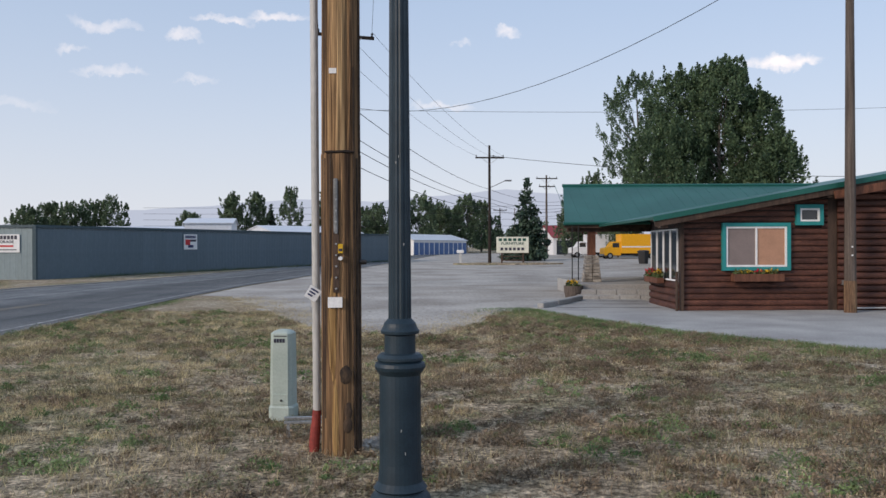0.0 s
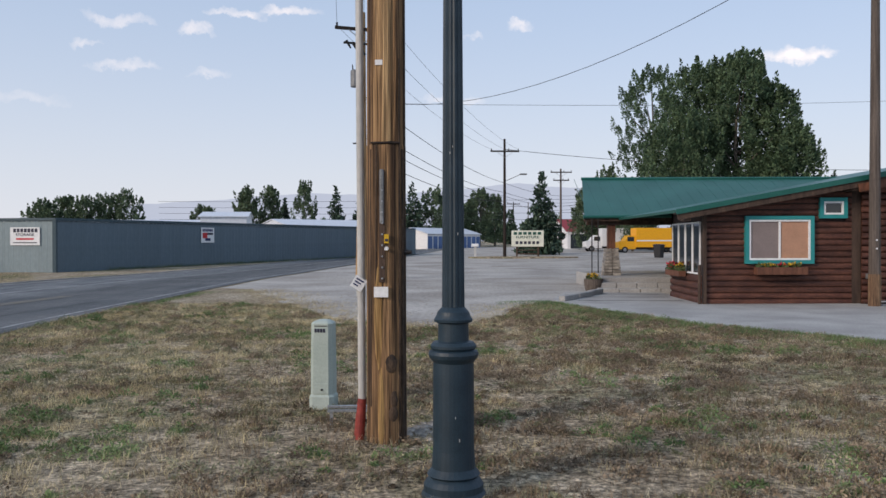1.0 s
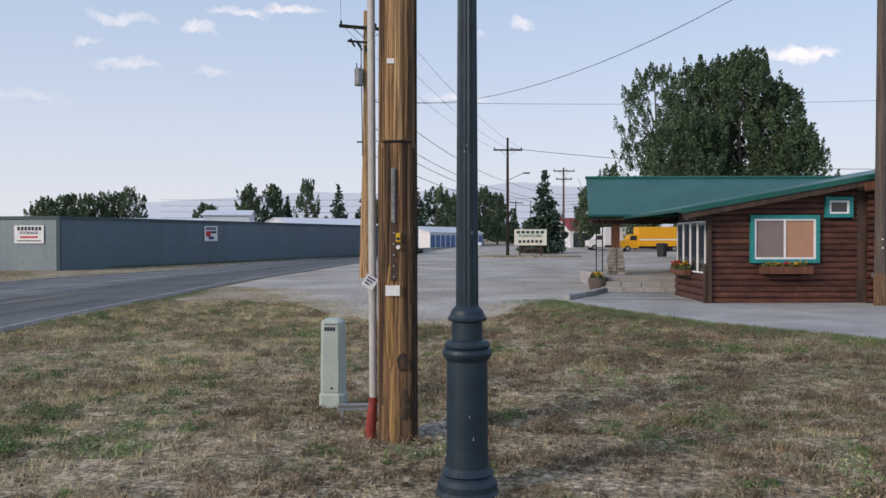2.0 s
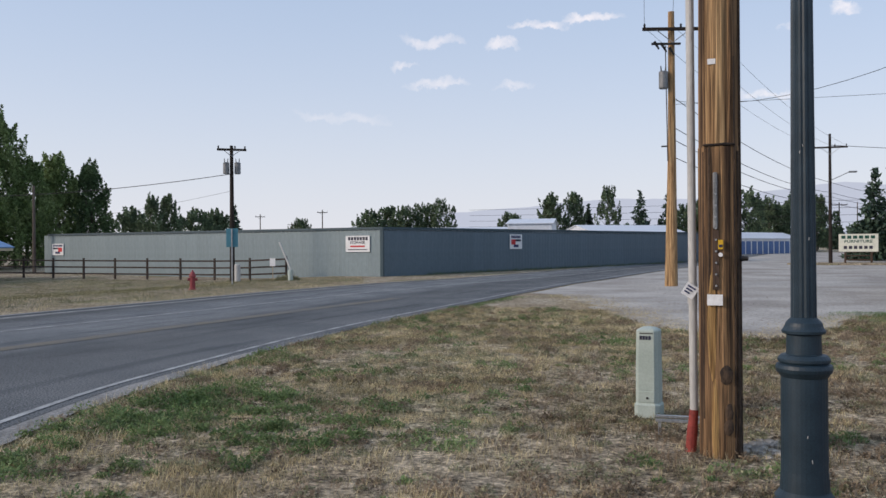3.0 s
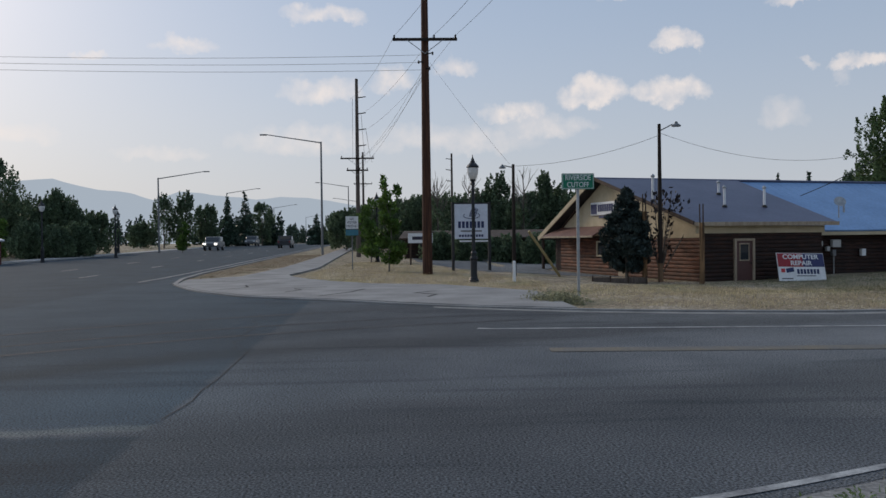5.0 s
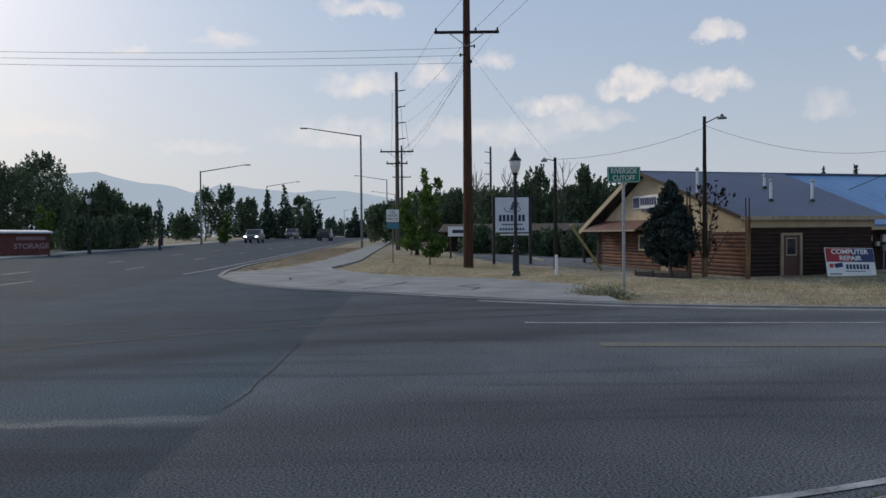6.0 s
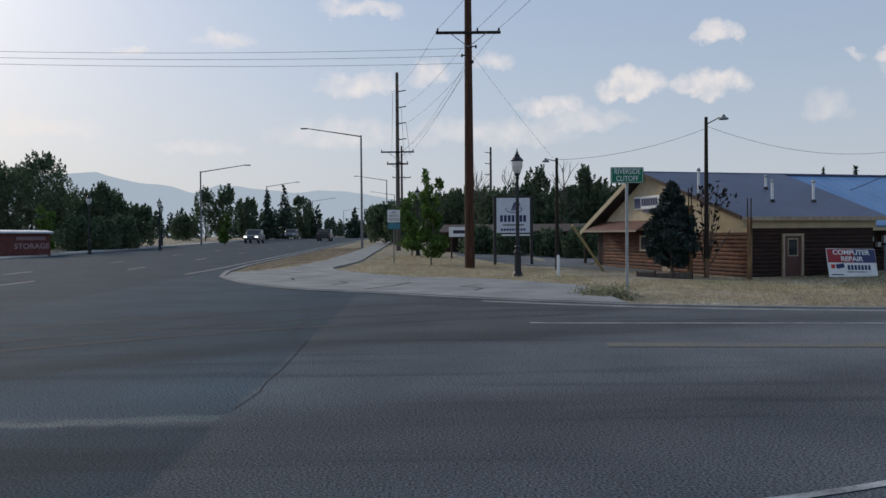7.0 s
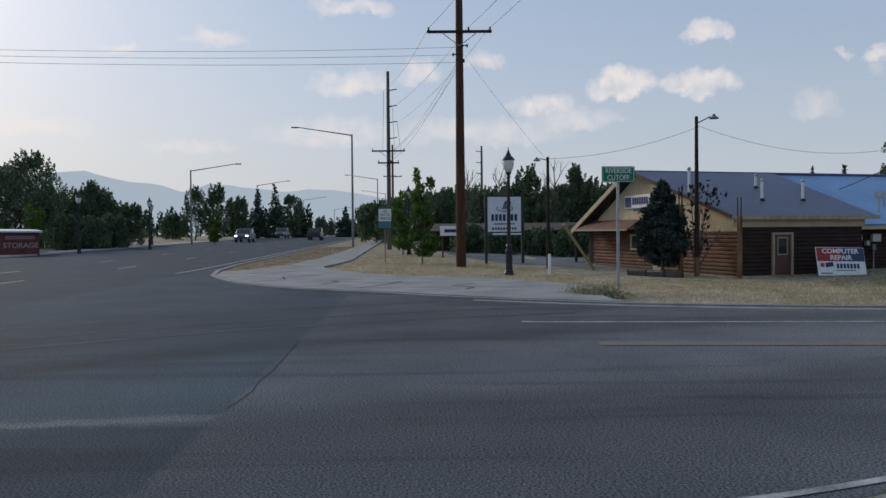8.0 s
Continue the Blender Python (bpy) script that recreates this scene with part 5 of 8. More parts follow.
    for x in (-1.62, -1.42):
        part("hanging_rod", rod(bmesh.new(), (x, e0 - 0.1, e1 - 0.1), (x, e0 - 0.1, 0.55), 0.018, None, 6), M["iron"], b)
    part("wall_conduit", rod(rod(rod(bmesh.new(), (4.0, -0.17, 0.12), (3.96, -0.17, 0.68), 0.025), (4.0, -0.17, 0.12), (4.15, -0.2, 0.1), 0.025), (4.15, -0.17, 0.1), (7.5, -0.17, 0.13), 0.02), M["pvc"], b)
    part("meter_box", B(3.9, 4.02, -0.22, -0.1, 0.66, 0.78), M["grey_steel"], b)


log_store()
bar = thing("planter_barrel", (4.0, 25.7, 0.04), "grey half-barrel planter with yellow flowers", "planter")
bm = lathe(bmesh.new(), [(0.24, 0), (0.29, 0.2), (0.3, 0.38), (0.27, 0.38), (0.26, 0.33)], 20)
part("tub", bm, M["pole_grey"], bar)
flowers("", (0, 0, 0.34), (0.24, 0.24, 0.2), 120, 9, M["flower_yellow"], "", bar)
for k, (x, y, a) in enumerate(((2.75, 21.95, 62), (3.3, 23.05, 62), (3.8, 24.2, 64))):
    ob = tagged(link("parking_block", B(-0.55, 0.55, -0.09, 0.09, 0, 0.15, None, 0.03), M["concrete"]), "weathered concrete edging block on the apron", "kerb block", "kerb blocks")
    ob.matrix_world = pose(x, y, 0.03, 0, 0, a)


# ---- poles ----
def insulator(bm, x, y, z):
    lathe(bm, [(0.02, z), (0.05, z + 0.03), (0.03, z + 0.07), (0.055, z + 0.1), (0.02, z + 0.16)], 10, c=(x, y))


def utility_pole(at, h, r, mat, label, arms=(), arm_rz=0.0, n=14, lean=(0, 0)):
    """A tapered pole with crossarms (height, half length); insulators stand on the arms."""
    ob = thing("utility_pole", at, label, "utility pole", "utility poles", arm_rz)
    part("pole", rod(bmesh.new(), (0, 0, -0.3), (lean[0], lean[1], h), r, r * 0.62, n), mat, ob)
    for z, half in arms:
        arm = part("crossarm", B(-half, half, -r - 0.11, -r, z - 0.06, z + 0.06), M["pole_dark"], ob)
        for x in (-half + 0.08, half * 0.35 - 0.1, half - 0.08):
            bm = bmesh.new()
            insulator(bm, x, -r - 0.055, z + 0.06)
            part("insulator", bm, M["iron"], arm)
        bm = bmesh.new()
        for s in (-1, 1):
            rod(bm, (s * half * 0.55, -r - 0.12, z - 0.05), (0, -r - 0.02, z - 0.05 - half * 0.4), 0.018, None, 6)
        part("brace", bm, M["galv"], ob)
    return ob


def transformer(parent, x, y, z, h=0.75, r=0.2, mat=None):
    bm = lathe(bmesh.new(), [(r * .9, z), (r, z + 0.03), (r, z + h - 0.06), (r * 1.04, z + h - 0.05), (r * .8, z + h), (0.05, z + h + 0.02)], 16, c=(x, y))
    t = part("transformer", bm, mat or M["grey_steel"], parent)
    bm = bmesh.new()
    for k in (-1, 1):
        rod(bm, (x + k * 0.08, y, z + h), (x + k * 0.1, y, z + h + 0.22), 0.03, 0.02, 6)
    part("bushing", bm, M["iron"], t)


def wire(name, a, b, sag, r=0.008, label="thin overhead utility wire between poles", n=24):
    a, b = Vector(a), Vector(b)
    bm = bmesh.new()
    pts = [a.lerp(b, i / n) - Vector((0, 0, 4 * sag * (i / n) * (1 - i / n))) for i in range(n + 1)]
    side = (b - a).cross(Vector((0, 0, 1))).normalized() * r
    rings = [[bm.verts.new(p + side * math.cos(k * math.tau / 5) + Vector((0, 0, r * math.sin(k * math.tau / 5)))) for k in range(5)] for p in pts]
    for u, v in zip(rings, rings[1:]):
        for k in range(5):
            bm.faces.new((u[k], u[(k + 1) % 5], v[(k + 1) % 5], v[k]))
    tagged(link(name, bm, M["iron"]), label, "wire", "overhead wires")


def bump_(x, y, z, rx, ry, rz):
    """A shallow oval swelling."""
    q = bmesh.new()
    bmesh.ops.create_icosphere(q, subdivisions=3, radius=1.0, matrix=Matrix.Translation((x, y, z)) @ Matrix.Diagonal((rx, ry, rz, 1)))
    for v in q.verts:
        v.co += Vector((1, 0, 1)) * 0.25 * min(rx, rz) * noise.noise(v.co * 30)
    return q


# the big pole close by, with its conduit, tags and strut
P = thing("near_utility_pole", (-0.79, 6.56, 0.0), "thick weathered brown utility pole with split grain", "utility pole")
bm = bmesh.new()
ringz = [-0.3, 0.0, 0.3, 0.7, 1.1, 1.5, 1.9, 2.33, 2.345, 2.8, 3.4, 4.2, 6, 9, 11.5]
rings = []
n = 40
for z in ringz:
    ring = []
    for i in range(n):
        a = i * math.tau / n
        low = z < 2.34
        r = (0.157 if low else 0.152) - 0.0035 * max(0, z) * (0.6 if z > 3 else 0.3)
        r += 0.006 * noise.noise((math.cos(a) * 4, math.sin(a) * 4, z * 0.25)) + 0.004 * noise.noise((math.cos(a) * 14, math.sin(a) * 14, z * 0.3))
        if not low and -2.35 < (a - math.tau if a > math.pi else a) < -0.95:
            r -= 0.02
        ring.append(bm.verts.new((r * math.cos(a), r * math.sin(a), z)))
    rings.append(ring)
for u, v in zip(rings, rings[1:]):
    for i in range(n):
        bm.faces.new((u[i], u[(i + 1) % n], v[(i + 1) % n], v[i]))
bm.faces.new(rings[-1])
part("pole", bm, M["pole"], P)
part("cut_face", rod(bmesh.new(), (-0.012, -0.040, 2.35), (-0.01, -0.03, 11), 0.107, 0.096, 24), M["pole_cut"], P, "pale freshly shaved face of the pole")
part("shadow_board", B(-0.045, 0.0, -0.168, -0.13, 1.27, 2.12), M["wood_dark"], P)
part("cable_guard", B(-0.04, -0.008, -0.178, -0.15, 1.72, 2.14, None, 0.008), M["grey_steel"], P, "grey steel cable guard")
bm = bmesh.new()
for k in range(9):
    rod(bm, (-0.02, -0.185, 1.3 + k * 0.085), (-0.02, -0.165, 1.3 + k * 0.085), 0.008, None, 6)
part("staple", bm, M["galv"], P)
part("tag", B(-0.075, -0.018, -0.148, -0.138, 2.945, 2.985), M["white"], P, "white paper tag")
part("lower_tag", B(-0.085, 0.025, -0.178, -0.164, 1.155, 1.235), M["white"], P, "white plate")
part("yellow_marker", B(-0.005, 0.03, -0.178, -0.16, 1.57, 1.64), M["flower_yellow"], P, "yellow pole marker")
part("marker_print", B(0.0, 0.026, -0.182, -0.178, 1.585, 1.605), M["ink"], P)
part("white_button", rod(bmesh.new(), (0.012, -0.18, 1.53), (0.012, -0.15, 1.53), 0.016, None, 12), M["white"], P)
part("bolt", rod(bmesh.new(), (0.15, -0.06, 1.5), (0.2, -0.07, 1.5), 0.022, 0.016, 8), M["iron"], P)
part("knot", bump_(0.045, -0.147, 0.64, 0.05, 0.018, 0.075), M["char"], P, "dark charred patch on the pole")
part("second_knot", bump_(0.055, -0.143, 0.25, 0.042, 0.017, 0.06), M["char"], P)
part("third_knot", bump_(0.06, -0.140, 0.36, 0.035, 0.017, 0.07), M["char"], P)
part("notch", bump_(0.0, -0.125, 2.345, 0.12, 0.032, 0.016), M["pole_dark"], P, "ragged dark notch under the shaved face")
bm = bmesh.new()
rod(bm, (0.109, -0.114, 0), (0.106, -0.113, 3.0), 0.010, 0.006, 6)
rod(bm, (0.131, -0.087, 0), (0.127, -0.085, 2.3), 0.018, 0.010, 6)
rod(bm, (0.145, -0.05, 0), (0.14, -0.05, 4.5), 0.014, 0.012, 6)
part("crack", bm, M["char"], P)
bm = bmesh.new()
rod(bm, (-0.112, -0.102, 0.3), (-0.108, -0.1, 2.3), 0.009, 0.012, 6)
rod(bm, (-0.07, -0.138, 1.2), (-0.066, -0.136, 2.34), 0.007, 0.010, 6)
part("split", bm, M["char"], P)
part("sapwood_ridge", bump_(-0.03, -0.146, 0.28, 0.028, 0.016, 0.36), M["sapwood"], P, "pale yellow split sapwood")
part("long_sapwood_ridge", bump_(-0.045, -0.143, 1.0, 0.04, 0.015, 0.42), M["sapwood"], P)
C_ = thing("conduit_riser", (-0.99, 6.58, 0.0), "tall pale grey conduit pipe beside the wooden pole", "pipe")
part("pipe", rod(bmesh.new(), (0.0, 0, 0.3), (-0.045, 0, 11.0), 0.031, 0.031, 14), M["pvc"], C_)
part("coupling", rod(bmesh.new(), (-0.006, 0, 1.15), (-0.007, 0, 1.32), 0.036, 0.036, 14), M["pvc"], C_)
part("red_sleeve", rod(rod(bmesh.new(), (-0.03, 0, -0.05), (-0.01, 0, 0.22), 0.042, 0.040, 14), (-0.01, 0, 0.2), (0.0, 0, 0.34), 0.038, 0.034, 14), M["red_pipe"], C_, "red plastic sleeve at the foot")
tg = part("tag", B(-0.05, 0.05, -0.006, 0.0, -0.05, 0.05, pose(-0.02, -0.05, 1.255, 0, 32, 8)), M["white"], C_, "white tag with faded blue print")
for k in range(3):
    part("print", B(-0.035, 0.03 - 0.012 * k, -0.01, -0.006, 0.022 - 0.024 * k, 0.034 - 0.024 * k, pose(-0.02, -0.05, 1.255, 0, 32, 8)), M["navy"], tg)
PB = thing("utility_pedestal", (-1.495, 7.86, 0.0), "pale green plastic cable pedestal with rounded top", "utility box", rz=-6)
bm = bmesh.new()
rows = [(0.118, 0.0), (0.118, 0.13), (0.106, 0.15), (0.106, 0.4), (0.100, 0.79), (0.101, 0.812), (0.094, 0.824), (0.06, 0.844), (0.015, 0.852)]
prev = None
for r, z in rows:
    c = r * 0.32
    pts = [(r, -r + c), (r, r - c), (r - c, r), (-r + c, r), (-r, r - c), (-r, -r + c), (-r + c, -r), (r - c, -r)]
    cur = [bm.verts.new((x, y, z)) for x, y in pts]
    if prev:
        for i in range(8):
            bm.faces.new((prev[i], prev[(i + 1) % 8], cur[(i + 1) % 8], cur[i]))
    prev = cur
bm.faces.new(prev)
part("housing", bm, M["pedestal"], PB)
part("access_panel", B(-0.075, 0.075, -0.112, -0.1, 0.16, 0.26, None, 0.004), M["pedestal"], PB)
part("lock", rod(bmesh.new(), (0.01, -0.12, 0.2), (0.01, -0.1, 0.2), 0.011, None, 10), M["iron"], PB)
part("cap_seam", B(-0.06, 0.06, -0.104, -0.09, 0.79, 0.797), M["iron"], PB)
for k in range(4):
    part("number_bar", B(-0.06 + k * 0.027, -0.04 + k * 0.027, -0.106, -0.096, 0.735, 0.77), M["ink"], PB)
st = thing("steel_strut", (-1.15, 7.08, 0.13), "short galvanised strut between pedestal and pole", "bracket", rz=4)
for z in (0.0, 0.035):
    part("rail", B(-0.19, 0.17, -0.02, 0.02, z, z + 0.022, None, 0.003), M["galv"], st)
part("leg", B(-0.17, -0.145, -0.012, 0.012, -0.15, 0.0), M["galv"], st)


# ---- street lamps ----
def street_lamp(at, mat, label, flute=0.006):
    ob = thing("street_lamp", at, label, "street lamp", "ornamental street lamps")
    part("base", lathe(bmesh.new(), [(0.2, 0), (0.2, 0.03), (0.185, 0.05), (0.185, 0.09), (0.165, 0.12), (0.15, 0.135), (0.165, 0.15), (0.15, 0.17), (0.136, 0.19)], 32), mat, ob)
    part("pedestal", lathe(bmesh.new(), [(0.136, 0.19), (0.128, 0.3), (0.126, 0.84), (0.118, 0.85)], 32), mat, ob)
    part("lower_collar", lathe(bmesh.new(), [(0.12, 0.83), (0.15, 0.87), (0.156, 0.89), (0.15, 0.91), (0.132, 0.918), (0.142, 0.93), (0.142, 0.945), (0.125, 0.965), (0.1, 0.97)], 32), mat, ob)
    part("neck", lathe(bmesh.new(), [(0.096, 0.96), (0.094, 1.09)], 32), mat, ob)
    part("upper_collar", lathe(bmesh.new(), [(0.094, 1.08), (0.118, 1.09), (0.12, 1.105), (0.112, 1.115), (0.104, 1.13), (0.098, 1.15), (0.08, 1.17), (0.07, 1.18)], 32), mat, ob)
    part("shaft", lathe(bmesh.new(), [(0.071, 1.17), (0.056, 3.7)], 36, flute), mat, ob)
    part("capital", lathe(bmesh.new(), [(0.056, 3.66), (0.085, 3.7), (0.06, 3.76), (0.10, 3.84), (0.12, 3.88)], 24), mat, ob)
    part("globe", lathe(bmesh.new(), [(0.10, 3.88), (0.16, 3.98), (0.205, 4.14), (0.21, 4.28), (0.2, 4.34)], 24), M["globe"], ob, "frosted glass lantern globe")
    part("roof_cap", lathe(bmesh.new(), [(0.235, 4.33), (0.24, 4.36), (0.2, 4.42), (0.12, 4.5), (0.09, 4.53), (0.1, 4.56), (0.05, 4.62), (0.06, 4.65), (0.025, 4.7), (0.01, 4.82)], 24), mat, ob)
    return ob


near_lamp = street_lamp((-0.262, 5.13, 0.0), M["lamp_paint"], "blue-black cast iron street lamp with fluted shaft")
chips = random.Random(3)
for k in range(5):
    a, zc = radians(chips.uniform(-120, -60)), chips.choice((chips.uniform(0.3, 0.8), chips.uniform(0.4, 0.7), chips.uniform(1.4, 2.6)))
    rr = 0.127 if zc < 0.85 else 0.0705 - 0.006 * (zc - 1.17)
    hh = chips.uniform(0.004, 0.011)
    part("paint_chip", B(-0.0018, 0.0018, -0.002, 0.002, -hh, hh, pose(rr * math.cos(a), rr * math.sin(a), zc, 0, chips.uniform(-8, 8), math.degrees(a) + 90)), M["pvc"], near_lamp)
street_lamp((-32.3, 3.4, 0.0), M["lamp_black"], "black ornamental street lamp with frosted globe")
for at in ((-58.5, -0.5), (-66.5, -26.0), (-77.5, -24.0), (-95, -29.2), (-110, -2.4), (-140, -29.2)):
    street_lamp((*at, gz(*at)), M["lamp_black"], "distant black ornamental street lamp with frosted globe")


def mast_light(at, h, reach, rz, label):
    ob = thing("mast_light", at, label, "street light", "highway lights", rz)
    part("mast", rod(bmesh.new(), (0, 0, 0), (0, 0, h), 0.12, 0.08, 12), M["grey_steel"], ob)
    part("arm", rod(bmesh.new(), (0, 0, h - 0.1), (reach, 0, h + 0.7), 0.06, 0.04, 8), M["grey_steel"], ob)
    part("luminaire", B(reach - 0.1, reach + 0.6, -0.14, 0.14, h + 0.62, h + 0.74, None, 0.04), M["grey_steel"], ob)


for x, y, h, rz in ((-82, -6.0, 10.85, -90), (-98.7, -25.8, 8.6, 90), (-150, -6.4, 10.4, -90), (-150, -27.6, 9.4, 90), (-205, -6.8, 10.4, -90), (-215, -28, 9.4, 90), (-265, -7, 10.4, -90), (-300, -28, 9.4, 90)):
    mast_light((x, y, gz(x, y)), h, 5.2, rz, "tall grey highway light with long arm")

# poles and their wires
big = utility_pole((-40.0, 2.03, 0.0), 14.5, 0.24, M["pole_red"], "tall reddish-brown utility pole with wooden crossarm", ((10.93, 1.5),), 88)
for k, (x, z) in enumerate(((0.35, 10.2), (-0.3, 9.8), (0.2, 9.5))):
    bm = bmesh.new()
    insulator(bm, x, -0.3, z)
    rod(bm, (0, -0.1, z + 0.1), (x, -0.3, z + 0.1), 0.03, None, 6)
    part("bracket", bm, M["iron"], big)
p3 = utility_pole((-71.7, -2.2, 0.26), 15.0, 0.2, M["pole_grey"], "tall grey-brown utility pole with side insulators", ((8.3, 1.4), (7.3, 0.9)), 88)
for k in range(4):
    part("side_insulator", rod(bmesh.new(), (0, 0, 13.4 - 1.35 * k), (0.75, 0, 13.5 - 1.35 * k), 0.05, 0.04, 8), M["iron"], p3)
p4 = utility_pole((-120, -3.0, gz(-120, -3)), 13.5, 0.2, M["pole_grey"], "distant grey utility pole", ((9, 1.3),), 88)
p5 = utility_pole((-100, 8.0, gz(-100, 8)), 11.5, 0.18, M["pole_grey"], "distant grey utility pole with side arms", (), 88)
for k in range(3):
    part("side_insulator", rod(bmesh.new(), (0, 0, 10.8 - 1.3 * k), (-0.7, 0, 10.9 - 1.3 * k), 0.05, 0.04, 8), M["iron"], p5)
tp = utility_pole((-28.5, 39.4, -0.17), 7.6, 0.15, M["pole_dark"], "dark utility pole with twin transformers and crossarm", ((7.35, 0.8),), 38)
transformer(tp, -0.3, -0.1, 6.0, 0.65, 0.17)
transformer(tp, 0.32, -0.1, 6.0, 0.65, 0.17)
p2 = utility_pole((-4.05, 34.6, 0.02), 11.0, 0.2, M["pole_cut"], "pale brown utility pole with transformer beside the road", ((10.25, 1.2),), 20)
part("guy_plank", rod(bmesh.new(), (-0.16, 0.05, -0.2), (0.0, 0.05, 8.8), 0.16, 0.05, 10), M["pole_cut"], p2)
transformer(p2, -0.35, -0.1, 7.9, 0.7, 0.18)
for k in range(3):
    part("cutout_fuse", rod(bmesh.new(), (-0.75 + 0.3 * k, -0.3, 9.75 - 0.12 * k), (-0.55 + 0.3 * k, -0.25, 9.45 - 0.12 * k), 0.06, 0.035, 7), M["iron"], p2)
part("cutout_arm", B(-0.85, 0.3, -0.3, -0.22, 9.62, 9.7), M["iron"], p2)
part("step_bolt", rod(bmesh.new(), (-0.42, 0, 5.6), (0.05, 0, 5.62), 0.035, None, 6), M["iron"], p2)
part("drop_cable", rod(bmesh.new(), (-0.22, -0.2, 5.0), (-0.26, -0.1, 9.6), 0.022, None, 6), M["iron"], p2)
vp = utility_pole((3.73, 66.9, 0.22), 9.5, 0.14, M["pole_dark"], "dark utility pole with crossarm and lamp arm", ((8.5, 1.15),), 5)
part("lamp_arm", rod(bmesh.new(), (0, 0, 6.1), (1.3, -0.2, 6.7), 0.03, None, 6), M["grey_steel"], vp)
part("lamp_head", B(1.2, 1.75, -0.32, -0.1, 6.62, 6.74, None, 0.03), M["grey_steel"], vp)
utility_pole(far(-7.05, 95), 9.2, 0.15, M["pole_grey"], "distant utility pole with double crossarms", ((8.8, 1.2), (7.9, 0.9)), 5)
utility_pole(far(-3.9, 150), 7.6, 0.13, M["pole_dark"], "far utility pole with crossarm", ((7.2, 1.2),), 5)
utility_pole(far(-4.9, 140), 7.2, 0.10, M["pole_grey"], "far slim grey utility pole", (), 5)
for az, d, h in ((33.7, 160, 7.2), (31.6, 190, 6.6), (29.6, 150, 7.6), (36.9, 150, 6.5), (47.6, 66, 6.2)):
    utility_pole(far(az, d), h, 0.13, M["pole_grey"], "far grey utility pole behind the storage units", ((h - 0.5, 0.9),) if az < 36 else (), 30)
sp = utility_pole((9.6, 19.75, 0.04), 8.4, 0.14, M["pole_grey"], "weathered grey slim utility pole beside the log wall", (), 0)
part("bare_foot", rod(bmesh.new(), (0, 0, 0), (0, 0, 0.75), 0.144, 0.142, 14), M["foot_wood"], sp, "paler worn foot of the pole")
for z in (1.35, 1.55):
    part("white_button", rod(bmesh.new(), (-0.02, -0.15, z), (-0.02, -0.13, z), 0.02, None, 8), M["white"], sp)
wp = utility_pole((-40.05, 24.7, -0.22), 6.6, 0.11, M["pole_dark"], "dark slim pole before the blue-roofed building", (), 0)
part("bare_foot", rod(bmesh.new(), (0, 0, 0), (0, 0, 0.75), 0.116, 0.114, 12), M["wood_pale"], wp, "paler worn foot of the pole")
lp = utility_pole((-35.3, 11.6, -0.28), 6.65, 0.11, M["pole_dark"], "dark wooden light pole beside the spruce", (), 60)
part("lamp_arm", rod(bmesh.new(), (0, 0, 6.35), (0.55, 0, 6.6), 0.025, None, 6), M["grey_steel"], lp)
part("lamp_head", lathe(bmesh.new(), [(0.2, 6.5), (0.2, 6.54), (0.08, 6.62), (0.05, 6.7)], 14, c=(0.7, 0)), M["grey_steel"], lp)
part("bare_foot", rod(bmesh.new(), (0, 0, 0), (0, 0, 0.8), 0.116, 0.112, 12), M["foot_wood"], lp)
gp = utility_pole((-38.2, 5.85, -0.02), 5.0, 0.1, M["pole_dark"], "dark slim light pole by the parking area", (), 250)
part("lamp_arm", rod(bmesh.new(), (0, 0, 4.85), (0.4, 0, 4.95), 0.025, None, 6), M["grey_steel"], gp)
part("lamp_head", lathe(bmesh.new(), [(0.16, 4.83), (0.16, 4.87), (0.07, 4.95), (0.04, 5.01)], 14, c=(0.5, 0)), M["grey_steel"], gp)
tagged(link("guy_guard", rod(bmesh.new(), (-38.6, 8.0, -0.1), (-37.2, 6.35, 1.95), 0.06, None, 8), plain("dull_yellow_plastic", (0.34, 0.27, 0.13), 0.6)), "dull yellow guard on a pole's guy wire", "guy guard")

for k, x in enumerate((-1.42, 0.4, 1.42)):
    dy = x
    wire("overhead_wire", (-40.1, 2.03 + dy, 11.2), (-71.9, -2.2 + (13.4 - 1.35 * k) * 0.0 + dy * 0.4, 13.6 - 1.35 * k), 0.5)
    wire("overhead_wire", (-40.1, 2.03 + dy, 11.2), (-0.8 + 0.2 * k, 6.6 + dy * 0.5, 11.2), 0.9)
    wire("overhead_wire", (-71.9, -2.0 + dy * 0.4, 13.6 - 1.35 * k), (-120, -3 + dy, 12.8), 0.8, 0.016)
for k in range(3):
    wire("overhead_wire", (-40.1, 2.0, 10.3 - 0.35 * k), (-34 + 2 * k, -62, 12.2 - 0.5 * k), 1.3, 0.008)
    wire("overhead_wire", (-40.0, 2.1, 9.9 - 0.2 * k), (-72, -2.1, 8.5 - 0.8 * (k % 2)), 0.6)
wire("overhead_wire", (-39.9, 2.25, 9.9), (-38.3, 5.7, 5.0), 0.1)
wire("overhead_wire", (-35.3, 11.6, 5.9), (-38.2, 5.75, 4.9), 0.3)
wire("overhead_wire", (-35.3, 11.6, 6.0), (-40.1, 24.7, 5.9), 0.9)
wire("overhead_wire", (-40.1, 24.7, 5.7), (-41.4, 20.8, 3.6), 0.12, 0.02, "sagging black service wire to the roof")
wire("overhead_wire", (-28.5, 39.4, 5.85), (-48.8, 35.2, 4.9), 0.4, 0.02)
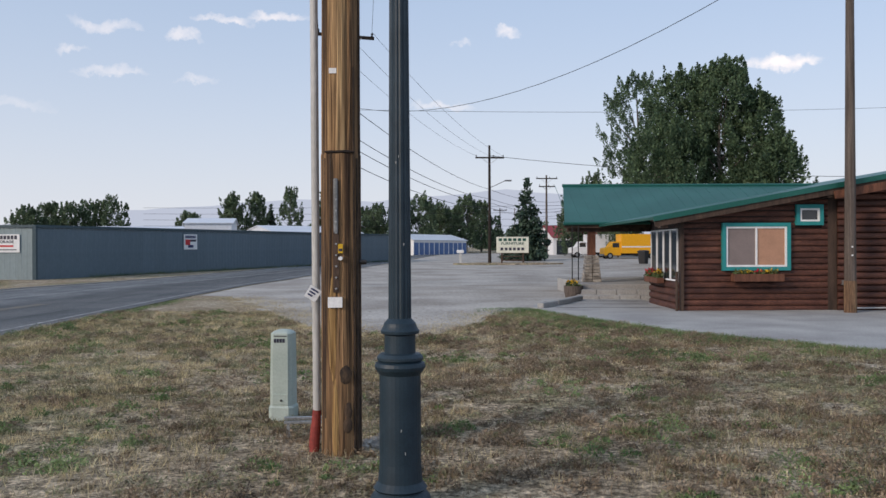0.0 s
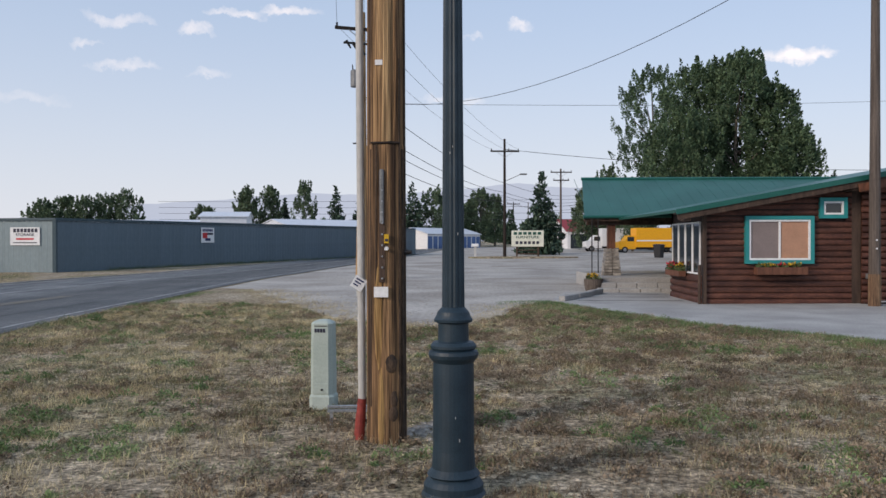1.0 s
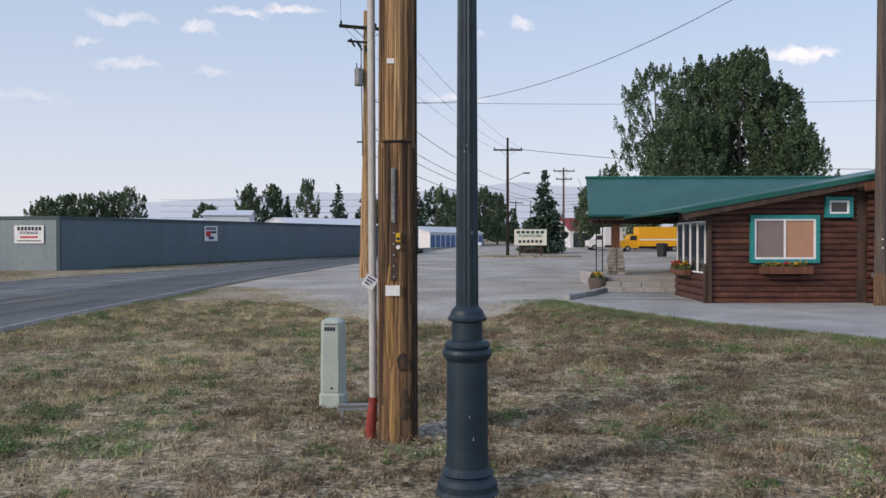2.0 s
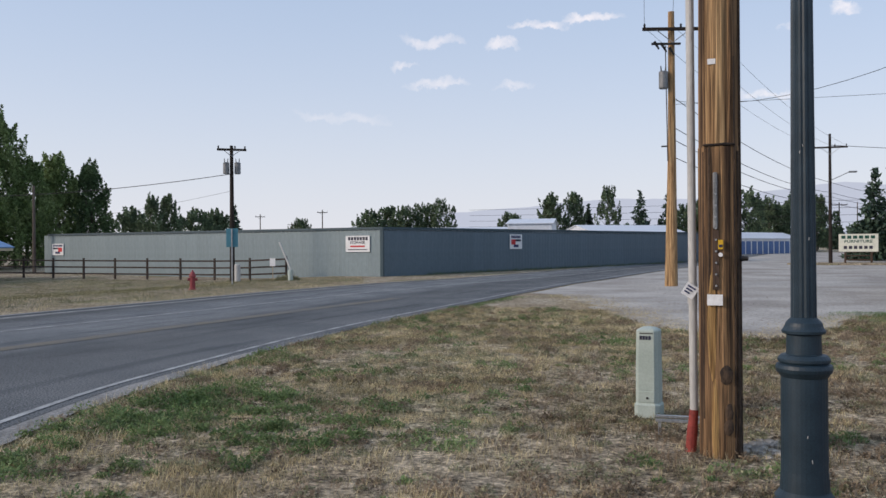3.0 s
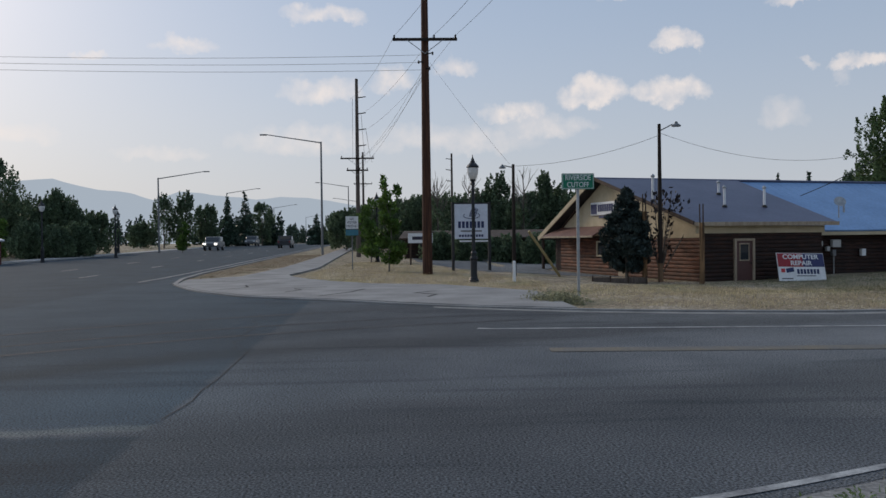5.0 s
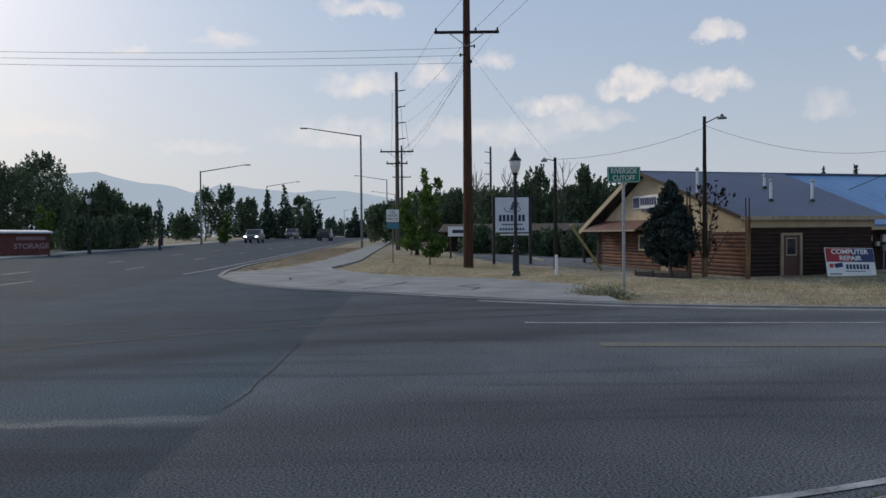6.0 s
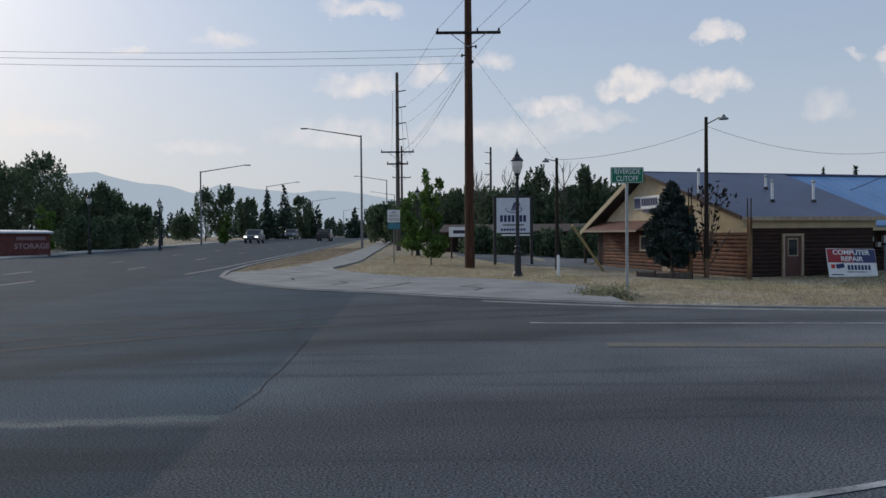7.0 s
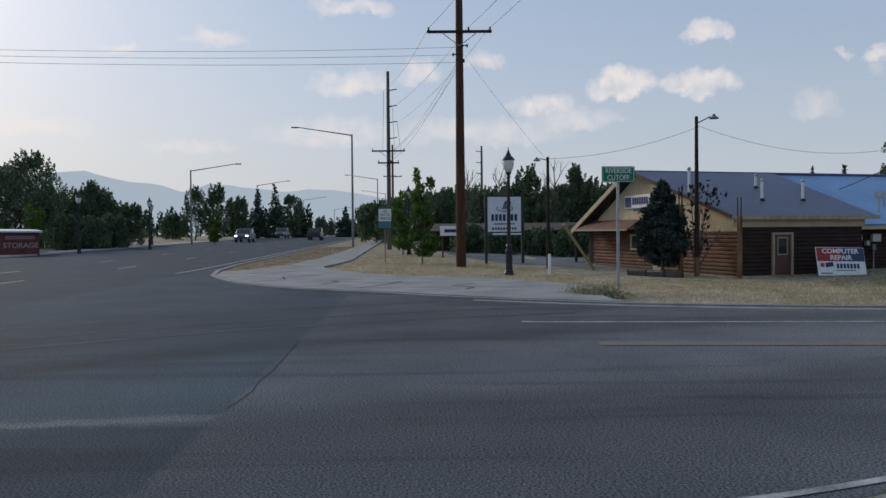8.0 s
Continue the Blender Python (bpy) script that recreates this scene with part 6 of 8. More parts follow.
wire("overhead_wire", (-28.5, 39.4, 4.9), (-62, 55, 4.2), 0.4)
wire("overhead_wire", (-4.0, 34.5, 7.45), (11.0, 12.0, 10.0), 2.3, 0.009, "black sagging service wire across the sky")
wire("overhead_wire", (-4.0, 34.6, 7.3), (50, 48, 11.0), 0.7)
for k in range(3):
    wire("overhead_wire", (-4.0 + 1.1 * (k - 1), 34.6, 10.5), (3.73 + 1.05 * (k - 1), 66.9, 8.9), 0.6)
    wire("overhead_wire", (-4.0 + 1.1 * (k - 1), 34.6, 10.5), (-0.8 + 0.6 * (k - 1), 6.6, 11.4), 0.4)
for k, z in enumerate((7.6, 6.4, 5.9, 5.2)):
    wire("overhead_wire", (-4.0, 34.6, z), (3.73, 66.9, 0.62 * z + 1.5), 0.5, 0.016)
    wire("overhead_wire", (3.73, 66.9, 0.62 * z + 1.5), (13.9, 94, 0.6 * z + 2.2), 0.5, 0.016)
wire("overhead_wire", (3.73, 66.9, 8.9), (60, 60, 8.0), 1.6, 0.02)
for k in range(4):
    wire("overhead_wire", (-40, 112, 4.6 + 0.8 * k), (40, 96, 4.4 + 0.8 * k), 0.3, 0.018)


# ---- storage units ----
def storage():
    A, a1, a2 = Vector((-20.4, 41.9, 0)), radians(66), radians(173)
    d1, d2 = Vector((math.cos(a1), math.sin(a1), 0)), Vector((math.cos(a2), math.sin(a2), 0))
    L1, L2, h = 40.0, 28.1, 2.68
    b = thing("storage_building", (A.x, A.y, 0.0), "long low grey steel storage building with dark trim", "building")

    def panels(d, n_in, length, mat, name):
        rz = math.degrees(math.atan2(d.y, d.x))
        w, k = 0.92, 0
        bm = bmesh.new()
        prof = [(0, 0), (0.10, 0), (0.13, -0.006), (0.17, -0.006), (0.20, 0), (0.40, 0), (0.43, -0.006), (0.47, -0.006), (0.50, 0), (0.70, 0), (0.73, -0.006), (0.77, -0.006), (0.80, 0), (0.915, 0)]
        side = -1 if n_in > 0 else 1
        u = [bm.verts.new((x, -y * side, -0.4)) for x, y in prof]
        v = [bm.verts.new((x, -y * side, h)) for x, y in prof]
        for i in range(len(prof) - 1):
            bm.faces.new((u[i], u[i + 1], v[i + 1], v[i]))
        r = bmesh.ops.extrude_face_region(bm, geom=bm.faces[:])
        bmesh.ops.translate(bm, vec=(0, 0.03 * n_in, 0), verts=[g for g in r["geom"] if isinstance(g, bmesh.types.BMVert)])
        bmesh.ops.recalc_face_normals(bm, faces=bm.faces[:])
        first = None
        while k * w < length:
            if first is None:
                first = o = part("panel", bm, mat, b)
            else:
                o = new("panel", first.data)
                o.parent = b
            g = A + d * (k * w)
            o.matrix_local = pose(d.x * k * w, d.y * k * w, 0.012 * max(0, k * w - 5) * (0.3 if n_in > 0 else 0), 0, 0, rz)
            k += 1

    # the two fronts that face the roads; east is darker and bluer
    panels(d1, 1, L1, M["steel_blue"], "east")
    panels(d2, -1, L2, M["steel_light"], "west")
    B1, D1 = d1 * L1, d2 * L2
    for p, q, up in ((Vector(), B1, 0.13), (Vector(), D1, -0.12)):
        bm = bmesh.new()
        dd = (q - p).normalized()
        nn = Vector((-dd.y, dd.x, 0))
        m = Matrix.Translation(p) @ Matrix.Rotation(math.atan2(dd.y, dd.x), 4, "Z")
        box(bm, -0.05, (q - p).length, -0.07, 0.07, h - 0.02, h + 0.12, m)
        part("roof_trim", bm, M["steel_trim"], b)
    part("corner_trim", B(-0.09, 0.09, -0.09, 0.09, -0.4, h + 0.1), M["steel_trim"], b)
    part("roof", slab(bmesh.new(), (Vector((0, 0, h + 0.05)), B1 + Vector((0, 0, h + 0.05)), B1 + D1 + Vector((0, 0, h + 0.5)), D1 + Vector((0, 0, h + 0.05))), 0.1), M["pale_roof"], b)
    bm = bmesh.new()
    box(bm, 0, L1, -0.06, 0.06, -0.4, h, Matrix.Translation(D1) @ Matrix.Rotation(a1, 4, "Z"))
    box(bm, 0, L2, -0.06, 0.06, -0.4, h, Matrix.Translation(B1) @ Matrix.Rotation(a2, 4, "Z"))
    part("rear_wall", bm, M["steel_light"], b)

    def sign(d, s0, s1, z0, z1, nside, kind):
        m = Matrix.Translation(A + d * s0) @ Matrix.Rotation(math.atan2(d.y, d.x), 4, "Z")
        w = s1 - s0
        s = thing("wall_sign", A + d * s0, "white storage sign board with dark bars on steel wall", "sign", "storage signs", math.degrees(math.atan2(d.y, d.x)))
        y0, y1 = (-0.07, -0.04) if nside > 0 else (0.04, 0.07)
        ya, yb = (-0.078, -0.07) if nside > 0 else (0.07, 0.078)
        part("board", B(0, w, y0, y1, z0, z1), M["white"], s)
        hh = z1 - z0
        for f0, f1, g0, g1, mt in ((0.08, 0.92, 0.72, 0.93, "ink"), (0.2, 0.8, 0.3, 0.4, "red"), (0.1, 0.9, 0.12, 0.17, "ink")) if kind == 0 else ((0.1, 0.9, 0.74, 0.92, "navy"), (0.45, 0.9, 0.52, 0.66, "ink"), (0.1, 0.45, 0.3, 0.66, "red"), (0.3, 0.7, 0.12, 0.3, "navy")):
            n = 7 if f1 - f0 > 0.5 and g1 - g0 > 0.13 else 1
            for i in range(n):
                ww = (f1 - f0) / n
                part("print_bar", B(w * (f0 + ww * i), w * (f0 + ww * (i + (0.75 if n > 1 else 1))), ya, yb, z0 + hh * g0, z0 + hh * g1), M[mt], s)

        if kind == 0:
            lettering("STORAGE", hh * 0.2, M["ink"], s, pose(w / 2, 0.074, z0 + hh * 0.58, 0, 0, 180) @ pose(0, 0, 0, 90, 0, 0), bold=0.004, wide=1.25)

    sign(d2, 0.78, 2.4, 1.42, 2.33, -1, 0)
    sign(d2, 26.4, 27.6, 1.3, 2.1, -1, 1)
    sign(d1, 10.75, 11.95, 1.52, 2.46, 1, 1)


storage()


def shed(at, w, d, h, rh, rz, wall, roof, label, doors=0, door_mat=None):
    """A far gabled building with its ridge along x."""
    b = thing("far_building", at, label, "building", "far buildings", rz)
    bm = bmesh.new()
    box(bm, -w / 2, w / 2, -d / 2, d / 2, -0.5, h)
    part("wall", bm, wall, b)
    for s in (-1, 1):
        q = ((-w / 2 - .2, s * (d / 2 + .2), h), (w / 2 + .2, s * (d / 2 + .2), h), (w / 2 + .2, 0, h + rh), (-w / 2 - .2, 0, h + rh))
        part("roof", slab(bmesh.new(), q if s < 0 else q[::-1], 0.08), roof, b)
    for x in (-w / 2, w / 2):
        bm = bmesh.new()
        u = [bm.verts.new((x - 0.05, y, z)) for y, z in ((-d / 2, h), (d / 2, h), (0, h + rh))]
        v = [bm.verts.new((x + 0.05, y, z)) for y, z in ((-d / 2, h), (d / 2, h), (0, h + rh))]
        bm.faces.new(u[::-1])
        bm.faces.new(v)
        for i in range(3):
            bm.faces.new((u[i], u[(i + 1) % 3], v[(i + 1) % 3], v[i]))
        part("gable", bm, wall, b)
    for k in range(doors):
        x = -w / 2 + (k + 0.5) * w / doors
        part("door", B(x - w / doors * 0.38, x + w / doors * 0.38, -d / 2 - 0.05, -d / 2 + 0.02, 0, h * 0.82), door_mat, b)
    return b


blue_door = plain("blue_roller_door", (0.06, 0.13, 0.3), 0.5)
shed(far(1.2, 113), 14, 5, 1.9, 0.8, 60, M["white"], M["pale_roof"], "white storage units with blue doors and pale roof", 11, blue_door)
shed(far(15.4, 92), 4.6, 8, 3.7, 0.6, 10, M["pale_roof"], M["pale_roof"], "pale metal shed behind the storage units")
shed(far(21, 98), 16, 8, 3.0, 0.5, 8, M["pale_roof"], M["pale_roof"], "long pale metal shed behind the storage units")
shed(far(9.5, 104), 12, 8, 2.8, 0.9, 40, M["pale_roof"], M["pale_roof"], "pale roofed metal shed behind the storage units")
shed(far(-8.6, 112), 7, 8, 2.2, 1.6, 10, M["white"], M["red_roof"], "small white house with red metal roof", 2, M["glass"])
shed(far(-30, 75), 22, 12, 4.4, 1.6, -5, M["pale_roof"], M["pale_roof"], "large pale metal building behind the store")


# ---- corner log building with the blue roof ----
def corner_building():
    b = thing("log_corner_building", (-34.95, 13.2, -0.28), "long dark log building with blue metal roof", "building", "", 15)
    front = I
    east_add = pose(0, 0, 0, 0, 0, 90)
    east_main = pose(-2.4, 0, 0, 0, 0, 90)
    # cores
    bm = bmesh.new()
    for q in ((-13.4, 0, 0.0, 0.2, 0, 2.2), (-0.2, 0.0, 0.2, 6.3, 0, 2.3), (-2.4, 0, 6.1, 6.3, 0, 2.2)):
        box(bm, *q)
    part("front_wall", bm, M["log_dark"], b)
    bm = bmesh.new()
    for q in ((-2.6, -2.4, 6.3, 24.9, 0, 2.1), (-13.4, -2.6, 24.7, 24.9, 0, 2.1), (-13.4, -13.2, 0.2, 24.7, 0, 2.1)):
        box(bm, *q)
    part("main_wall", bm, M["log_dark"], b)
    # gable ends
    for y, mt in ((0.02, "beige"), (24.88, "log_dark")):
        bm = bmesh.new()
        pts = [(-13.4, 2.0), (-8.0, 4.72), (0.0, 2.38), (0.0, 2.0)] if y < 1 else [(-13.4, 2.0), (-8, 4.72), (-2.4, 2.0)]
        u, v = [bm.verts.new((x, y - 0.06, z)) for x, z in pts], [bm.verts.new((x, y + 0.06, z)) for x, z in pts]
        bm.faces.new(u)
        bm.faces.new(v[::-1])
        for i in range(len(u)):
            j = (i + 1) % len(u)
            bm.faces.new((u[i], v[i], v[j], u[j]))
        bmesh.ops.recalc_face_normals(bm, faces=bm.faces[:])
        part("gable", bm, M[mt], b, "beige stuccoed gable" if y < 1 else "")
    hole = (-8.55, -7.05, 0.95, 1.75)
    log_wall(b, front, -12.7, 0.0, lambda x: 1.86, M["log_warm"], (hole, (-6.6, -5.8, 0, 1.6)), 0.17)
    part("beige_band", B(-7.4, 0.0, -0.05, 0.0, 1.86, 2.1), M["beige"], b)
    window_unit(b, front, *hole, M["beige"], (M["glass"], M["glass"]), None)
    part("side_door", B(-6.55, -5.85, -0.05, 0.0, 0.02, 1.58), M["wood_pale"], b)
    # addition: door, and logs darker than those of the front
    dr = (1.62, 2.66, 0.0, 1.8)
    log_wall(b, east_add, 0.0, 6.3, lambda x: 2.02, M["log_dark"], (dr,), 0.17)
    part("beige_fascia", B(-0.02, 0.10, -0.3, 6.4, 2.03, 2.34), M["beige"], b)
    d = new("door")
    d.parent, d.matrix_local = b, east_add
    bm = bmesh.new()
    for q in ((1.62, 1.72, 0, 1.8), (2.56, 2.66, 0, 1.8), (1.72, 2.56, 1.7, 1.8)):
        box(bm, q[0], q[1], -0.12, 0.0, q[2], q[3])
    part("door_frame", bm, M["wood_pale"], d)
    part("door_leaf", B(1.72, 2.56, -0.06, -0.02, 0.02, 1.7), plain("brown_door_paint", (0.10, 0.05, 0.045), 0.5), d)
    bm = bmesh.new()
    for q in ((1.88, 1.93, 0.85, 1.6), (2.35, 2.40, 0.85, 1.6), (1.93, 2.35, 1.55, 1.6), (1.93, 2.35, 0.85, 0.9)):
        box(bm, q[0], q[1], -0.085, -0.06, q[2], q[3])
    part("door_window_frame", bm, M["wood_pale"], d)
    part("door_pane", B(1.93, 2.35, -0.075, -0.062, 0.9, 1.55), M["glass"], d)
    part("door_knob", rod(bmesh.new(), (2.47, -0.12, 0.75), (2.47, -0.06, 0.75), 0.03, None, 8), M["iron"], d)
    # main east wall, in the same darker logs
    w1, w2 = (17.5, 18.9, 0.9, 1.86), (21.05, 22.5, 0.9, 1.88)
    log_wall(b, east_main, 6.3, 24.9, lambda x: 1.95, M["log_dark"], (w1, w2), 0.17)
    for w in (w1, w2):
        window_unit(b, east_main, *w, M["wood_pale"], (M["glass"],), None)
    part("main_fascia", B(-1.95, -1.85, 6.4, 26.3, 1.9, 2.14), M["beige"], b, "dull beige fascia board")
    part("main_soffit", B(-2.4, -1.9, 6.4, 26.2, 1.92, 1.96), M["wood_dark"], b)
    # roofs
    part("blue_roof", slab(bmesh.new(), ((-1.8, 5.5, 2.14), (-1.8, 26.4, 2.14), (-8.0, 25.6, 4.84), (-8.0, 5.5, 4.84)), 0.08), M["roof_blue"], b, "blue painted metal roof")
    for k in range(34):
        y = 6.4 + k * 0.6
        if y < 25.8:
            part("roof_rib", rod(bmesh.new(), (-1.85, y, 2.14), (-7.98, y, 4.835), 0.007, None, 5), M["roof_blue"], b)
    part("slate_roof", slab(bmesh.new(), ((0.4, -0.6, 2.47), (0.4, 6.9, 2.47), (-8.0, 8.1, 4.93), (-8.0, -0.6, 4.93)), 0.09), M["roof_purple"], b, "slate-blue metal roof over the front")
    part("west_roof", slab(bmesh.new(), ((-8.0, -0.6, 4.9), (-8.0, 26.0, 4.9), (-14.3, 26.0, 1.92), (-14.3, -0.6, 1.92)), 0.09), M["roof_dark"], b)
    part("ridge_cap", rod(bmesh.new(), (-8.0, -0.6, 4.9), (-8.0, 25.8, 4.88), 0.07, None, 8), M["roof_purple"], b)
    part("eave_board", B(0.38, 0.44, -0.6, 6.9, 2.34, 2.50), M["wood_pale"], b, "weathered pale eave board")
    for a, c in (((-8.0, 4.88), (-14.35, 1.9)), ((-8.0, 4.88), (0.4, 2.42))):
        bm = bmesh.new()
        m = pose(a[0], -0.62, a[1], 0, math.degrees(math.atan2(-(c[1] - a[1]), c[0] - a[0])), 0)
        lo = -0.12 if c[0] < -10 else -0.03
        box(bm, 0, math.hypot(c[0] - a[0], c[1] - a[1]), -0.03, 0.03, lo, 0.12, m)
        part("bargeboard", bm, M["beige"] if c[0] < -10 else M["wood_dark"], b, "pale beige bargeboard" if c[0] < -10 else "dark ragged bargeboard")
    part("lean_post", rod(bmesh.new(), (-14.1, -0.45, 0), (-14.1, -0.45, 1.9), 0.09, None, 8), M["wood_dark"], b)
    part("awning", slab(bmesh.new(), ((-13.2, -1.0, 2.0), (-7.4, -1.0, 2.0), (-7.6, -0.05, 2.5), (-12.6, -0.05, 2.5)), 0.06), M["roof_brown"], b, "brown metal awning")
    part("awning_edge", B(-13.2, -7.4, -1.02, -0.96, 1.93, 2.02), M["wood_pale"], b)
    part("diagonal_trim", B(-0.02, 3.2, -0.1, -0.02, -0.05, 0.05, pose(-13.2, 0, 2.05, 0, -30, 0)), M["wood_dark"], b)
    # badge on the gable: a blue outlined swash with bars
    badge = part("wall_badge", B(-9.1, -6.6, -0.14, -0.05, 3.05, 3.72, None, 0.04), M["white"], b, "blue and white business badge")
    for k in range(7):
        part("print_bar", B(-8.3 + k * 0.22, -8.14 + k * 0.22, -0.16, -0.14, 3.24, 3.6), M["navy"], badge)
    part("print_swash", B(-9.0, -8.42, -0.16, -0.14, 3.12, 3.62), M["navy"], badge)
    part("print_line", B(-8.2, -6.9, -0.16, -0.14, 2.9, 3.02), M["navy"], badge)
    # vents, boxes and dishes
    zr = lambda x: 4.93 - (x + 8) * (2.46 / 8.4)
    for x, y, h in ((-2.2, 2.9, 0.85), (-2.2, 5.1, 0.85), (-4.6, 4.4, 0.55), (-3.2, -0.2, 1.1)):
        v = part("vent_pipe", rod(bmesh.new(), (x, y, zr(x) - 0.05), (x, y, zr(x) + h), 0.06, None, 10), M["white"], b, "white vent pipe")
        part("vent_cap", lathe(bmesh.new(), [(0.09, zr(x) + h), (0.1, zr(x) + h + 0.05), (0.03, zr(x) + h + 0.14)], 10, c=(x, y)), M["galv"], v)
        part("flashing", lathe(bmesh.new(), [(0.13, zr(x) - 0.03), (0.12, zr(x) + 0.05), (0.07, zr(x) + 0.1)], 10, c=(x, y)), M["iron"], v)
    part("roof_stub", rod(bmesh.new(), (-3.9, 11.4, 3.0), (-3.9, 11.4, 3.5), 0.05, None, 8), M["galv"], b)
    for x, y, z, s in ((-3.2, 10.4, 2.75, 0.75), (-7.9, 24.2, 4.85, 1.0)):
        mast = part("dish_mast", rod(bmesh.new(), (x, y, z), (x, y, z + s), 0.03, None, 8), M["galv"], b)
        bm = lathe(bmesh.new(), [(0.04, 0.0), (0.16, 0.03), (0.27, 0.1), (0.28, 0.11), (0.16, 0.06), (0.03, 0.03)], 18)
        bmesh.ops.transform(bm, matrix=pose(x + 0.05, y, z + s, 0, 60, -30), verts=bm.verts[:])
        part("dish", bm, M["white"] if y > 20 else M["galv"], mast)
        if y > 20:
            bm = lathe(bmesh.new(), [(0.04, 0.0), (0.16, 0.03), (0.24, 0.1), (0.25, 0.11), (0.16, 0.06), (0.03, 0.03)], 18)
            bmesh.ops.transform(bm, matrix=pose(x + 0.05, y + 0.1, z + s + 0.45, 0, 60, 10), verts=bm.verts[:])
            part("second_dish", bm, M["white"], mast)
    for y, z, w, h, mt in ((9.25, 1.5, 0.5, 0.36, "pvc"), (8.3, 1.5, 0.22, 0.26, "pvc"), (8.75, 1.25, 0.18, 0.22, "pvc"), (9.1, 1.05, 0.2, 0.3, "grey_steel"), (10.9, 1.05, 0.24, 0.34, "white")):
        part("meter_box", B(-2.32, -2.14, y - w / 2, y + w / 2, z - h / 2, z + h / 2, None, 0.015), M[mt], b)
    part("service_conduit", rod(bmesh.new(), (-2.2, 9.1, 0.0), (-2.2, 9.1, 0.95), 0.03, None, 8), M["galv"], b)


corner_building()

pb = thing("planter_bed", (-34.7, 8.55, -0.27), "low grey timber planter edging round the spruce", "planter", rz=72)
for k in range(3):
    part("board", B(0.02 + 0.72 * k, 0.70 + 0.72 * k, -0.03, 0.03, 0.04, 0.27 - 0.03 * (k % 2), None, 0.008), M["pole_grey"], pb)
for k in range(4):
    part("stake", B(-0.03 + 0.72 * k, 0.03 + 0.72 * k, -0.08, -0.03, -0.05, 0.34, None, 0.008), M["wood_dark"], pb)
part("soil", B(0.02, 2.14, 0.03, 1.2, 0.0, 0.12), M["bark"], pb)

# banner leaning on the log wall
bn = thing("banner_board", (-34.35, 16.75, -0.27), "red and white computer repair board leaning on the wall", "sign", rz=105)
tilt = pose(-0.55, 0, 0.02, -12, 1.5, 0)
part("panel", B(0, 2.42, -0.03, 0.0, 0, 1.18, tilt), M["white"], bn)
part("red_field", B(0.02, 2.4, -0.036, -0.03, 0.60, 1.16, tilt), plain("dark_red_sign_print", (0.30, 0.02, 0.03)), bn, "red upper field")
part("navy_field", B(1.3, 2.4, -0.04, -0.036, 0.60, 1.16, tilt), plain("navy_sign_print", (0.03, 0.035, 0.12)), bn, "dark navy half of the upper field")
up = pose(0, 0, 0, 90, 0, 0)
lettering("COMPUTER", 0.27, M["white"], bn, tilt @ pose(1.2, -0.046, 1.01) @ up, bold=0.006, wide=1.3)
lettering("REPAIR", 0.27, M["white"], bn, tilt @ pose(1.2, -0.046, 0.745) @ up, bold=0.006, wide=1.3)
for k in range(7):
    part("print_bar", B(0.95 + 0.17 * k, 1.07 + 0.17 * k, -0.036, -0.03, 0.30, 0.5, tilt), M["navy"], bn)
part("print_swash", B(0.45, 0.85, -0.036, -0.03, 0.28, 0.46, tilt @ pose(0, 0, 0, 0, -8, 0)), M["navy"], bn)
part("fine_print", B(0.9, 1.9, -0.036, -0.03, 0.2, 0.23, tilt), M["ink"], bn)
part("logo_patch", B(0.14, 0.34, -0.036, -0.03, 0.36, 0.52, tilt), M["red"], bn)
part("lower_print", B(0.12, 0.7, -0.036, -0.03, 0.08, 0.12, tilt), M["ink"], bn)

# street-name sign
rs = thing("street_name_sign", (-22.15, 5.05, 0.0), "green street-name sign on a slim steel post", "road sign", rz=93)
part("post", B(-0.035, 0.035, -0.02, 0.02, -0.2, 2.9), M["galv"], rs)
part("plate", B(-0.43, 0.43, -0.045, -0.022, 2.87, 3.28, None, 0.02), M["green_sign"], rs)
bm = bmesh.new()
for q in ((-0.41, 0.41, 3.25, 3.26), (-0.41, 0.41, 2.89, 2.90), (-0.41, -0.40, 2.90, 3.25), (0.40, 0.41, 2.90, 3.25)):
    box(bm, q[0], q[1], -0.05, -0.045, q[2], q[3])
part("border", bm, M["white"], rs)
lettering("RIVERSIDE", 0.19, M["white"], rs, pose(0, -0.05, 3.165) @ up, wide=0.8)
lettering("CUTOFF", 0.19, M["white"], rs, pose(0, -0.05, 2.985) @ up, wide=0.82)

# business sign between two posts
gs = thing("business_sign", (-43.9, 4.5, 0.0), "white business sign board between two black posts", "sign", rz=92)
for x in (-0.95, 0.95):
    part("post", B(x - 0.07, x + 0.07, -0.07, 0.07, -0.2, 3.55), M["black"], gs)
part("board", B(-0.86, 0.86, -0.06, 0.06, 1.66, 3.45), plain("pale_blue_white_sign", (0.6, 0.63, 0.7)), gs)
part("top_rail", B(-0.88, 0.88, -0.06, 0.06, 3.46, 3.53), M["black"], gs)
part("lower_rail", B(-0.6, 0.9, -0.05, 0.05, 1.5, 1.58), M["white"], gs)
for k in range(7):
    part("print_bar", B(-0.68 + 0.2 * k, -0.54 + 0.2 * k, -0.068, -0.06, 2.22, 2.56), M["navy"], gs)
part("print_line", B(-0.55, 0.55, -0.068, -0.06, 2.02, 2.1), M["grey_steel"], gs)
for k in range(9):
    part("lower_print", B(-0.64 + 0.145 * k, -0.54 + 0.145 * k, -0.068, -0.06, 1.76, 1.88), M["navy"], gs)
bm = bmesh.new()
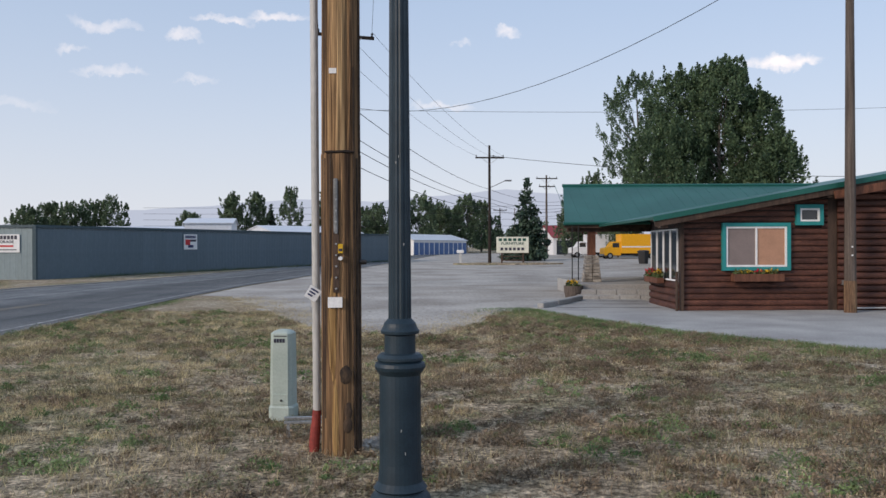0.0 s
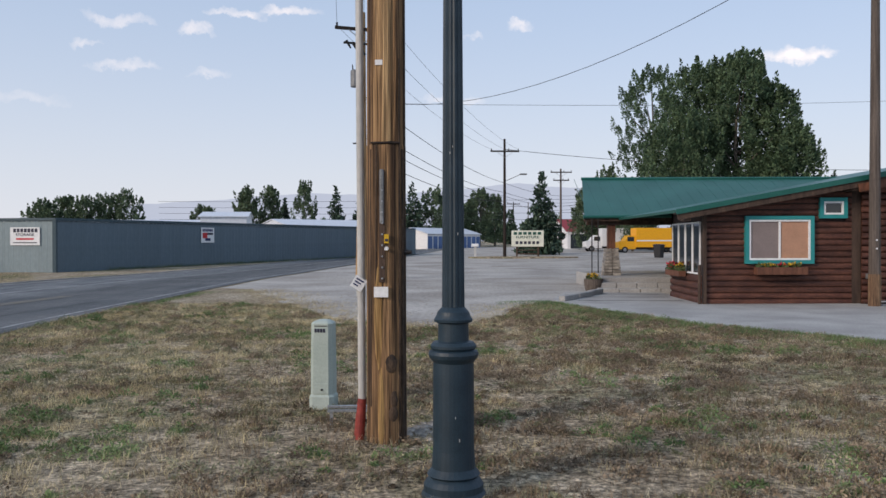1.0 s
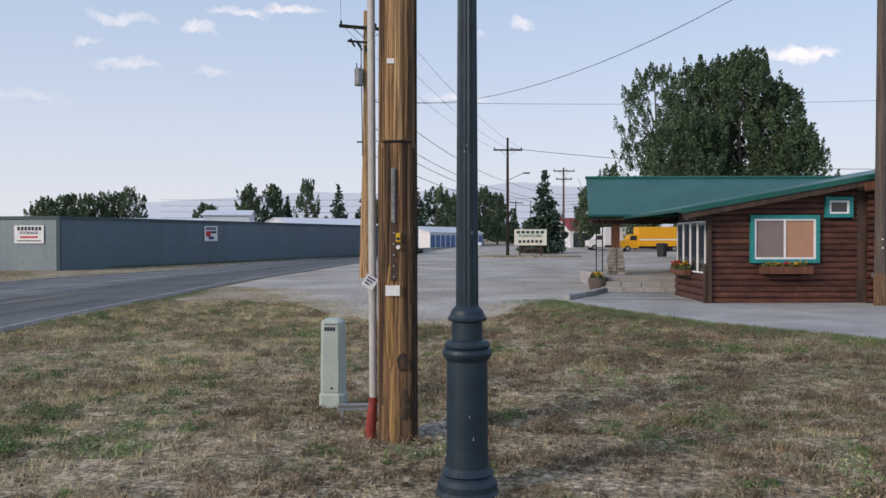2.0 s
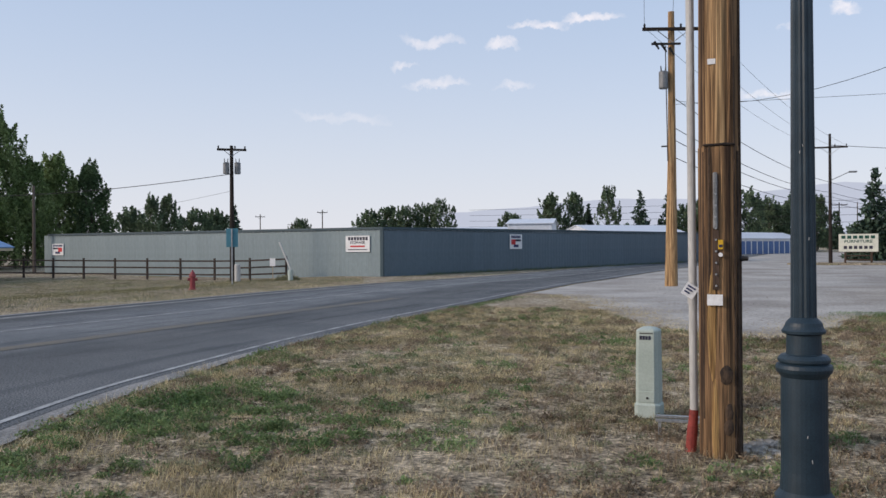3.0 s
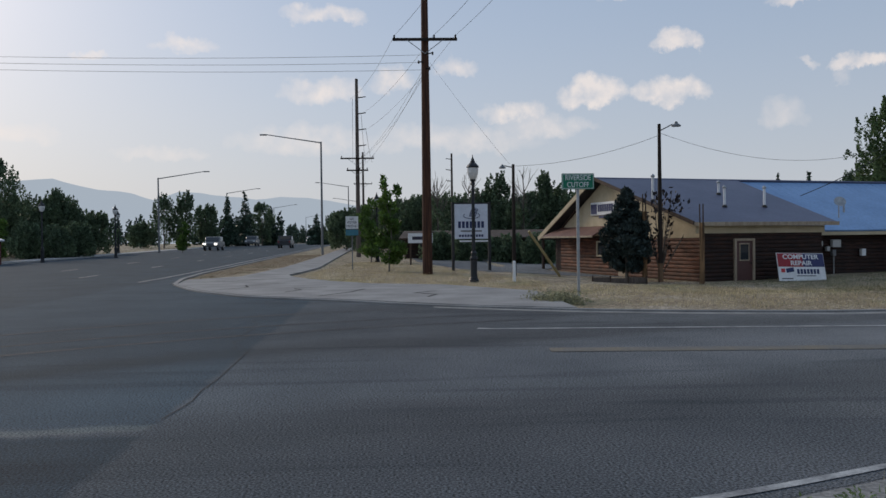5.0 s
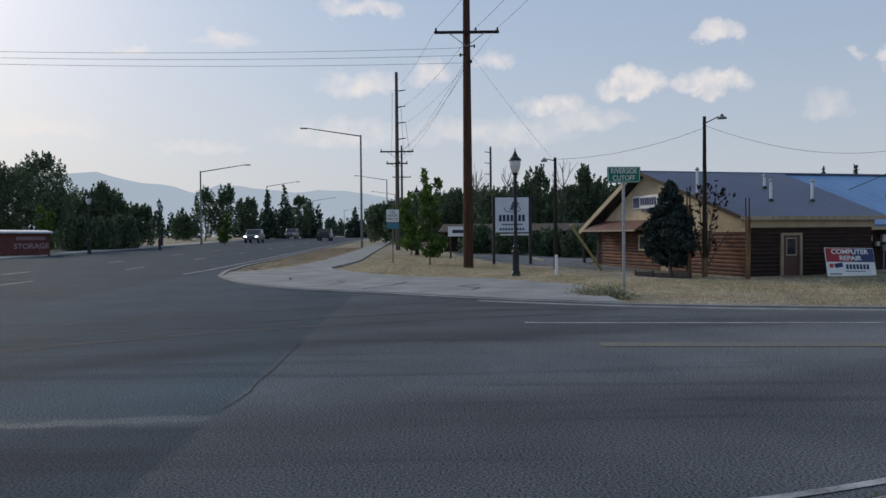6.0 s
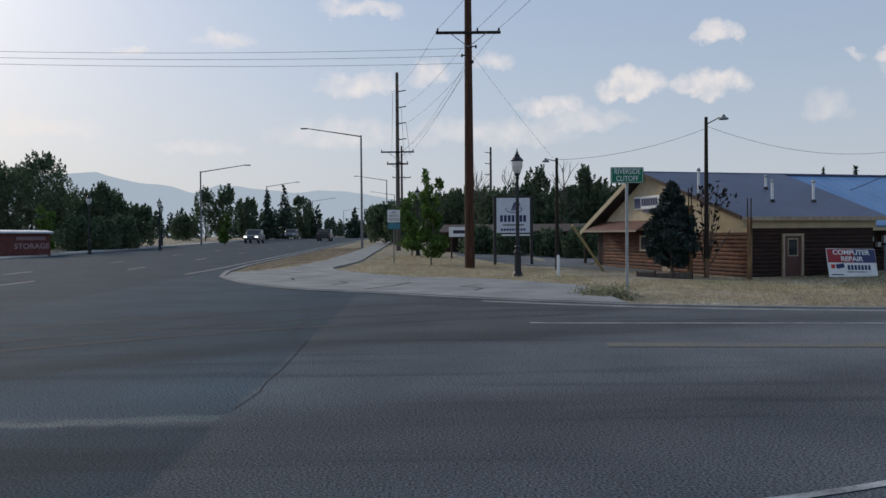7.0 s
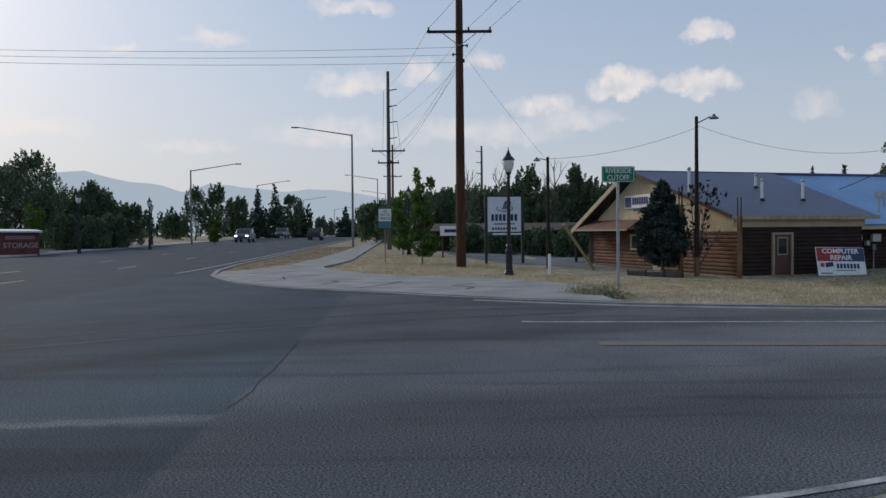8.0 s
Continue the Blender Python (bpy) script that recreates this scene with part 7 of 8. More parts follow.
for k in range(14):
    a0, a1 = k * math.tau / 20 + 2.6, (k + 1) * math.tau / 20 + 2.6
    rod(bm, (0.02 + 0.42 * math.cos(a0), -0.064, 2.86 + 0.16 * math.sin(a0)), (0.02 + 0.42 * math.cos(a1), -0.064, 2.86 + 0.16 * math.sin(a1)), 0.018, None, 5)
for k in range(6):
    rod(bm, (-0.1 + 0.06 * k, -0.064, 2.8), (0.05 + 0.06 * k, -0.064, 3.28 - 0.03 * abs(k - 2)), 0.022, None, 5)
part("logo_lines", bm, M["navy"], gs, "dark blue line emblem")

nm = thing("traffic_sign", (-46.5, -1.73, 0.04), "white no motor vehicles sign on a slim post", "road sign", rz=90)
part("post", B(-0.03, 0.03, -0.02, 0.02, -0.2, 2.9), M["grey_steel"], nm)
part("plate", B(-0.34, 0.34, -0.04, -0.02, 2.24, 2.92, None, 0.015), M["white"], nm)
part("lower_plate", B(-0.34, 0.34, -0.04, -0.02, 1.88, 2.2, None, 0.015), M["sign_blue"], nm, "faded blue lower plate")
for k, s in enumerate(("NO", "MOTOR", "VEHICLES")):
    lettering(s, 0.19, M["ink"], nm, pose(0, -0.044, 2.77 - 0.19 * k) @ up, wide=0.78)

# store sign in the lot
vs = thing("store_sign", (5.55, 66.9, 0.22), "cream store sign board on low timber legs", "sign", rz=-3)
for x in (-0.85, 0.85):
    part("leg", B(x - 0.07, x + 0.07, -0.07, 0.07, -0.2, 0.95), M["wood_dark"], vs)
for z in (0.3, 0.6):
    part("cross_rail", B(-0.85, 0.85, -0.04, 0.04, z, z + 0.08), M["wood_dark"], vs)
part("board", B(-1.28, 1.28, -0.09, 0.09, 0.92, 2.2), M["cream"], vs)
part("frame", B(-1.33, 1.33, -0.06, 0.1, 0.88, 0.92), M["wood_dark"], vs)
for k in range(6):
    part("print_bar", B(-1.1 + 0.38 * k, -0.83 + 0.38 * k, -0.1, -0.09, 1.86, 2.08), M["dark_green"], vs)
lettering("FURNITURE", 0.27, M["dark_green"], vs, pose(0, -0.095, 1.66) @ up, bold=0.006, wide=1.3)
for k in range(6):
    part("print_bar", B(-0.95 + 0.33 * k, -0.73 + 0.33 * k, -0.1, -0.09, 1.12, 1.34), M["ink"], vs)
mbx = thing("mailbox", (1.45, 70.0, 0.25), "white roadside mailbox on a pale post", "mailbox")
part("post", B(-0.09, 0.09, -0.09, 0.09, -0.1, 0.85), M["pvc"], mbx)
part("box", B(-0.3, 0.3, -0.15, 0.15, 0.85, 1.12, None, 0.05), M["white"], mbx)
isl = loft("dirt_island", [(0.8, 66), (2, 65.2), (5, 65), (8, 65.4), (9.5, 66.2)], [(0.8, 66.6), (2, 68.4), (5, 68.8), (8, 68.4), (9.5, 66.9)], M["lawn"], 0.012, 2, depth=0.1)
tagged(isl, "low dirt island with dry weeds in the lot", "traffic island", kind="structure")


# ---- rail fence and small roadside things ----
def rail_fence():
    f = thing("rail_fence", (-26.0, 41.0, -0.1), "dark weathered three-rail timber fence", "fence")
    n, dx, dy = 10, -2.35, -0.12
    post = None
    for k in range(n + 1):
        x, y = dx * k, dy * k
        z = gz(-26 + x, 41 + y) + 0.1
        if post is None:
            post = o = part("post", rod(bmesh.new(), (0, 0, -0.2), (0, 0, 1.28), 0.075, 0.065, 8), M["fence"], f)
        else:
            o = new("post", post.data)
            o.parent = f
        o.location = (x, y, z)
        if k < n:
            z2 = gz(-26 + x + dx, 41 + y + dy) + 0.1
            for h in (0.32, 0.72, 1.12):
                part("rail", rod(bmesh.new(), (x + 0.1, y - 0.06, z + h), (x + dx - 0.1, y + dy - 0.06, z2 + h), 0.05, 0.045, 7), M["fence"], f)


rail_fence()
hy = thing("fire_hydrant", (-21.95, 27.5, 0.0), "faded red cast iron fire hydrant in dry grass", "fire hydrant")
part("barrel", lathe(bmesh.new(), [(0.16, 0), (0.16, 0.04), (0.11, 0.06), (0.1, 0.5), (0.14, 0.52), (0.14, 0.56), (0.12, 0.6), (0.08, 0.7), (0.03, 0.75), (0.03, 0.79)], 16), M["hydrant"], hy)
for a in (0, 90, 180):
    part("nozzle", rod(bmesh.new(), (0, 0, 0.42), (0.19 * math.cos(radians(a + 40)), 0.19 * math.sin(radians(a + 40)), 0.42), 0.06, 0.065, 10), M["hydrant"], hy)
for at, h, r, mt, lab in (((-28.1, 20.9), 0.78, 0.05, "white", "white round marker stake in the grass"), ((-32.4, 4.95), 0.78, 0.06, "white", "white marker post by the sidewalk"), ((-27.6, 38.6), 0.95, 0.16, "pvc", "pale square utility post"), ((-23.2, 36.9), 0.55, 0.13, "pedestal", "pale green utility stub")):
    z = gz(*at)
    tagged(link("marker_post", lathe(bmesh.new(), [(r, z - 0.1), (r, z + h - 0.04), (r * 0.8, z + h), (r * 0.2, z + h + 0.01)], 12, c=at), M[mt]), lab, "marker post")
bs = thing("back_of_sign", (-23.9, 32.9, -0.03), "pale blue back of a road sign on a post", "road sign", rz=20)
part("post", B(-0.03, 0.03, -0.03, 0.03, -0.2, 2.6), M["galv"], bs)
part("plate", B(-0.28, 0.28, 0.03, 0.05, 1.75, 2.62, None, 0.01), M["sign_blue"], bs)
tagged(link("leaning_stake", rod(bmesh.new(), (-25.0, 40.2, 0), (-26.0, 40.3, 2.0), 0.05, 0.05, 8), M["pvc"]), "pale stake leaning beside the fence", "stake")
ns = thing("notice_board", (-26.6, 40.6, -0.1), "small white notice on the rail fence", "sign", rz=15)
part("plate", B(-0.16, 0.16, -0.12, -0.1, 0.75, 1.2), M["white"], ns)
part("stake", B(-0.02, 0.02, -0.1, -0.07, 0, 1.1), M["wood_pale"], ns)
for k, (x, y, h, prongs) in enumerate(((-35.7, 11.05, 3.0, 2), (-33.4, 12.65, 2.45, 2))):
    t = thing("timber_post", (x, y, -0.28), "rough brown timber post by the log wall", "post", "timber posts", 20)
    part("post", rod(bmesh.new(), (0, 0, -0.2), (0.02, 0, h), 0.11, 0.10, 10), M["pole"], t)
    for s in (-1, 1):
        part("prong", rod(bmesh.new(), (s * 0.09, 0, h - 0.3), (s * 0.1, 0, h + 0.75), 0.03, 0.025, 7), M["wood_dark"], t)

# dark plum by the light pole
pl = thing("plum_tree", (-36.2, 11.9, -0.27), "sparse dark-leaved plum tree by the pole", "tree")
bm = bmesh.new()
rg = random.Random(8)
for k in range(12):
    a = rg.uniform(0, math.tau)
    r1 = rg.uniform(0.4, 1.1)
    rod(bm, (0, 0, 0.2), (r1 * math.cos(a), r1 * math.sin(a), rg.uniform(1.8, 3.9)), 0.035, 0.012, 5)
part("branch", bm, M["bark"], pl)
leaves("crown", pl, M["plum_leaf"], [(0, 0, 3.3, 1.2, 1.2, 0.7), (0, 0, 1.5, 0.7, 0.7, 0.7), (0.3, -0.3, 2.3, 0.9, 0.9, 0.5)], 260, 0.16, 5, 0.5, 0.3)


# ---- vehicles ----
def wheel(parent, x, y, r, w=0.24):
    t = part("wheel", rod(bmesh.new(), (x, y - w / 2, r), (x, y + w / 2, r), r, None, 18), M["rubber"], parent)
    part("rim", rod(bmesh.new(), (x, y - w / 2 - 0.01, r), (x, y + w / 2 + 0.01, r), r * 0.55, None, 12), M["galv"], t)


def box_truck(at, rz, paint, cab, label, length=6.4):
    b = thing("box_truck", at, label, "truck", "parked trucks", rz)
    b.scale = (0.74, 0.74, 0.74)
    part("cargo_box", B(0, length, -1.2, 1.2, 0.75, 3.35, None, 0.04), paint, b)
    part("white_stripe", B(0.05, length - 0.05, -1.206, -1.2, 1.55, 1.72), M["white"], b)
    bm = bmesh.new()
    u = [bm.verts.new((x, -1.05, z)) for x, z in ((-2.3, 0.5), (0.0, 0.5), (0.0, 2.35), (-0.9, 2.35), (-1.5, 1.6), (-2.3, 1.4))]
    v = [bm.verts.new((w.co.x, 1.05, w.co.z)) for w in u]
    bm.faces.new(u)
    bm.faces.new(v[::-1])
    for i in range(6):
        bm.faces.new((u[i], v[i], v[(i + 1) % 6], u[(i + 1) % 6]))
    bmesh.ops.recalc_face_normals(bm, faces=bm.faces[:])
    c = part("cab", bm, cab, b)
    part("side_window", B(-1.15, -0.25, -1.06, -1.04, 1.55, 2.15), M["glass"], c)
    part("bumper", B(-2.42, -2.28, -1.0, 1.0, 0.42, 0.68), M["grey_steel"], b)
    part("chassis", B(-2.0, length, -0.9, 0.9, 0.45, 0.75), M["iron"], b)
    for x in (-1.5, length - 1.5):
        for y in (-0.95, 0.95):
            wheel(b, x, y, 0.42)


box_truck((17.6, 84, 0.378), 6, M["yellow"], M["yellow"], "yellow rental box truck parked in the gravel lot")
box_truck((15.3, 90, 0.44), 6, M["truck_white"], M["truck_white"], "white service truck parked in the gravel lot", 4.0)


def car(at, rz, paint, label, name="car", lights=False):
    b = thing(name, at, label, "car", "cars on the highway", rz)
    pts = [(-2.4, 0.45), (2.4, 0.45), (2.45, 0.9), (2.2, 1.05), (1.2, 1.1), (0.5, 1.75), (-1.0, 1.78), (-1.3, 1.15), (-2.4, 1.1)]
    bm = bmesh.new()
    u = [bm.verts.new((x, -0.92, z)) for x, z in pts]
    v = [bm.verts.new((x, 0.92, z)) for x, z in pts]
    bm.faces.new(u)
    bm.faces.new(v[::-1])
    for i in range(len(pts)):
        j = (i + 1) % len(pts)
        bm.faces.new((u[i], v[i], v[j], u[j]))
    bmesh.ops.recalc_face_normals(bm, faces=bm.faces[:])
    bmesh.ops.bevel(bm, geom=bm.edges[:], offset=0.05, segments=1, affect="EDGES")
    part("body", bm, paint, b)
    part("windscreen", slab(bmesh.new(), ((1.14, -0.8, 1.17), (1.14, 0.8, 1.17), (0.56, 0.75, 1.7), (0.56, -0.75, 1.7)), -0.02), M["glass"], b)
    part("rear_window", B(-1.25, -1.2, -0.75, 0.75, 1.2, 1.7), M["glass"], b)
    for s in (-1, 1):
        part("side_window", B(-0.95, 0.5, s * 0.925 - 0.006, s * 0.925 + 0.006, 1.2, 1.66), M["glass"], b)
        part("headlight", B(2.38, 2.47, s * 0.7 - 0.17, s * 0.7 + 0.17, 0.75, 0.92), LAMP_ON if lights else M["white"], b)
        part("tail_light", B(-2.43, -2.38, s * 0.78 - 0.1, s * 0.78 + 0.1, 0.8, 1.05), M["hydrant"], b)
        for x in (-1.45, 1.5):
            wheel(b, x, s * 0.82, 0.36)


LAMP_ON = plain("lit_headlight", (0.9, 0.88, 0.8), 0.3)
LAMP_ON.node_tree.nodes["Principled BSDF"].inputs["Emission Color"].default_value = (1, 0.95, 0.85, 1)
LAMP_ON.node_tree.nodes["Principled BSDF"].inputs["Emission Strength"].default_value = 4
for x, y, rz, mt, li, lab in ((-110.5, -22.0, 0, "car_grey", True, "grey pickup with lit headlights on the highway"), (-148, -23.0, 0, "car_grey", False, "grey car far down the highway"), (-124, -14.4, 180, "car_dark", False, "black pickup driving away on the highway"), (-170, -20, 0, "car_grey", True, "grey car far along the highway"), (-190, -16.5, 0, "truck_white", False, "white car far along the highway")):
    car((x, y, gz(x, y) + 0.016), rz, M[mt], lab, "car", li)

tb = thing("trash_bin", (15.9, 66.5, 0.2), "black wheeled trash bin in the gravel lot", "trash bin")
part("body", lathe(bmesh.new(), [(0.36, 0.05), (0.46, 1.0), (0.44, 1.0)], 4), M["black"], tb)
part("lid", lathe(bmesh.new(), [(0.5, 1.0), (0.5, 1.06), (0.3, 1.12)], 4), M["black"], tb)
for y in (21.6, 22.9, 24.1):
    o = loft("apron_joint", [(2.9, y - 0.05), (4.0, y - 0.02), (5.6, y - 0.07)], [(2.9, y + 0.04), (4.0, y + 0.06), (5.6, y + 0.02)], M["tar"], 0.046, 1)
    tagged(o, "dark joint between concrete apron slabs", "pavement joint", "apron joints", "structure")
for pts in (((-23.4, 1.2), (-24.3, 1.5), (-25.2, 0.9), (-25.9, 1.6)), ((-26.5, -3.0), (-27.6, -2.6), (-28.4, -2.9), (-29.3, -1.9)), ((-28.2, -5.5), (-29.6, -4.6), (-31.0, -4.9), (-32.2, -3.6)), ((-33.5, -7.2), (-34.6, -5.8), (-36.2, -5.0)), ((-24.4, -1.8), (-26.0, -1.0), (-27.6, -0.6))):
    o = loft("sidewalk_crack", *offset_line(pts, 0.09), M["tar"], 0.086, 1)
    tagged(o, "dark weedy crack across the sidewalk", "pavement crack", "sidewalk cracks", "structure")

# ---- across the highway ----
x, y, z = far(117.6, 68)
sr = thing("red_storage_shed", (x, y, z), "long dark red shed with pale roof edge", "building", rz=118)
part("wall", B(-9, 4.8, 0, 5, -0.3, 1.75), M["brick_far"], sr)
part("roof", slab(bmesh.new(), ((-9.3, -0.3, 1.95), (5.0, -0.3, 1.8), (5.0, 5.3, 1.95), (-9.3, 5.3, 2.15)), 0.12), M["pale_roof"], sr)
lettering("STORAGE", 0.52, plain("faded_pink_lettering", (0.3, 0.2, 0.22)), sr, pose(3.6, -0.02, 0.75) @ up, bold=0.01)
part("print_bar", B(2.6, 4.5, -0.02, 0, 1.2, 1.45), plain("faded_lettering", (0.2, 0.13, 0.14)), sr)
shed(far(111.6, 90), 2.2, 1.8, 1.9, 0.35, 20, M["grey_steel"], M["pale_roof"], "small grey cabin with pale roof among trees")
# shops behind the business sign
sh = thing("shop_row", far(82.5, 66), "low dark shop row with porch posts", "building", rz=84)
part("wall", B(-7, 7.5, 0, 6, -0.3, 1.9), M["log_dark"], sh)
part("roof", slab(bmesh.new(), ((-7.4, -1.6, 1.75), (7.8, -1.6, 1.75), (7.8, 3, 2.35), (-7.4, 3, 2.35)), 0.12), M["wood_dark"], sh)
for k in range(8):
    part("porch_post", B(-7 + 2 * k, -6.88 + 2 * k, -1.4, -1.28, 0, 1.75), M["wood_dark"], sh)
for k in range(5):
    part("window", B(-6 + 2.8 * k, -4.8 + 2.8 * k, -0.03, 0.01, 0.8, 1.7), M["glass"], sh)
    part("flower_basket", rod(bmesh.new(), (-5.4 + 2.8 * k, -1.2, 1.4), (-5.4 + 2.8 * k, -1.2, 1.7), 0.12, 0.2, 8), M["flower_red"] if k % 2 else M["green_grass"], sh)
s2 = thing("small_white_sign", (-52, 2.2, 0.1), "small white business sign on dark posts", "sign", rz=92)
part("board", B(-0.75, 0.75, -0.05, 0.05, 1.35, 1.95), M["white"], s2)
part("print_bar", B(-0.5, 0.45, -0.056, -0.05, 1.55, 1.75), M["ink"], s2)
for xx in (-0.6, 0.6):
    part("post", B(xx - 0.05, xx + 0.05, -0.04, 0.04, -0.1, 1.35), M["wood_dark"], s2)
park = loft("parking_area", [(-42, 5.2), (-46, 4.0), (-58, 2.2), (-75, 2.0)], [(-40, 11.5), (-47, 9), (-60, 13), (-76, 16)], M["asphalt"], 0.012, 3)
tagged(park, "dark asphalt parking area beside the shops", "parking lot", kind="structure")


# ---- grass and weeds ----
def tufts(name, mat, spots, h, n_blades, label, seed, spread=0.05, lean=0.5, vary=0.0):
    """Small clumps of thin blades at the given spots, joined."""
    rg = np.random.default_rng(seed)
    s = np.repeat(np.array(spots, float), n_blades, axis=0)
    n = len(s)
    k = np.repeat(1 + vary * rg.uniform(-1, 1.2, len(spots)), n_blades)
    base = s + np.c_[rg.normal(0, spread, (n, 2)) * k[:, None], np.zeros(n)]
    hh = h * k * rg.uniform(0.5, 1.4, n)
    a = rg.uniform(0, math.tau, n)
    out = np.c_[np.cos(a), np.sin(a), np.zeros(n)]
    side = np.c_[-np.sin(a), np.cos(a), np.zeros(n)] * (0.002 + 0.028 * h)
    tip = base + out * (hh * lean * rg.uniform(0.2, 1.0, n))[:, None] + np.c_[np.zeros((n, 2)), hh]
    co = np.stack([base - side, base + side, tip], 1).reshape(-1, 3)
    me = bpy.data.meshes.new(name)
    me.from_pydata(co.tolist(), [], np.arange(3 * n).reshape(-1, 3).tolist())
    me.materials.append(mat)
    tagged(new(name, me), label, "grass", kind="stuff")


def lawn_spots(n, seed, field, poly, box_, power=1.0):
    """Random spots inside the lawn, kept where a noise field is high."""
    rg = random.Random(seed)
    out = []
    tries = 0
    while len(out) < n and tries < n * 40:
        tries += 1
        x, y = rg.uniform(box_[0], box_[1]), rg.uniform(box_[2], box_[3])
        if rg.random() > field(x, y) or not inside(x, y, poly):
            continue
        if math.hypot(x + 0.5, y) < 2.0:
            continue
        out.append((x, y, gz(x, y) + 0.005))
    return out


def field(scale, shift, lo, hi):
    return lambda x, y: step((noise.noise((x * scale + shift, y * scale, shift)) * 0.5 + 0.5 - lo) / (hi - lo))


box_near = (-8.5, 14, 1.2, 21)


def weeds(name, mat, spots, r, h, n_leaves, size, label, seed):
    """Low leafy weeds: small kites heaped into little domes at the given spots, joined."""
    rg = np.random.default_rng(seed)
    s = np.array(spots, float)
    k = np.repeat(rg.uniform(0.5, 1.6, len(s)), n_leaves)
    s = np.repeat(s, n_leaves, axis=0)
    n = len(s)
    a, q = rg.uniform(0, math.tau, n), np.sqrt(rg.random(n))
    p = s + np.c_[np.cos(a) * q * r * k, np.sin(a) * q * r * k, h * k * (1.05 - q * q) * rg.uniform(0.25, 1.0, n)]
    u = rg.normal(size=(n, 3)) * 0.6 + np.c_[np.cos(a), np.sin(a), np.full(n, 0.7)]
    u /= np.linalg.norm(u, axis=1)[:, None]
    v = np.cross(u, rg.normal(size=(n, 3)))
    v /= np.linalg.norm(v, axis=1)[:, None]
    t = size * rg.uniform(0.6, 1.4, n)[:, None]
    co = np.stack([p - u * t * 0.4, p + v * t * 0.26, p + u * t * 0.7, p - v * t * 0.26], 1).reshape(-1, 3)
    me = bpy.data.meshes.new(name)
    me.from_pydata(co.tolist(), [], np.arange(4 * n).reshape(-1, 4).tolist())
    me.materials.append(mat)
    tagged(new(name, me), label, "weeds", kind="stuff")


left_bias = lambda x, y: 0.25 + 0.75 * step((0.5 - x) / 3.0)
right_bias = lambda x, y: 0.12 + 0.88 * step((x + 3.2) / 2.4)
patchy = field(0.9, 31, 0.36, 0.62)
spot = field(2.6, 47, 0.42, 0.62)
both = lambda f, g: (lambda x, y: f(x, y) * g(x, y))
tufts("short_grass", M["dry_grass"], lawn_spots(9000, 3, both(left_bias, patchy), LAWN, box_near), 0.022, 5, "short dry grass over the lawn", 3, 0.05, 1.5)
tufts("short_dead_grass", M["brown_grass"], lawn_spots(7000, 13, both(right_bias, patchy), LAWN, box_near), 0.024, 5, "short brown dead grass over the lawn", 13, 0.05, 1.5)
tufts("dry_grass", M["dry_grass"], lawn_spots(3600, 1, both(left_bias, spot), LAWN, box_near), 0.042, 40, "straw-coloured dry grass clumps on the lawn", 1, 0.06, 1.3, 0.7)
tufts("pale_straw", M["pale_grass"], lawn_spots(2400, 21, both(lambda x, y: 0.4 + 0.6 * left_bias(x, y), field(1.9, 61, 0.45, 0.65)), LAWN, box_near), 0.045, 16, "bleached straw lying in wisps on the lawn", 21, 0.05, 2.2, 0.6)
tufts("dead_grass", M["brown_grass"], lawn_spots(2600, 2, both(right_bias, field(2.2, 11, 0.42, 0.62)), LAWN, box_near), 0.048, 40, "brown dead grass clumps on the lawn", 2, 0.062, 1.2, 0.7)
weeds("rusty_weeds", M["rust_grass"], lawn_spots(2200, 22, both(lambda x, y: 0.3 + 0.7 * right_bias(x, y), field(1.3, 71, 0.42, 0.62)), LAWN, box_near), 0.10, 0.075, 110, 0.026, "low rust-brown withered weeds on the lawn", 22)
weeds("green_weeds", M["weed_leaf"], lawn_spots(900, 4, field(0.8, 23, 0.46, 0.70), LAWN, box_near), 0.10, 0.075, 90, 0.028, "small green leafy weeds scattered on the dry lawn", 4)
weeds("withered_weeds", M["dead_stem"], lawn_spots(1500, 37, both(right_bias, field(2.3, 17, 0.44, 0.6)), LAWN, box_near), 0.07, 0.055, 70, 0.02, "small dark withered weeds over the lawn", 37)
weeds("straw_litter", M["pale_grass"], lawn_spots(3800, 39, field(1.1, 53, 0.36, 0.6), LAWN, box_near), 0.12, 0.012, 26, 0.026, "pale straw litter scattered on bare soil", 39)
weeds("sage_weeds", M["sage_leaf"], lawn_spots(2600, 34, field(1.7, 91, 0.44, 0.62), LAWN, box_near), 0.085, 0.06, 80, 0.022, "low grey-green weeds among the dry grass", 34)
tufts("olive_grass", M["olive_grass"], lawn_spots(7000, 25, both(lambda x, y: 0.25 + 0.75 * step((y - 3.5) / 5), field(0.7, 83, 0.36, 0.6)), LAWN, box_near), 0.045, 14, "thin olive grass drying on the lawn", 25, 0.055, 1.2, 0.5)
rg = random.Random(77)
patch_spots, tall_spots = [], []
knots = [(rg.uniform(-6.2, -3.5), rg.uniform(3.8, 7.6), rg.uniform(0.07, 0.13), rg.uniform(0.05, 0.1), rg.choice((4, 6, 8))) for _ in range(20)]
for cx, cy, sx, sy, n in [(-5.95, 6.4, 0.36, 0.6, 105), (-5.3, 6.0, 0.3, 0.3, 30), (-5.9, 7.7, 0.3, 0.4, 26), (-4.6, 6.1, 0.16, 0.12, 14), (-4.0, 5.75, 0.2, 0.12, 14)] + knots:
    for _ in range(n):
        x, y = rg.gauss(cx, sx), rg.gauss(cy, sy)
        if inside(x, y, LAWN):
            patch_spots.append((x, y, 0.01))
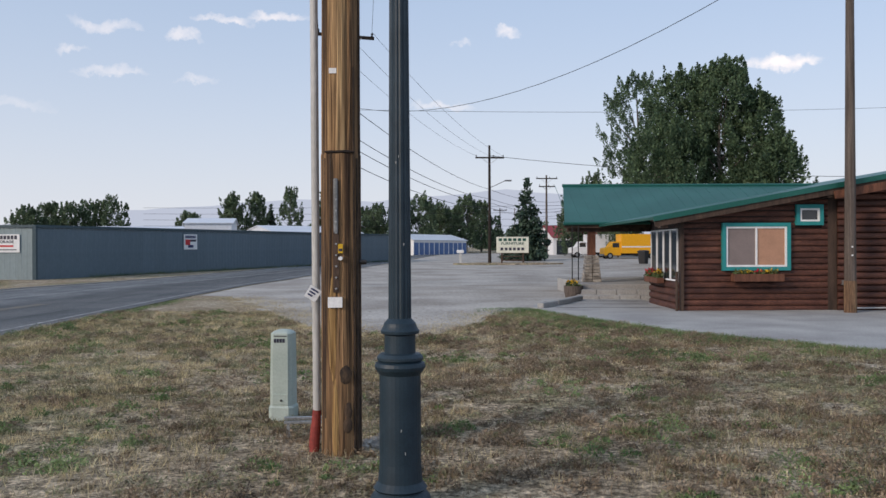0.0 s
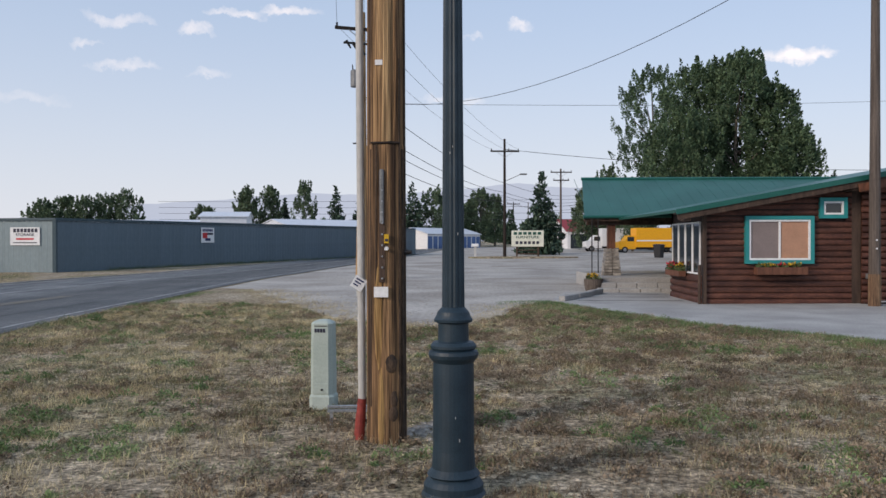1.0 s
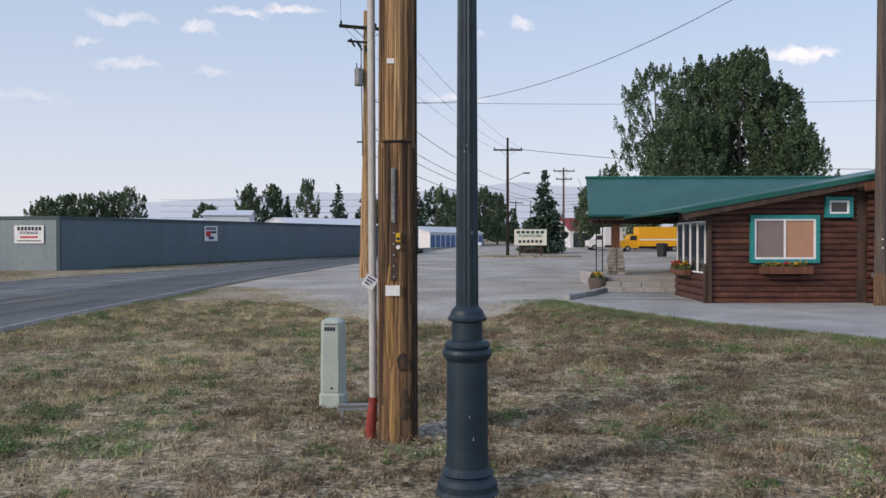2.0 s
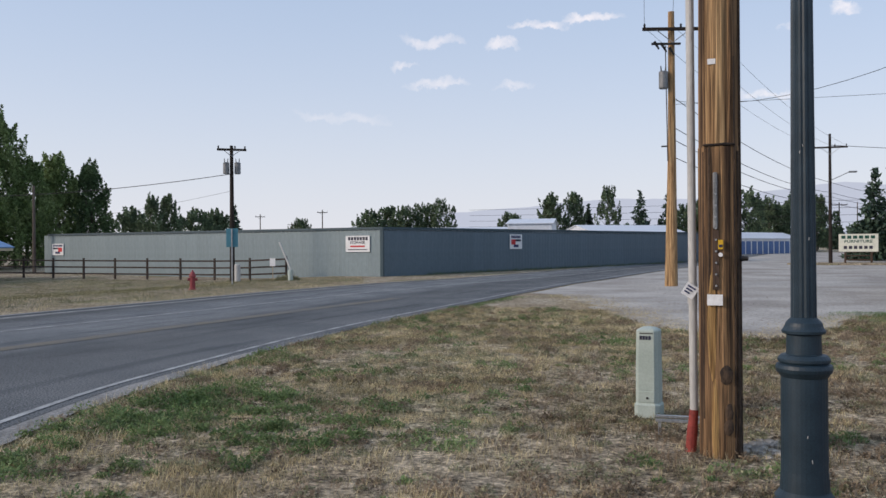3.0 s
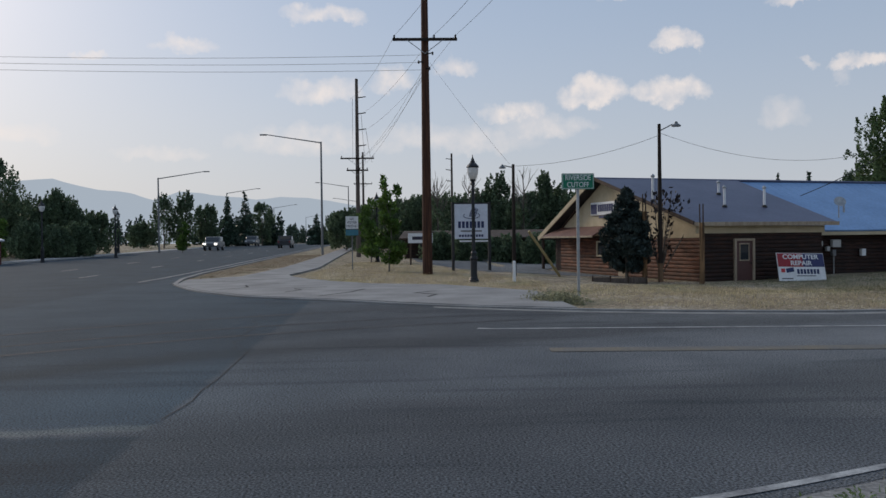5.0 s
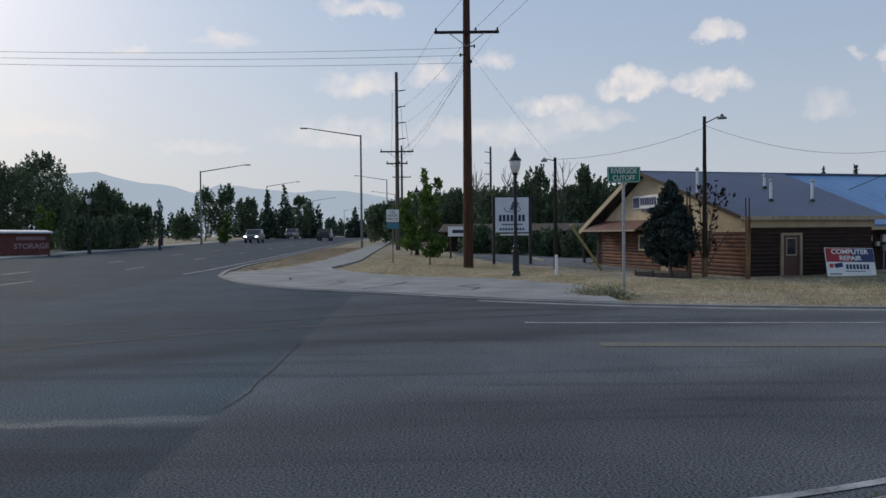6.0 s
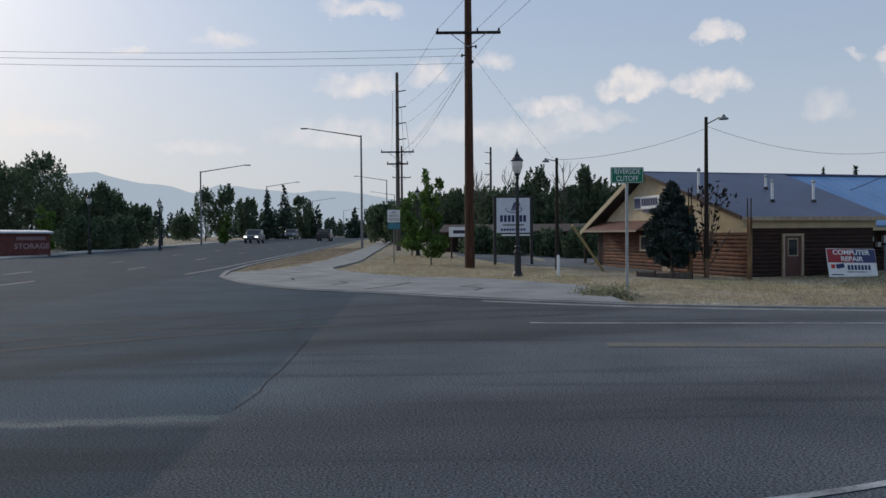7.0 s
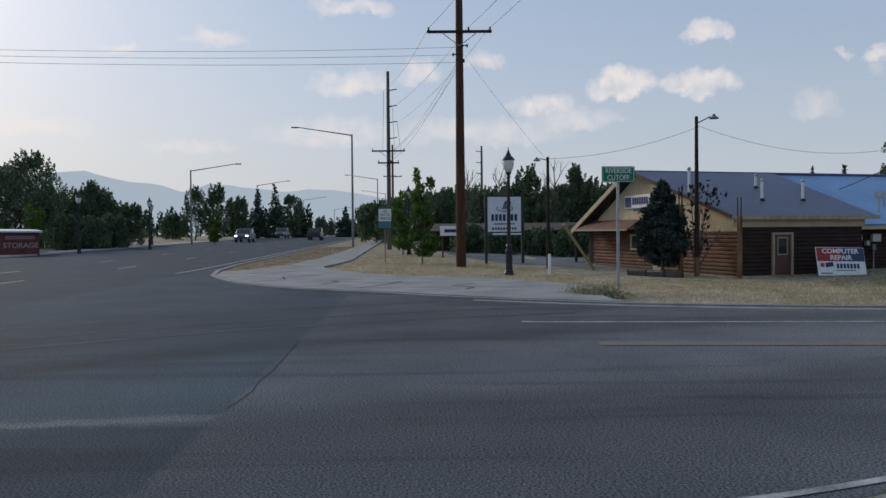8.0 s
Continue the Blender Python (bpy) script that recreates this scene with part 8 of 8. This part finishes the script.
for _ in range(150):
    x, y = rg.gauss(-4.75, 0.45), rg.gauss(3.35, 0.14)
    if inside(x, y, LAWN):
        tall_spots.append((x, y, 0.01))
weeds("green_weed_patch", M["weed_leaf"], patch_spots, 0.10, 0.085, 90, 0.028, "thick green leafy weeds beside the road edge", 14)
tufts("green_grass_tuft", M["weed_leaf"], tall_spots, 0.085, 16, "bright green grass tufts beside the gutter", 24, 0.05, 0.9, 0.5)
edge = [(east(y) + 0.12 + abs(rg.gauss(0, 0.22)), y, 0.0) for y in np.random.default_rng(5).uniform(5.5, 26, 900)]
rim = [(lot_l(y) + rg.gauss(0.3, 0.6), y, 0.012) for y in np.random.default_rng(8).uniform(15, 27.5, 1500)] + [(lot_r(y) - rg.gauss(0.2, 0.5), y, 0.012) for y in np.random.default_rng(9).uniform(15, 21.2, 700)]
tufts("rim_grass", M["dry_grass"], rim, 0.035, 7, "thin dry grass fading into the gravel", 17, 0.09, 1.6)
edge += [(ap_l(y) - abs(rg.gauss(0, 0.7)) + 0.04, y, 0.03) for y in np.random.default_rng(6).uniform(8, 21.5, 2600)]
tufts("edge_weeds", M["weed_leaf"], edge, 0.05, 9, "green grass along the pavement and road edge", 5, 0.06, 1.0)
WEST = [(-19.6, 6), (-18.4, 9.1), (-18.2, 26), (-17.4, 34), (-21, 40.5), (-45, 39), (-40, 24), (-36, 17), (-33, 12), (-30, 4.5), (-26, 5.2)]
tufts("west_dry_grass", M["dry_grass"], lawn_spots(7000, 6, lambda x, y: 1.0 if y < 13 else 0.5 if x > -20 else 0.25, WEST, (-45, -17, 4, 41)), 0.07, 5, "mown straw-coloured grass verge", 6, 0.12)
tufts("west_green_grass", M["mown_green"], lawn_spots(24000, 7, lambda x, y: 0.15 + 0.85 * step((y - 10) / 8) * step((-x - 18) / 3), WEST, (-45, -17, 8, 41)), 0.06, 5, "mown greenish grass before the log building", 7, 0.12)
CORNER = [(-26.9, 1.8), (-31.6, -1.0), (-36, -3.4), (-42, -3.8), (-58, -2), (-58, 1), (-44, 3.8), (-32, 6), (-26, 5)]
tufts("corner_grass", M["dry_grass"], lawn_spots(4500, 8, lambda x, y: 1.0, CORNER, (-58, -25, -4, 6)), 0.08, 5, "dry grass between sidewalk and parking", 8, 0.12)
ISLE = [(-33.5, -8.2), (-36.5, -8.1), (-44, -7.0), (-54, -5.6), (-80, -5), (-80, -8.9), (-44, -8.9)]
tufts("island_grass", M["brown_grass"], lawn_spots(3500, 9, lambda x, y: 1.0, ISLE, (-80, -33, -9, -5)), 0.08, 5, "dry grass strip beside the highway", 9, 0.12)
base = [(-20.4 + 0.407 * q + 0.25, 41.9 + 0.914 * q - 0.1, gz(-20.4 + 0.407 * q, 41.9 + 0.914 * q)) for q in np.random.default_rng(11).uniform(3, 39, 700)]
tufts("storage_weeds", M["green_grass"], base, 0.16, 6, "green weeds along the foot of the storage wall", 15, 0.12)
wd = [(-21.5 + rg.gauss(0, 0.35), 4.3 + rg.gauss(0, 0.3), 0) for _ in range(60)] + [(-23.7 + rg.gauss(0, 0.25), 37.6 + rg.gauss(0, 0.2), 0) for _ in range(60)]
weeds("kerb_weeds", M["sage_leaf"], wd, 0.22, 0.24, 60, 0.06, "low bushy pale green weeds at the kerb", 10)

deb = [(rg.uniform(-5, 2), rg.uniform(15.5, 30), 0.02) for _ in range(500)]
deb = [p for p in deb if lot_l(p[1]) < p[0] < lot_r(p[1]) and rg.random() < math.exp(-(p[1] - 15.5) / 6)]
tufts("gravel_weeds", M["brown_grass"], deb, 0.03, 8, "sparse dead weeds and debris on the gravel", 16, 0.07, 1.6)

# broken stones round the foot of the near pole
rg = random.Random(12)
for k in range(120):
    a, r = rg.uniform(0, math.tau), rg.uniform(0.15, 0.5)
    far_side = k < 60
    x, y, s = (-0.42 + 0.5 * r * math.cos(a), 6.85 + 0.6 * r * math.sin(a), rg.uniform(0.02, 0.055)) if far_side else (-0.75 + r * math.cos(a), 6.45 + r * 0.7 * math.sin(a), rg.uniform(0.008, 0.025))
    if math.hypot(x + 0.79, y - 6.56) < 0.2:
        continue
    bm = bmesh.new()
    bmesh.ops.create_icosphere(bm, subdivisions=1, radius=s)
    for v in bm.verts:
        v.co = Vector((v.co.x * rg.uniform(.7, 1.4), v.co.y * rg.uniform(.7, 1.2), v.co.z * 0.6)) 
    ob = tagged(link("stone", bm, M["stone"]), "pale broken stone at the foot of the pole", "stone", "stones round the pole")
    ob.location = (x, y, s * 0.4)
